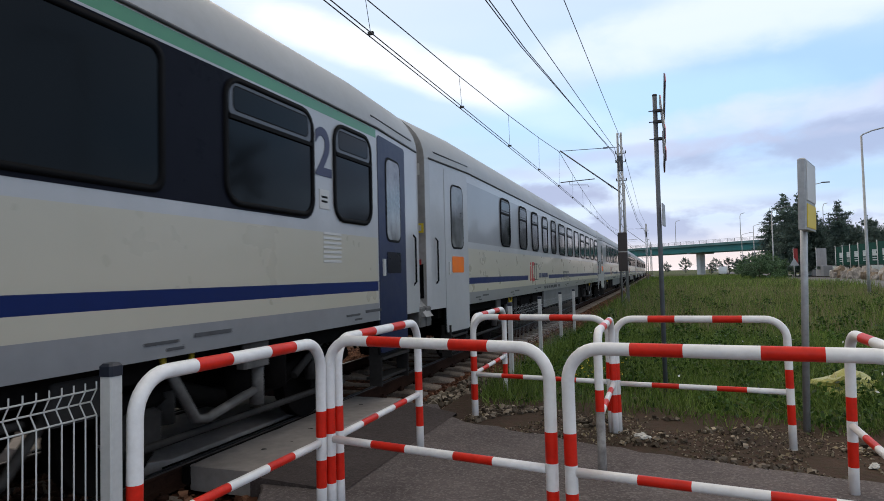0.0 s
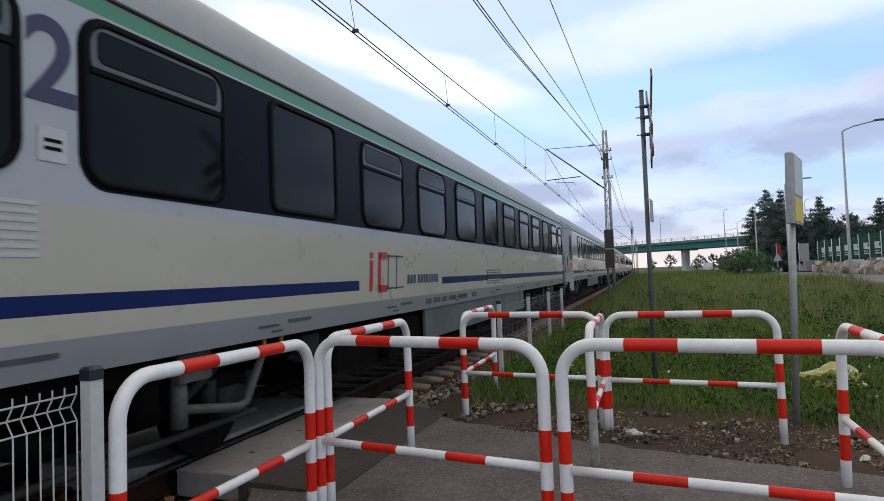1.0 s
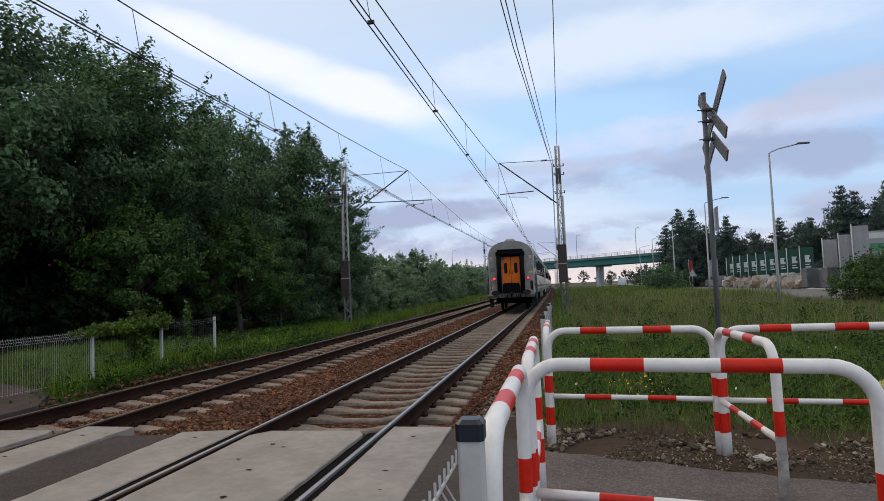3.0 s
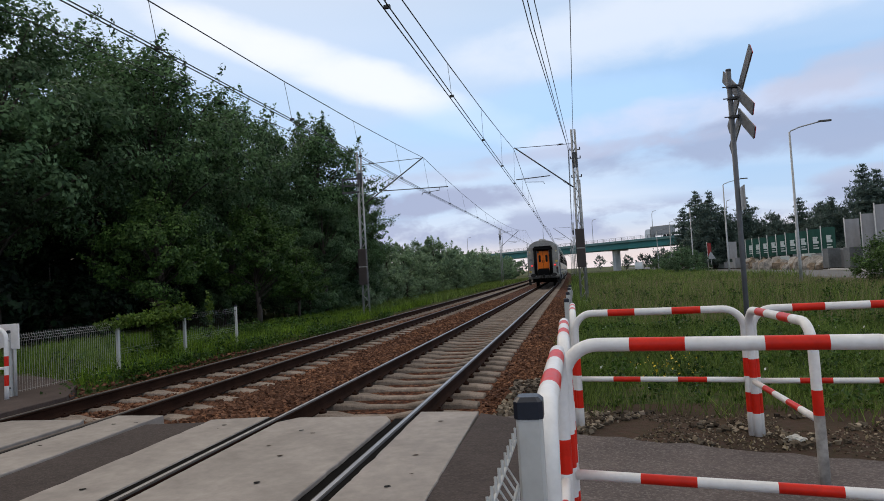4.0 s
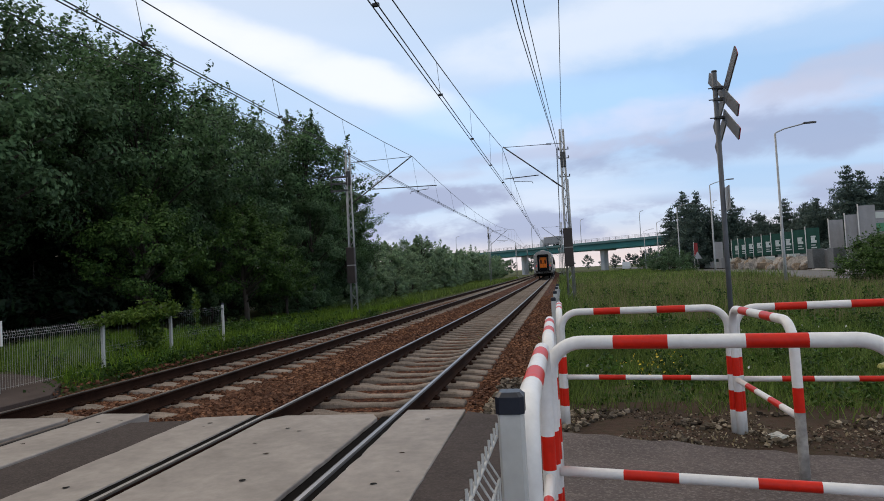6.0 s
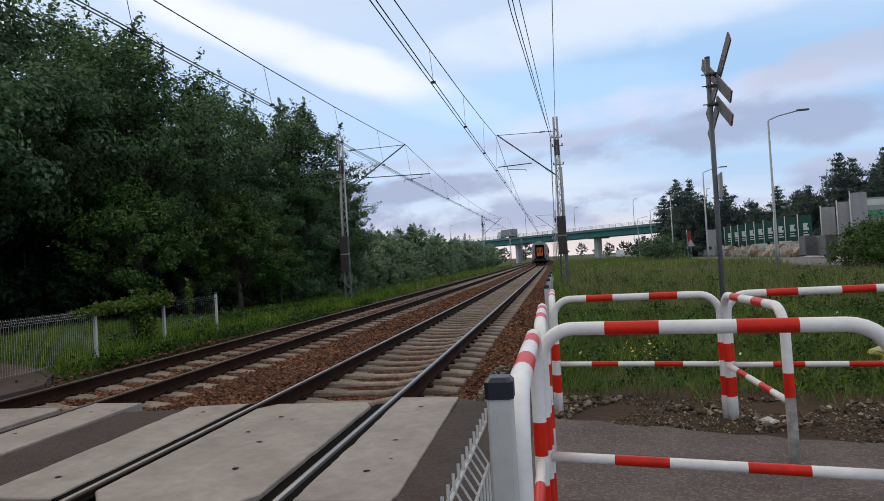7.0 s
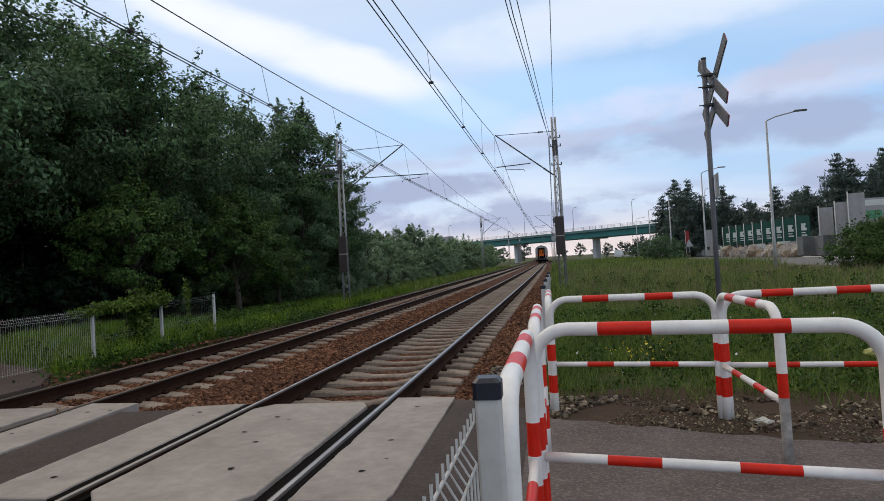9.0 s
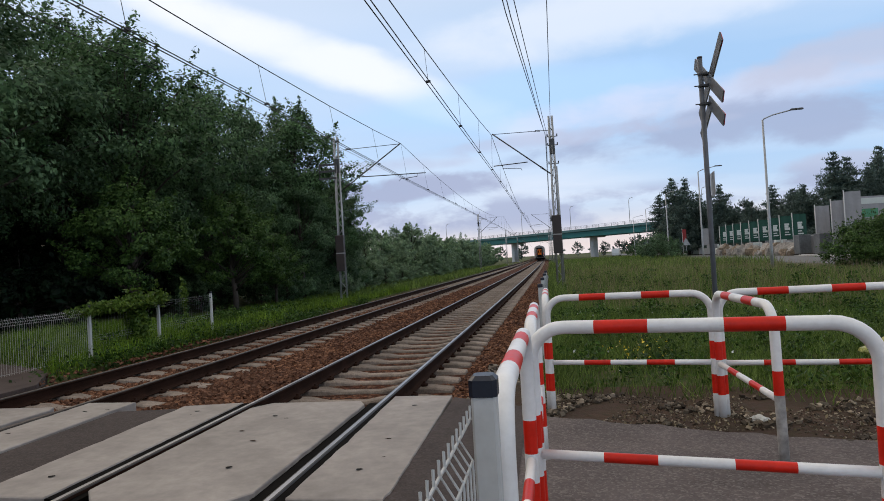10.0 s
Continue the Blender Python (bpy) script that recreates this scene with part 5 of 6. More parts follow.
def build_bridge():
    a, b = Vector((-62.0, 285.6, 0)), Vector((52.0, 168.0, 0))
    d = (b - a).normalized()
    ang = math.degrees(math.atan2(d.y, d.x))
    L = (b - a).length + 70.0
    br = thing("road_bridge", "long road bridge with teal steel girders on pale concrete piers", "bridge", at=pose(a.x, a.y, 0, 0, 0, ang))
    for y in (-5.2, -1.8, 1.8, 5.2):
        part("girder", Shape().box((L / 2, y, 7.55), (L, 0.5, 1.7)).box((L / 2, y, 6.66), (L, 0.9, 0.1)), [TEAL], br, "teal painted steel girder")
    part("deck", Shape().box((L / 2, 0, 8.62), (L, 12.6, 0.42)).box((L / 2, -6.1, 8.9), (L, 0.3, 0.5)).box((L / 2, 6.1, 8.9), (L, 0.3, 0.5)), [BRIDGEEDGE], br, "grey-green deck edge")
    rl = Shape()
    for k in range(int(L / 2.5)):
        rl.box((k * 2.5, -6.1, 9.6), (0.08, 0.08, 1.0))
        for z in (9.45, 9.75, 10.1):
            rl.box((k * 2.5 + 1.25, -6.1, z), (2.5, 0.05, 0.06))
    part("railing", rl, [DARKSTEEL], br)
    for s_ in PIERS:
        p = Shape().prism(rounded(1.7, 2.6, 0.6, 4, s_, 0), "z", -0.5, 6.3)
        p.box((s_, 0, 6.45), (1.6, 10.0, 0.4), 0, bevel=0.1)
        part("pier", p, [PIERWHITE], br, "pale concrete pier")
    for k in range(7):
        lp = Shape().tube([(12 + k * 24, -6.0, 8.9), (12 + k * 24, -6.0, 16.0), (12 + k * 24, -5.6, 16.8), (12 + k * 24, -4.2, 17.1)], 0.08, 0, 6)
        part("bridge_lamp", lp, [STEEL], br, "thin curved lamp post on the bridge")
    lorry = thing("lorry", "grey box lorry driving over the bridge", "lorry")
    part("cargo_box", Shape().box((0.8, 0, 2.35), (7.0, 2.5, 2.7), 0, bevel=0.1), [MIDGREY], lorry, "grey cargo box")
    part("cab", Shape().prism([(-4.9, 0.5), (-2.9, 0.5), (-2.9, 3.0), (-4.4, 3.0), (-4.9, 1.9)], "y", -1.2, 1.2), [CARWHITE], lorry, "pale driver's cab")
    for x in (-3.9, 2.2, 3.5):
        for y in (-1.0, 1.0):
            part("wheel", Shape().tube([(x, y - 0.15, 0.5), (x, y + 0.15, 0.5)], 0.5, 0, 14), [BLACK], lorry)
    return lorry, br.matrix_basis.copy()


LORRY, BRIDGE_POSE = build_bridge()


# ---- signs and lamps ----
def cross_sign():
    """Level-crossing pole with two crosses, seen nearly edge-on."""
    m = thing("crossing_sign", "tall grey pole with white and red crossing boards", "road sign", at=pose(4.5, 1.32, -0.2, 0, 0, 0))
    part("pole", Shape().tube([(0, 0, 0), (0, 0, 3.89)], 0.029, 0, 12).tube([(0, 0, 3.89), (0, 0, 3.91)], 0.031, 1, 12), [POLEGREY, DARKSTEEL], m)
    turn = Matrix.Rotation(radians(92), 4, "Z")

    def board(z0, z1, tilt, cz, off):
        s = Shape()
        red = 0.13
        cuts = [z0] + ([z0 + red] if z0 < -0.2 else []) + [z1 - red, z1] if z1 > 0.2 else [z0, z0 + red, z1]
        for p, q in zip(cuts, cuts[1:]):
            s.box((0, -0.004, (p + q) / 2), (0.13, 0.008, q - p), 1 if q - p < 0.14 else 0)
        s.box((0, 0.006, (z0 + z1) / 2), (0.14, 0.012, z1 - z0 + 0.01), 2)
        m2 = Matrix.Translation((0.085 + off, 0, cz)) @ turn @ Matrix.Rotation(radians(tilt), 4, "Y")
        part("cross_board", s, [WHITE, RED, POLEGREY], m, "white crossing board with red tips and grey back", at=m2)

    board(-0.62, 0.62, 57, 3.63, 0.0)
    board(-0.62, 0.62, -57, 3.63, 0.022)
    board(-0.60, 0.02, 57, 3.36, 0.0)
    board(-0.60, 0.02, -57, 3.36, 0.022)
    for cz in (3.56, 3.70, 3.34):
        c = Shape().box((0.03, 0, cz), (0.12, 0.08, 0.03), 0, bevel=0.008)
        c.tube([(-0.08, 0.0, cz), (0.03, 0.0, cz)], 0.007, 0, 6)
        part("clamp", c, [DARKSTEEL], m)
    part("plate", Shape().box((0.055, -0.01, 2.37), (0.012, 0.30, 0.28), 0, rz=radians(-6), bevel=0.004), [STEEL], m, "small grey plate on the pole")


cross_sign()


def notice_box():
    m = thing("sign_post", "slim leaning grey post with a tall narrow notice sign", "sign post", at=pose(5.75, -0.24, -0.13, 0, 1.6, 0))
    part("pole", Shape().tube([(0, 0, 0), (0, 0, 2.58)], 0.032, 0, 12), [STEEL], m)
    s = Shape().box((0.03, 0, 2.28), (0.07, 0.56, 0.66), 0, bevel=0.012)
    s.box((0.068, 0, 2.40), (0.008, 0.50, 0.36), 1).box((0.068, 0, 2.08), (0.008, 0.50, 0.22), 2)
    part("notice_panel", s, [STEEL, FENCE_WHITE, YELLOW], m, "grey panel with white and yellow fields", at=pose(0, 0, 0, 0, 0, -19))


notice_box()


def street_lamp():
    m = thing("street_lamp", "slim grey street lamp with a short angled arm", "street lamp", "street lamps along the road", at=pose(14.57, 31.0, -0.15))
    part("pole", Shape().tube([(0, 0, 0), (0, 0, 1.2), (0, 0, 8.4)], 0.07, 0, 10, rs=(0.095, 0.08, 0.05)), [STEEL], m)
    part("arm", Shape().tube([(0, 0, 8.35), (0.06, 0, 8.45), (0.5, 0, 8.62), (1.5, -0.1, 8.8)], 0.035, 0, 8), [STEEL], m)
    part("lamp_head", Shape().box((1.75, -0.12, 8.82), (0.65, 0.2, 0.09), 0, bevel=0.03), [DARKSTEEL], m, "flat dark lamp head")
    return m


lamp = street_lamp()
for x, y in ((16.2, 54.5), (17.1, 77.0), (18.7, 106.0), (20.0, 134.0), (13.4, 6.0)):
    copy_thing(lamp, pose(x, y, -0.15))


# ---- motion ----
def rear(t):
    d = t - 1.2
    return -3.7 + 18.0 * d + 0.3 * d * d if d < 0 else -3.7 + 18.5 * d + 0.03 * d * d


def motions():
    times = [0.5 * k for k in range(21)]
    for k, c in enumerate(coaches):
        rows = []
        for t in times:
            y = rear(t) + 26.4 * k
            x0, x1 = bend(y), bend(y + COACH)
            rows.append((t, pose(x0, y, 0, 0, 0, math.degrees(math.atan2(x0 - x1, COACH)))))
        walk(c, rows)
    walk(LORRY, [(t, BRIDGE_POSE @ pose(121.5 - 20.8 * (t - 4.5), -2.5, 8.83)) for t in (0.0, 2.5, 5.0, 7.5, 10.0)])


# ---- vegetation ----
def leaf_quads(centres, size, gen, stretch=1.0, droop=0.0, out=None):
    """One small quad per centre, turned at random, or with its face towards the given way out."""
    n = len(centres)
    a = gen.normal(size=(n, 3))
    a[:, 2] -= droop
    if out is not None:
        nrm = out * 0.9 + np.array([0, 0, 0.35]) + gen.normal(size=(n, 3)) * 0.42
        nrm /= np.linalg.norm(nrm, axis=1)[:, None]
        a -= (a * nrm).sum(1)[:, None] * nrm
    a /= np.linalg.norm(a, axis=1)[:, None]
    b = np.cross(nrm, a) if out is not None else gen.normal(size=(n, 3))
    b -= (b * a).sum(1)[:, None] * a
    b /= np.linalg.norm(b, axis=1)[:, None]
    s = size * gen.uniform(0.6, 1.3, n)[:, None]
    a, b = a * s * stretch, b * s * 0.6
    c = np.asarray(centres)
    return np.stack([c - a, c - b * 0.9 + a * 0.1, c + a, c + b * 0.9 + a * 0.1], axis=1)


def crown_points(gen, n, clumps, h, base, rad, lean=0.0):
    """Leaf centres gathered in clumps through an uneven crown, with loose sprigs at its rim, and each leaf's way out."""
    cs = []
    while len(cs) < clumps:
        p = gen.uniform(-1, 1, 3)
        r = np.linalg.norm(p)
        if r > 1 or r < 0.25:
            continue
        z = base + (h - base) * (p[2] + 1) / 2
        f = (p[2] + 1) / 2
        w = rad * (0.55 + 0.75 * math.sin(math.pi * (0.18 + 0.72 * f)) - 0.35 * f)
        cs.append((p[0] * w + lean * f, p[1] * w, z, gen.uniform(0.4, 1.05) * rad * 0.235))
    cs = np.array(cs)
    pick = gen.integers(0, clumps, n)
    d = gen.normal(size=(n, 3))
    d /= np.linalg.norm(d, axis=1)[:, None]
    rr = gen.uniform(0.25, 1.0, n) ** 0.5
    pts = cs[pick, :3] + d * (rr * cs[pick, 3])[:, None] * np.array([1.1, 1.1, 0.75])
    mid = np.array([0, 0, base + (h - base) * 0.45])
    away = cs[:, :3] - mid
    away /= np.linalg.norm(away, axis=1)[:, None] + 1e-6
    out = d * 0.75 + away[pick] * 0.55
    # sprigs: short leafy twigs that stick out of the rim
    k = max(8, clumps // 2)
    rim = np.argsort(-(np.linalg.norm((cs[:, :3] - mid) / np.array([rad, rad, h * 0.5]), axis=1) + 0.25 * cs[:, 2] / h))[:k]
    m = max(10, int(n * 0.09 / k))
    for q in rim:
        way = away[q] + np.array([0, 0, 0.5]) + gen.normal(size=3) * 0.35
        way /= np.linalg.norm(way)
        L = cs[q, 3] * gen.uniform(1.1, 2.1)
        f = gen.uniform(0.3, 1.0, m)[:, None]
        sp = cs[q, :3] + way * L * f + gen.normal(size=(m, 3)) * cs[q, 3] * 0.22 * (1.25 - f)
        pts, out = np.concatenate([pts, sp]), np.concatenate([out, gen.normal(size=(m, 3)) * 0.6 + way * 0.4])
    return pts, cs, out


def make_tree(seed, h, rad, n, clumps, leaf, size, base=1.0):
    gen = np.random.default_rng(seed)
    pts, cs, out = crown_points(gen, n, clumps, h, base, rad)
    crown = rows_mesh("crown", leaf_quads(pts, size, gen, out=out), leaf)
    s = Shape()
    tr = [(0, 0, -0.3), (0.05, 0.02, h * 0.15), (-0.06, 0.08, h * 0.4), (0.1, 0.0, h * 0.7), (0.05, 0.05, h * 0.92)]
    g = min(1.0, h / 10)
    s.tube(tr, 0.2, 0, 9, rs=(0.26 * g, 0.2 * g, 0.15 * g, 0.08 * g, 0.02 * g))
    for k in range(min(34, clumps)):
        c = cs[k]
        z0 = max(0.8, c[2] * 0.62)
        f = z0 / h
        s.tube([(0, 0, z0), (c[0] * 0.45, c[1] * 0.45, z0 + (c[2] - z0) * 0.55), (c[0], c[1], c[2])], 0.05, 0, 5, rs=((0.075 * (1 - f) + 0.02) * g, 0.035 * g, 0.01 * g))
    return crown, s.mesh("trunk", [BARK])


def place_trees(kinds, spots, name, label, category, group):
    first = {}
    for k, (x, y, sc, a) in enumerate(spots):
        i = k % len(kinds)
        m = pose(x, y, ground_height(x, y) - 0.02, 0, 0, a) @ Matrix.Diagonal((sc, sc, sc * random.uniform(0.94, 1.06), 1))
        if i not in first:
            t = thing(name, label, category, group)
            part("crown", kinds[i][0], None, t)
            part("trunk", kinds[i][1], None, t)
            t.matrix_basis = m
            first[i] = t
        else:
            o = copy_thing(first[i], Matrix())
            o.matrix_basis = m


BROAD = [make_tree(11, 13.2, 4.4, 35000, 170, LEAF, 0.095, 3.4), make_tree(12, 12.6, 4.0, 33000, 150, LEAF2, 0.095, 3.2), make_tree(13, 11.8, 3.8, 31000, 140, LEAF2, 0.09, 3.0), make_tree(14, 14.0, 4.1, 35000, 160, LEAF, 0.095, 3.6)]
place_trees(BROAD, [(-15.8, 18.5, 1.02, 10), (-17.8, 12.0, 1.1, 80), (-16.5, 26.0, 1.02, 130), (-14.6, 33.5, 0.98, 200), (-21.5, 21.0, 1.12, 300), (-19.5, 32.0, 1.12, 40), (-15.0, 40.5, 0.85, 160), (-22.5, 10.5, 1.12, 20),
                    (-26.0, 29.0, 1.2, 75), (-20.0, 43.0, 1.0, 220), (-28.0, 17.0, 1.2, 270), (-17.5, 5.5, 0.72, 330), (-25.0, 1.0, 1.05, 140), (-28.0, 40.0, 1.1, 190), (-12.6, 30.0, 0.60, 250), (-12.9, 37.0, 0.55, 15)],
            "broadleaf_tree", "tall dense dark green broadleaf tree", "tree", "trees beside the railway")

FRONT = [make_tree(34, 6.6, 2.3, 17000, 110, FRONTLEAF, 0.075, 1.5), make_tree(35, 6.0, 2.1, 15000, 100, FRONTLEAF, 0.075, 1.5)]
place_trees(FRONT, [(-12.2, 20.8, 0.95, 65), (-13.0, 14.6, 0.9, 115), (-12.3, 25.5, 0.62, 200)], "young_tree", "lighter green young broadleaf tree before the dark wood", "tree", "trees beside the railway")
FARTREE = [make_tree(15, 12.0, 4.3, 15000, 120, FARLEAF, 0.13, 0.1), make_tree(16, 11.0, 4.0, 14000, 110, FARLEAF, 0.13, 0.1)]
DEEPTREE = [make_tree(19, 12.0, 4.3, 4200, 70, SHADELEAF, 0.26), make_tree(20, 11.0, 4.0, 4000, 60, SHADELEAF, 0.26)]
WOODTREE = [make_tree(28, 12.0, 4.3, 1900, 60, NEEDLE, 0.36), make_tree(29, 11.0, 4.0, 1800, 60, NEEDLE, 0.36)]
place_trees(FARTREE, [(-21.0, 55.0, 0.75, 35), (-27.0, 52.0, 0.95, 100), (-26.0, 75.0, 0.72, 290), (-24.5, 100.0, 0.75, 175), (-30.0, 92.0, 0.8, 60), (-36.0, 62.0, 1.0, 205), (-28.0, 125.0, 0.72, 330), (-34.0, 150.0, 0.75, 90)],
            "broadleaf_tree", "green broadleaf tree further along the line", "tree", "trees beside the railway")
# The last two rows, mostly out of view, are added to block light.
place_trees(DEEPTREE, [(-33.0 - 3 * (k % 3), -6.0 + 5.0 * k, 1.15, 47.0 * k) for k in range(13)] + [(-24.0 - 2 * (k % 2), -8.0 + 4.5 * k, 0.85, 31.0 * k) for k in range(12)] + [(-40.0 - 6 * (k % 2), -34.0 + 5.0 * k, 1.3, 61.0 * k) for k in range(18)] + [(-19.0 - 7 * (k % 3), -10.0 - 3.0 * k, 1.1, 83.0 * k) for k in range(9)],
            "broadleaf_tree", "broadleaf tree with shade-dark leaves that fills out and darkens the wood", "tree", "trees beside the railway")
SHRUB = [make_tree(21, 3.0, 1.9, 9000, 70, LEAF2, 0.065, 0.05), make_tree(22, 2.6, 1.7, 8500, 60, LEAF2, 0.065, 0.05), make_tree(23, 3.4, 1.8, 9000, 64, LEAF, 0.07, 0.05)]
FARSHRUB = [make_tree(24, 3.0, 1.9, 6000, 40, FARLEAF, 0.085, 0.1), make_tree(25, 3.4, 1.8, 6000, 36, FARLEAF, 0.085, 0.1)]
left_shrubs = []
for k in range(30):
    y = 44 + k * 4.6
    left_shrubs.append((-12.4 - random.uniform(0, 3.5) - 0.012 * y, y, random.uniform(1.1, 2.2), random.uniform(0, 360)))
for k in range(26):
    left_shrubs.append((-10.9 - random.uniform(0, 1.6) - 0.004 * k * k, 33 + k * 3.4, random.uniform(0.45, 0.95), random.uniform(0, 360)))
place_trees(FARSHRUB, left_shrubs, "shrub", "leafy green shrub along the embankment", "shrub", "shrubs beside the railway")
left_shrubs = []
for k in range(13):
    left_shrubs.append((-12.3 - random.uniform(0, 1.6), 27.0 + k * 1.6, random.uniform(0.45, 0.85), random.uniform(0, 360)))
for k in range(8):
    left_shrubs.append((-14.5 - random.uniform(0, 2.5), 25.0 + k * 2.3, random.uniform(0.9, 1.35), random.uniform(0, 360)))
place_trees(SHRUB, left_shrubs, "shrub", "leafy green shrub at the wood's edge", "shrub", "shrubs beside the railway")
UNDERGROWTH = [make_tree(30, 3.4, 2.4, 3200, 44, SHADELEAF, 0.16, 0.02)]
place_trees(UNDERGROWTH, [(-21.0 - random.uniform(0, 9), -3.0 + k * 1.5, random.uniform(0.9, 1.4), random.uniform(0, 360)) for k in range(30)] + [(-19.5, 16.2, 1.2, 0), (-22.0, 19.5, 1.3, 50), (-25.0, 21.0, 1.4, 100), (-28.0, 25.0, 1.4, 150), (-20.5, 14.0, 1.2, 200), (-23.5, 17.0, 1.3, 250)], "shrub", "shrub deep in the wood with shade-dark leaves", "shrub", "shrubs beside the railway")
ROADBUSH = [make_tree(26, 2.7, 1.9, 16000, 170, FRONTLEAF, 0.055, 0.05), make_tree(27, 2.5, 1.8, 15000, 150, FRONTLEAF, 0.055, 0.05)]
place_trees(ROADBUSH, [(16.7, 24.6, 0.95, 20), (18.4, 25.0, 1.1, 120), (17.4, 23.2, 0.9, 240)], "roadside_shrub", "dense bright green shrub beside the road", "shrub", "shrubs beside the road")
place_trees(SHRUB, [(14.6, 70.0, 1.1, 50), (16.8, 74.0, 1.0, 150), (18.0, 86.0, 1.1, 10), (20.0, 118.0, 1.2, 190), (22.0, 150.0, 1.3, 30)],
            "roadside_shrub", "round green shrub beside the road", "shrub", "shrubs beside the road")


def make_conifer(seed, h, rad, n):
    gen = np.random.default_rng(seed)
    pts, s = [], Shape()
    s.tube([(0, 0, -0.3), (0.04, 0, h * 0.5), (0, 0.03, h)], 0.15, 0, 8, rs=(0.2, 0.12, 0.02))
    tiers = 17
    for k in range(tiers):
        f = k / (tiers - 1)
        z = h * (0.10 + 0.88 * f)
        w = rad * (1 - f) ** 0.7 * gen.uniform(0.4, 1.25) + 0.3
        arms = 8 if f < 0.7 else 5
        for j in range(arms):
            a = 2 * math.pi * (j + gen.uniform(-0.3, 0.3)) / arms + k
            L = w * gen.uniform(0.35, 1.25)
            tip = np.array([math.cos(a) * L, math.sin(a) * L, z + 0.08 * L])
            s.tube([(0, 0, z), tuple(tip)], 0.02, 0, 4, rs=(0.03, 0.008))
            m = max(6, int(n * (L / rad) / (tiers * 6)))
            u = gen.uniform(0.15, 1.05, m)[:, None]
            pts.append(np.array([0, 0, z]) + (tip - np.array([0, 0, z])) * u + gen.normal(size=(m, 3)) * np.array([0.29, 0.29, 0.2]) * (0.6 + 0.5 * L / rad))
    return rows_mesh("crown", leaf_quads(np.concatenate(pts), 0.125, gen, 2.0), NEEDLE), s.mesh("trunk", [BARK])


CONIFER = [make_conifer(31, 11.0, 3.6, 15000), make_conifer(32, 12.0, 3.2, 15000), make_conifer(33, 9.8, 3.5, 14000)]
place_trees(CONIFER, [(25.0, 104.0, 1.12, 0), (23.4, 107.0, 1.2, 50), (27.4, 106.0, 1.05, 100), (29.5, 101.0, 0.98, 160), (22.0, 112.0, 1.0, 220), (32.0, 104.0, 0.78, 30), (35.0, 106.0, 0.72, 80), (36.5, 98.0, 0.85, 140), (38.0, 94.0, 0.9, 200), (40.0, 96.0, 0.85, 260),
                      (40.5, 86.0, 1.05, 310), (43.0, 88.0, 1.2, 20), (46.0, 86.0, 1.05, 75), (42.0, 80.0, 0.9, 135), (48.5, 85.0, 1.1, 195), (51.5, 82.0, 1.1, 255), (49.0, 92.0, 1.25, 5), (45.0, 76.0, 0.95, 65), (55.0, 80.0, 1.1, 15), (34.0, 112.0, 0.7, 300), (38.0, 90.0, 0.9, 45), (53.0, 74.0, 1.0, 100)],
            "conifer", "dark green spreading conifer behind the stone yard", "tree", "conifers behind the yard")
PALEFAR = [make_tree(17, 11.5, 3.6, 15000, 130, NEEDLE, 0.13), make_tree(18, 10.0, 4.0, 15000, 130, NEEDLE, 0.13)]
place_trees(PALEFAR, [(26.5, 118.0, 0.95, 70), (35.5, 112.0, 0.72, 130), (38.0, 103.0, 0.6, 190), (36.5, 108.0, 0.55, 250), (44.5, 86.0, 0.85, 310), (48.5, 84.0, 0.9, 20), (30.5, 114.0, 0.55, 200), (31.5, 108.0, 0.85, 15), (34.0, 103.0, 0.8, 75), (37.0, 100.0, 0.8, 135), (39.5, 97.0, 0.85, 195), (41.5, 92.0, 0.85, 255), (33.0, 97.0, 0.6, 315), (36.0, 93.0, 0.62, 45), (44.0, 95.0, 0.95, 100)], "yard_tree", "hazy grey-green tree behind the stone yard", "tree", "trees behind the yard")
WOODS = []
for k in range(46):
    f = k / 45
    WOODS.append((-130 + 330 * f + random.uniform(-4, 4), 330 + random.uniform(-20, 40) - 60 * abs(f - 0.4), random.uniform(0.55, 0.95), random.uniform(0, 360)))
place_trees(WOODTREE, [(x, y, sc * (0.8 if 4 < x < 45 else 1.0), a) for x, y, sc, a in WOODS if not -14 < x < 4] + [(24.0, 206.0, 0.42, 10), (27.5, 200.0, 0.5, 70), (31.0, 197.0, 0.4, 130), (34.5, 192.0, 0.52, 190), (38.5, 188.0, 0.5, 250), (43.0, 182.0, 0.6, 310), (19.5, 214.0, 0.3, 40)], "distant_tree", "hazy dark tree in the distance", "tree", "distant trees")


def blades(name, spots, tall, wide, mat, label, gen, lean=0.35):
    """Grass as thin leaning blades at the given places (n, 3)."""
    n = len(spots)
    a = gen.uniform(0, 2 * math.pi, n)
    h = tall * gen.uniform(0.45, 1.25, n)
    w = wide * gen.uniform(0.6, 1.3, n)
    side = np.stack([np.cos(a), np.sin(a), np.zeros(n)], 1)
    tip = np.stack([gen.normal(0, lean, n) * h, gen.normal(0, lean, n) * h, h], 1)
    p = np.asarray(spots)
    q = np.stack([p - side * w[:, None], p + side * w[:, None], p + tip + side * w[:, None] * 0.15, p + tip - side * w[:, None] * 0.15], 1)
    return tagged(part(name, rows_mesh(name, q, mat), None), label, "grass", kind="stuff")


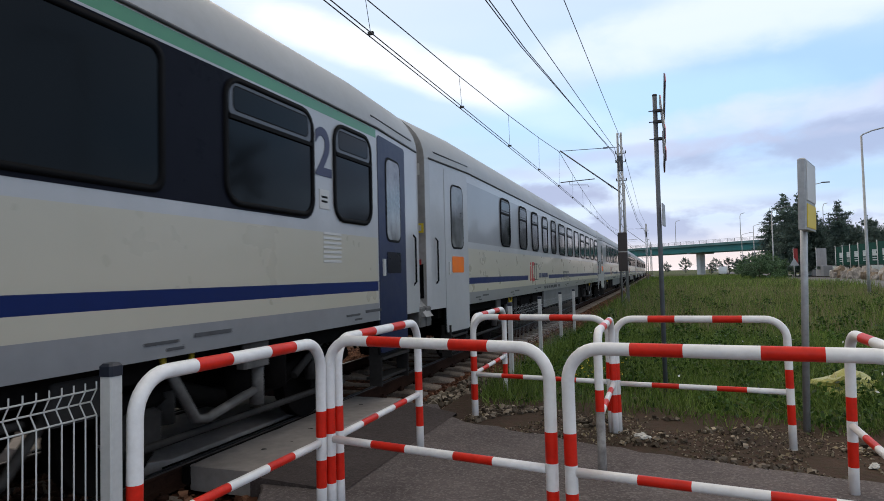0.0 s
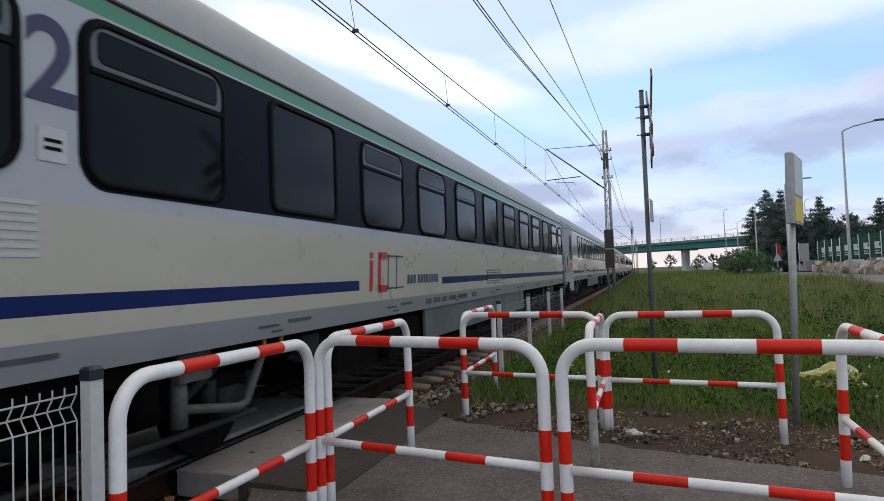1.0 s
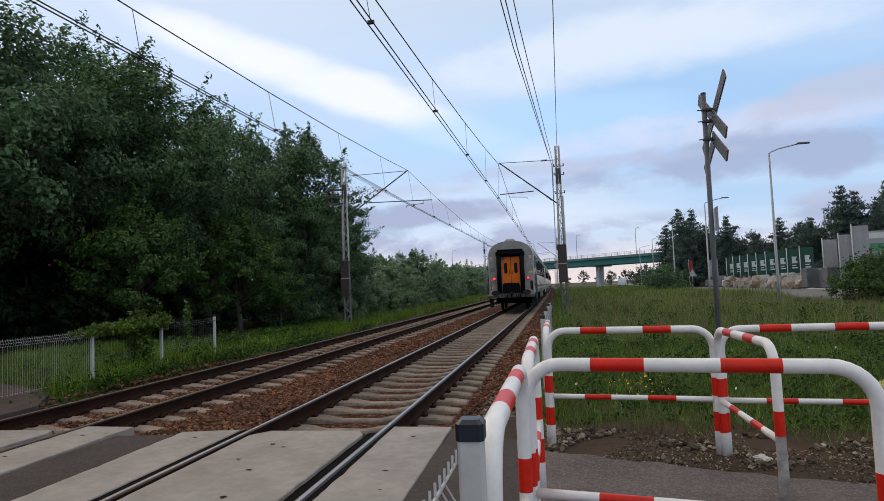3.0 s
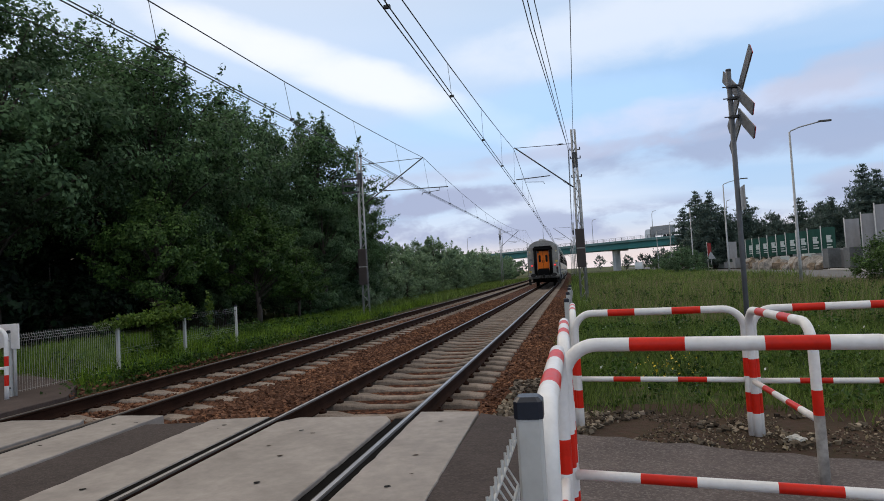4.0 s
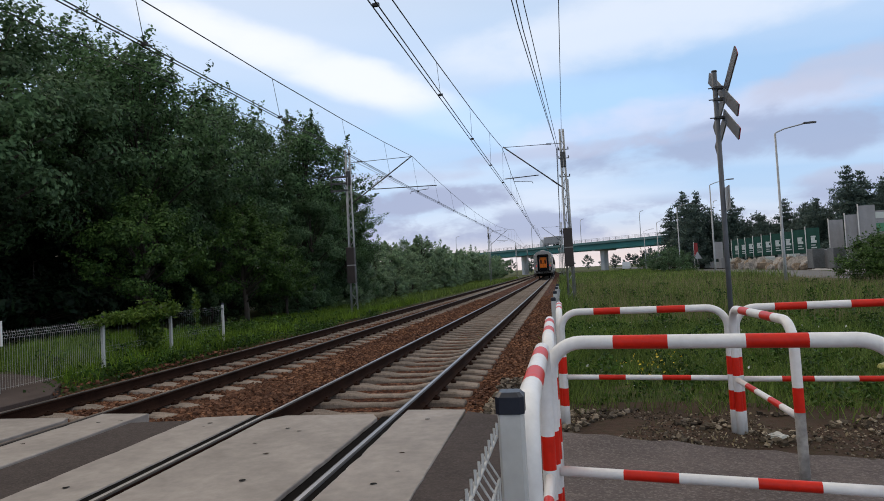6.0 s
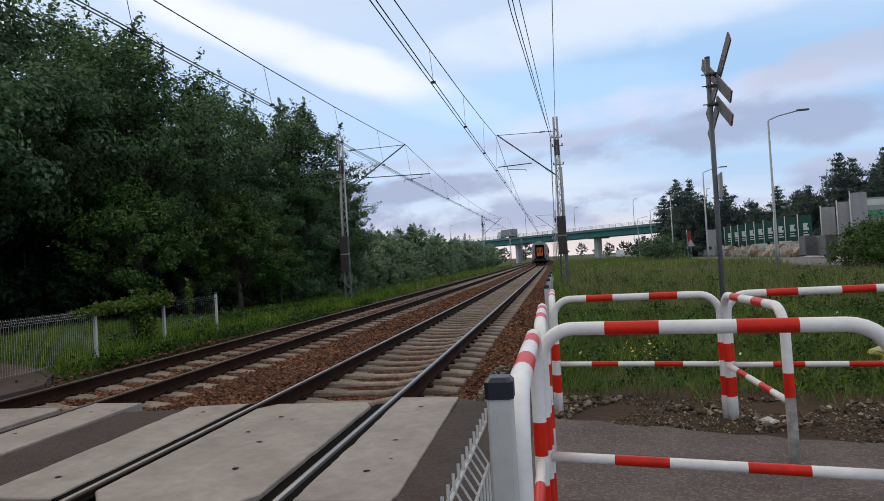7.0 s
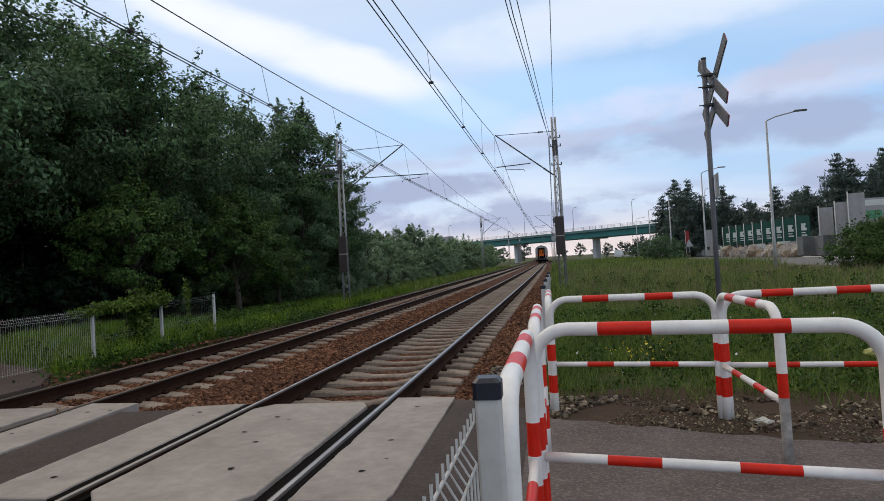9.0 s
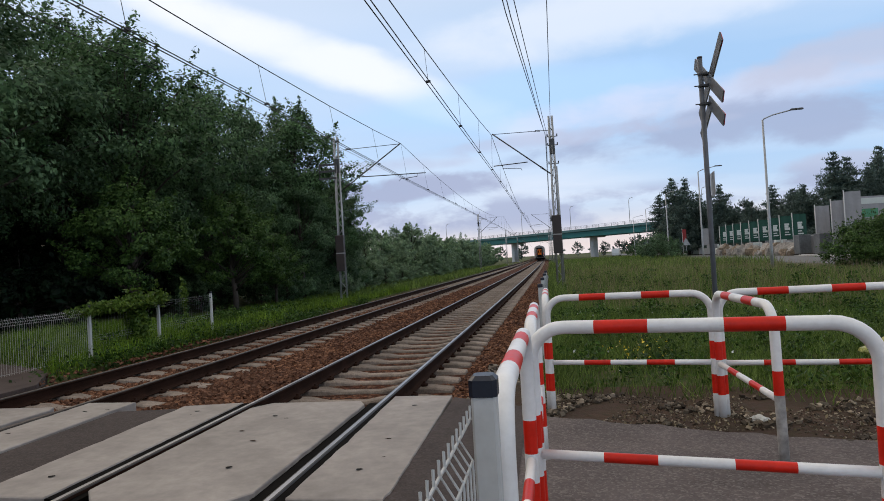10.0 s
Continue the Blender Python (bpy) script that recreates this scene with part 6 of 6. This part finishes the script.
def scatter(gen, n, x0, x1, y0, y1, keep=None, patch=0.0, z=None):
    x, y = gen.uniform(x0, x1, n), gen.uniform(y0, y1, n)
    ok = np.ones(n, bool)
    if keep is not None:
        ok &= np.array([keep(a, b) for a, b in zip(x, y)])
    if patch:
        ok &= np.array([noise.noise(Vector((a * 0.9, b * 0.9, 3.3))) * 0.5 + 0.5 > patch * u for a, b, u in zip(x, y, gen.uniform(0, 1, n))])
    x, y = x[ok], y[ok]
    zz = np.array([ground_height(a, b) - 0.02 for a, b in zip(x, y)]) if z is None else np.full(len(x), z)
    return np.stack([x, y, zz], 1)


def right_field(x, y):
    edge = -0.32 - 0.18 * (x - 2.1)
    return y > edge + 0.68 + 0.6 * noise.noise(Vector((x * 1.7, 0.0, 9.0))) and x > 2.35 + 0.25 * noise.noise(Vector((0.0, y * 0.8, 5.0))) + bend(y)


gg = np.random.default_rng(5)
blades("grass_near", scatter(gg, 130000, 2.3, 12.0, -1.8, 13.0, right_field, 1.15), 0.26, 0.0055, BLADE, "fresh green grass beside the path", gg)
blades("grass_weeds", scatter(gg, 30000, 2.3, 12.0, -1.6, 13.0, right_field, 1.5), 0.15, 0.014, BLADE, "broad-leaved weeds among the grass", gg, 0.8)
blades("grass_mid", scatter(gg, 60000, 2.3, 16.0, 13.0, 36.0, right_field, 1.0), 0.42, 0.011, BLADE, "tall green meadow grass", gg)
blades("grass_far", scatter(gg, 34000, 2.2, 17.0, 36.0, 110.0, right_field), 0.6, 0.03, BLADE, "tall far meadow grass", gg)
blades("seed_grass", scatter(gg, 52000, 3.0, 17.0, 9.0, 62.0, right_field, 1.4), 0.62, 0.006, DRYBLADE, "dry brownish seed heads over the meadow", gg, 0.2)
blades("grass_left", scatter(gg, 90000, -13.0, -5.75, 2.2, 30.0, lambda x, y: y > 2.5 + 0.62 * min(3.6, -5.4 - x) and x < -5.8 + bend(y), 0.9), 0.34, 0.010, LUSHBLADE, "tall green grass beside the second track", gg)
blades("grass_left_far", scatter(gg, 30000, -14.0, -5.7, 30.0, 120.0, lambda x, y: x < -5.8 + bend(y)), 0.5, 0.025, BLADE, "green grass along the embankment", gg)
blades("grass_fence", scatter(gg, 3500, 2.2, 2.7, -3.0, 9.0, lambda x, y: y > 0.6), 0.3, 0.008, BLADE, "grass along the fence foot", gg)
fl = scatter(gg, 45, 2.8, 8.0, -0.6, 8.0, right_field)
fl[:, 2] += gg.uniform(0.15, 0.35, len(fl))
tagged(part("meadow_flowers", rows_mesh("meadow_flowers", leaf_quads(fl, 0.022, gg), PETAL), None), "tiny white flowers in the grass", "flowers", kind="stuff")


def weed_clumps(n, x0, x1, y0, y1, keep, size, tall, seed):
    gen = np.random.default_rng(seed)
    at = scatter(gen, n, x0, x1, y0, y1, keep)
    pts = []
    for c in at:
        h = tall * gen.uniform(0.4, 1.2)
        m = int(70 * h / tall)
        q = gen.normal(0, 0.42, size=(m, 3)) * np.array([0.22, 0.22, 0.0])
        q[:, 2] = gen.uniform(0.05, 1.0, m) * h
        pts.append(c + q)
    return np.concatenate(pts), size, gen


for n, box, size, tall, seed in ((330, (2.5, 10.0, -1.2, 9.0), 0.032, 0.30, 51), (150, (3.0, 15.0, 8.0, 26.0), 0.045, 0.5, 52), (130, (-12.5, -5.9, 3.0, 26.0), 0.05, 0.5, 53)):
    pts, size, gen = weed_clumps(n, *box, right_field if seed < 53 else (lambda x, y: y > 2.5 + 0.62 * min(3.6, -5.4 - x)), size, tall, seed)
    tagged(part("weed_clumps", rows_mesh("weed_clumps", leaf_quads(pts, size, gen), BUSHLEAF), None), "leafy weeds standing among the grass", "weeds", kind="stuff")
yf = scatter(gg, 70, 3.2, 4.0, 1.2, 2.4, right_field)
yf[:, 2] += gg.uniform(0.2, 0.42, len(yf))
tagged(part("yellow_flowers", rows_mesh("yellow_flowers", leaf_quads(yf, 0.02, gg), YELLOW), None), "tiny yellow flowers in the grass", "flowers", kind="stuff")


def leaf_heap(name, label, boxes, n, size, leaf, seed):
    """Climbing or low plants as leaves through boxes (centre, half size)."""
    gen = np.random.default_rng(seed)
    pts = []
    total = sum(b[3] * b[4] * b[5] for b in boxes)
    for x, y, z, hx, hy, hz in boxes:
        m = int(n * hx * hy * hz / total)
        p = gen.normal(0, 0.5, size=(m, 3)).clip(-1.3, 1.3) * np.array([hx, hy, hz]) + np.array([x, y, z])
        pts.append(p)
    ob = tagged(part(name, rows_mesh(name, leaf_quads(np.concatenate(pts), size, gen), leaf), None), label, "plants")
    return ob


leaf_heap("climbing_plant", "green climbing plant spilling over the mesh fence", [(-6.58, 4.5, 0.86, 0.16, 0.5, 0.07), (-6.58, 5.2, 0.90, 0.24, 0.7, 0.10), (-6.62, 6.1, 0.94, 0.26, 0.6, 0.12), (-6.62, 6.0, 0.45, 0.18, 0.26, 0.6), (-6.62, 6.75, 0.98, 0.2, 0.2, 0.16), (-6.62, 6.8, 1.25, 0.03, 0.04, 0.2), (-6.75, 8.1, 0.9, 0.05, 0.10, 0.4)], 9000, 0.05, CLIMBLEAF, 41)
leaf_heap("verge_weeds", "low leafy weeds at the ballast edge", [(-5.95, 5.0, -0.05, 0.35, 2.2, 0.16), (-5.95, 9.0, -0.05, 0.3, 2.0, 0.14), (-5.0, 17.5, -0.05, 0.35, 0.7, 0.2), (-5.3, 12.5, -0.05, 0.4, 1.8, 0.15), (-7.1, 10.8, 0.1, 0.4, 0.6, 0.3)], 5200, 0.045, BUSHLEAF, 42)


# ---- loose stones ----
def stone_material(name, dark, light):
    m = leaf_material(name, dark, light, 0.0, bias=0.3)
    m.node_tree.nodes["Principled BSDF"].inputs["Roughness"].default_value = 0.9
    return m


def stones(name, spots, size, mat, label, gen, flat=0.75):
    """Angular stones: jittered blocks, turned at random."""
    n = len(spots)
    corner = np.array([(x, y, z) for z in (-1, 1) for x, y in ((-1, -1), (1, -1), (1, 1), (-1, 1))], float)
    v = corner[None] * gen.uniform(0.45, 1.0, (n, 8, 3)) * (size * gen.uniform(0.55, 1.35, n))[:, None, None]
    ax = gen.normal(size=(n, 3))
    ax /= np.linalg.norm(ax, axis=1)[:, None]
    an = gen.uniform(0, math.pi, n)
    c, s = np.cos(an)[:, None, None], np.sin(an)[:, None, None]
    k = np.broadcast_to(ax[:, None, :], v.shape)
    v = v * c + np.cross(k, v) * s + k * (k * v).sum(2)[:, :, None] * (1 - c)
    v[:, :, 2] *= flat
    v += np.asarray(spots)[:, None, :]
    faces = np.array([(3, 2, 1, 0), (4, 5, 6, 7), (0, 1, 5, 4), (1, 2, 6, 5), (2, 3, 7, 6), (3, 0, 4, 7)])
    me = bpy.data.meshes.new(name)
    me.vertices.add(8 * n)
    me.vertices.foreach_set("co", v.astype(np.float32).ravel())
    idx = (faces[None] + 8 * np.arange(n)[:, None, None]).astype(np.int32).ravel()
    me.loops.add(len(idx))
    me.loops.foreach_set("vertex_index", idx)
    me.polygons.add(6 * n)
    me.polygons.foreach_set("loop_start", np.arange(0, 24 * n, 4, dtype=np.int32))
    me.polygons.foreach_set("use_smooth", np.zeros(6 * n, dtype=bool))
    me.materials.append(mat)
    me.update(calc_edges=True)
    return tagged(part(name, me, None), label, "stones", kind="stuff")


BROWNSTONE = stone_material("brown_ballast_stones", (0.068, 0.027, 0.016), (0.30, 0.145, 0.09))
GREYSTONE = stone_material("grey_rubble", (0.025, 0.017, 0.012), (0.40, 0.33, 0.27))
gs = np.random.default_rng(9)


def ballast_spot(x, y):
    if -2.95 < y < 0.0:
        return False
    return -5.7 < x < 2.1


def settle(p):
    """Stones lie lower between the sleepers than beside the tracks."""
    for cx in (T1, T2):
        p[np.abs(p[:, 0] - cx) < 1.3, 2] = -0.265 if cx == T1 else -0.225
    return p


stones("ballast_stones", settle(scatter(gs, 27000, -5.7, 2.1, -0.05, 9.0, ballast_spot, z=-0.225)), 0.025, BROWNSTONE, "loose brown ballast stones", gs)
stones("ballast_stones_far", settle(scatter(gs, 20000, -5.7, 2.1, 9.0, 32.0, ballast_spot, z=-0.225)), 0.035, BROWNSTONE, "loose brown ballast stones further along", gs)
stones("ballast_stones_near", scatter(gs, 3500, -5.7, 2.35, -5.5, -2.95, lambda x, y: x < 1.6 or y < -3.1 - 1.4 * (x - 1.6), z=-0.19), 0.034, BROWNSTONE, "loose ballast stones beside the crossing", gs)
stones("ballast_verge", scatter(gs, 2200, -6.9, -5.5, -0.5, 8.0, lambda x, y: True, 1.3, z=-0.14), 0.03, BROWNSTONE, "brown stones on the verge", gs)


def rubble_spot(x, y):
    e = -0.57 - 0.365 * (x - 2.1) if x < 4.64 else -1.5 - 0.25 * (x - 4.64)
    return e - 0.04 < y < 0.42 - 0.18 * (x - 2.1) and noise.noise(Vector((x * 1.3, y * 1.3, 7.7))) > -0.4


def heap_spot(x, y):
    return rubble_spot(x, y) and noise.noise(Vector((x * 1.9, y * 2.3, 2.2))) > 0.12


stones("rubble", scatter(gs, 4200, 2.5, 8.5, -2.4, 0.9, heap_spot, z=-0.072), 0.024, GREYSTONE, "scattered pale rubble at the path edge", gs)
stones("gravel", scatter(gs, 14000, 2.4, 8.5, -2.5, 0.9, rubble_spot, z=-0.083), 0.0075, GREYSTONE, "fine gravel on the bare soil", gs)
stones("rubble_verge", scatter(gs, 500, 1.6, 2.6, 0.0, 2.6, lambda x, y: True, z=-0.12), 0.034, GREYSTONE, "grey stones beside the track", gs)
lit = scatter(gs, 1100, 2.4, 8.5, -2.4, 0.9, rubble_spot, z=-0.07)
tagged(part("leaf_litter", rows_mesh("leaf_litter", leaf_quads(lit, 0.022, gs), DRYBLADE), None), "dry fallen leaves at the path edge", "leaves", kind="stuff")
for k in range(300):
    sx, sy = -2.25 + 0.7 * gs.uniform(-1, 1), gs.uniform(0.05, 3.2)
    if k < 4:
        one = Shape()
        w = gs.uniform(0.55, 1.0, (8, 3)) * 0.036
        one.add([(a[0] * b[0], a[1] * b[1], a[2] * b[2] * 0.8) for a, b in zip([(x, y, z) for z in (-1, 1) for x, y in ((-1, -1), (1, -1), (1, 1), (-1, 1))], w)], [(3, 2, 1, 0), (4, 5, 6, 7), (0, 1, 5, 4), (1, 2, 6, 5), (2, 3, 7, 6), (3, 0, 4, 7)])
        STONES = [one.mesh("stone", [STONE])] if k == 0 else STONES + [one.mesh("stone", [STONE])]
    part("stone", STONES[k % len(STONES)], None, ballast_bed, at=pose(sx, sy, -0.215, gs.uniform(-30, 30), gs.uniform(-30, 30), gs.uniform(0, 360)))
verge = slab("verge", ragged(2.0, 0.95, 14.0, -1.4, 0.2, 30) + ragged(14.0, -3.3, 7.0, -2.3, 0.1, 12) + ragged(6.9, -2.28, 4.64, -1.68, 0.05, 8) + ragged(4.5, -1.62, 2.0, -0.66, 0.05, 8), -0.3, -0.088, SOIL, bevel=0.01)
tagged(verge, "bare trodden soil along the path edge", "soil", kind="structure")


# ---- litter ----
def lump(name, label, at, size, mat, seed, category, rz=0.0, bumps=0.3):
    bm = bmesh.new()
    bmesh.ops.create_icosphere(bm, subdivisions=3, radius=1.0)
    for v in bm.verts:
        d = noise.noise(v.co * 1.7 + Vector((seed, 0, 0))) * bumps + noise.noise(v.co * 4.1 + Vector((0, seed, 0))) * bumps * 0.4
        v.co *= 1 + d
        v.co = Vector((v.co.x * size[0], v.co.y * size[1], max(-0.55, v.co.z) * size[2]))
    me = bpy.data.meshes.new(name)
    bm.to_mesh(me)
    bm.free()
    me.materials.append(mat)
    return tagged(part(name, me, None, at=pose(*at, 0, 0, rz)), label, category)


lump("plastic_bag", "crumpled dirty yellow plastic bag lying in the grass", (6.55, 1.75, 0.02), (0.42, 0.2, 0.17), BAG, 3.0, "bag", 35, 0.55)
lump("paper_scrap", "crumpled pale scrap of paper on the path edge", (4.27, -0.86, -0.07), (0.075, 0.05, 0.03), PAPER, 8.0, "litter", 10, 0.6)
lump("paper_scrap", "small crumpled pale paper scrap", (6.0, -1.35, -0.07), (0.05, 0.03, 0.02), PAPER, 12.0, "litter", 50, 0.6)


def notice_board():
    m = thing("notice_board", "torn white board hung behind the far barrier", "board", at=pose(-7.35, 2.06, -0.12, 0, 0, 176))
    low = [(-1.0 + 2.0 * k / 16, 0.80 + 0.07 * noise.noise(Vector((k * 0.9, 3.1, 0.4))) - 0.05 * (k % 3 == 1)) for k in range(17)]
    part("board", Shape().prism(low + [(1.0, 1.18), (-1.0, 1.2)], "y", -0.01, 0.01), [WHITE], m)
    for x in (-0.86, 0.86):
        part("leg", Shape().tube([(x, -0.035, 0), (x, -0.035, 1.2)], 0.025, 0, 8), [FENCE_WHITE], m)


notice_board()


# ---- stone yard ----
def banner(x, y, z0, z1, w, cloth, bars, tag, group):
    b = thing("banner", tag, "banner", group, at=pose(x, y, -0.1, 0, 0, random.uniform(-4, 4)))
    part("pole", Shape().tube([(-w / 2, 0, 0), (-w / 2, 0, z1 + 0.15)], 0.04, 0, 6), [FENCE_WHITE], b)
    s = Shape()
    n = 8
    vs = [(-w / 2 + w * i / n, 0.05 * math.sin(i * 1.3 + x), z) for z in (z0, z1) for i in range(n + 1)]
    s.add(vs, [(i, i + 1, n + 2 + i, n + 1 + i) for i in range(n)], 0, True)
    s.add([(p[0], p[1] + 0.012, p[2]) for p in vs], [(n + 1 + i, n + 2 + i, i + 1, i) for i in range(n)], 0, True)
    part("cloth", s, [cloth], b)
    if bars:
        t = Shape()
        for k, (tall, ww) in enumerate(((0.13, 0.52), (0.10, 0.40), (0.26, 0.52), (0.26, 0.38), (0.16, 0.46))):
            t.box((0.06 - (0.52 - ww) / 2, -0.075, z0 + 0.42 + 0.27 * k + tall / 2), (ww, 0.012, tall), 0)
        part("print", t, [PALEPRINT], b, "pale unreadable print")
    return b


for k in range(9):
    y = 61.5 + k * 3.7
    banner(27.0 + 0.05 * k, y, 1.7, 4.15, 1.3, BANNER, True, "dark green upright banner with pale vertical print", "green banners in the yard")
for x, y, z0, z1, w in ((26.7, 55.2, 1.4, 4.5, 1.2), (26.7, 51.8, 1.4, 4.7, 1.2), (26.5, 48.8, 1.8, 5.2, 1.2), (26.3, 97.0, 1.6, 4.2, 1.3)):
    banner(x, y, z0, z1, w, GREYBANNER, False, "plain grey upright banner", "grey banners in the yard")
banner(23.2, 98.0, 1.8, 4.3, 0.6, REDCLOTH, False, "dark red flag on a white pole", "flags at the yard")
bb = thing("billboard", "large advertising hoarding with pale and green fields", "billboard", at=pose(29.3, 52.0, -0.1, 0, 0, 8))
part("panel", Shape().box((0, 0, 3.7), (4.6, 0.1, 2.4), 0, bevel=0.01).box((0.0, -0.06, 4.5), (4.4, 0.02, 0.5), 1).box((-0.6, -0.06, 3.5), (2.2, 0.02, 0.7), 2).box((1.1, -0.065, 3.0), (1.6, 0.02, 0.5), 3), [GREYBANNER, PALEPRINT, GREEN, SANDSTONE], bb)
for x in (-1.9, 1.9):
    part("leg", Shape().box((x, 0.12, 2.3), (0.14, 0.14, 4.6)), [STEEL], bb)


def rock_mesh(seed, mat):
    bm = bmesh.new()
    bmesh.ops.create_icosphere(bm, subdivisions=2, radius=1.0)
    for v in bm.verts:
        c = v.co.copy()
        v.co *= 1 + 0.45 * noise.noise(c * 1.3 + Vector((seed, 0, 0))) + 0.18 * noise.noise(c * 3.7 + Vector((0, seed, 0)))
        v.co = Vector([round(a * 3.2) / 3.2 * 0.45 + a * 0.55 for a in v.co])
    me = bpy.data.meshes.new("rock")
    bm.to_mesh(me)
    bm.free()
    me.materials.append(mat)
    return me


ROCKS = [rock_mesh(1.0, SANDSTONE), rock_mesh(5.5, PALEROCK), rock_mesh(9.2, SANDSTONE), rock_mesh(14.1, PALEROCK)]
rock_rng = random.Random(4)
for k in range(60):
    y = 61.0 + 27.0 * k / 59 + rock_rng.uniform(-0.6, 0.6)
    r = rock_rng.uniform(0.35, 0.8) * (1.35 if k % 7 == 3 else 1.0)
    ob = part("rock", ROCKS[k % 4], None, None, at=pose(26.0 + rock_rng.uniform(-0.7, 0.6), y, 0.45 * r, 0, 0, rock_rng.uniform(0, 360)) @ Matrix.Diagonal((r, r * 0.9, r * rock_rng.uniform(0.9, 1.35), 1)))
    tagged(ob, "large rough sandstone boulder in the yard", "rock", "boulders in the stone yard")


def pallet_stack(x, y, h, mat, label, rz):
    p = thing("stone_pallet", label, "stone pallet", "pallets in the stone yard", at=pose(x, y, 0.0, 0, 0, rz))
    s = Shape()
    for k in range(3):
        s.box((0, -0.5 + 0.5 * k, 0.06), (1.2, 0.1, 0.12))
    part("pallet", s, [BARK], p)
    part("load", Shape().box((0, 0, 0.12 + h / 2), (1.15, 1.0, h), 0, bevel=0.03), [mat], p)


for k in range(20):
    y = 50.5 + k * 2.2 if k < 5 else 84.0 + (k - 5) * 1.7
    pallet_stack(26.4 + rock_rng.uniform(-0.6, 1.2), y, rock_rng.uniform(1.5, 2.0) if k < 5 else rock_rng.uniform(0.7, 1.5), (SKIRT, DARKSTEEL)[k % 2] if k < 5 else (CONCRETE, PALEPRINT, MIDGREY, PALEPRINT)[k % 4], "grey wrapped stack of paving stone on a pallet", rock_rng.uniform(-10, 10))
for k in range(12):
    ob = pallet_stack(28.6 + rock_rng.uniform(-0.4, 0.6), 56 + k * 2.4, rock_rng.uniform(1.2, 2.0), (CONCRETE, PALEPRINT, MIDGREY)[k % 3], "pale wrapped stack of stone on a pallet", rock_rng.uniform(-10, 10))


def van(x, y, rz, mat):
    v = thing("parked_van", "white parked van beside the far road", "van", "parked vehicles", at=pose(x, y, -0.05, 0, 0, rz))
    part("body", Shape().prism([(-2.4, 0.35), (2.4, 0.35), (2.45, 1.0), (1.6, 1.25), (1.1, 2.05), (-2.3, 2.1), (-2.45, 1.0)], "y", -0.95, 0.95), [mat], v)
    for sy in (-1, 1):
        part("window", Shape().prism([(1.45, 1.25), (1.05, 1.9), (0.3, 1.9), (0.3, 1.25)], "y", sy * 0.955 - 0.01, sy * 0.955 + 0.01), [GLASS], v)
        for wx in (-1.5, 1.5):
            part("wheel", Shape().tube([(wx, sy * 0.75, 0.34), (wx, sy * 0.97, 0.34)], 0.34, 0, 14), [BLACK], v)


van(19.0, 165.0, 80, CARWHITE)
van(24.5, 120.0, 85, CARWHITE)
van(25.8, 131.0, 85, MIDGREY)


def warning_triangle():
    m = thing("warning_sign", "triangular warning sign seen from its grey back", "road sign", at=pose(19.8, 80.0, -0.1))
    part("pole", Shape().tube([(0, 0, 0), (0, 0, 2.6)], 0.035, 0, 8), [STEEL], m)
    part("plate", Shape().prism([(-0.55, 1.75), (0.55, 1.75), (0.0, 2.7)], "y", -0.06, -0.04), [STEEL], m)


warning_triangle()


motions()
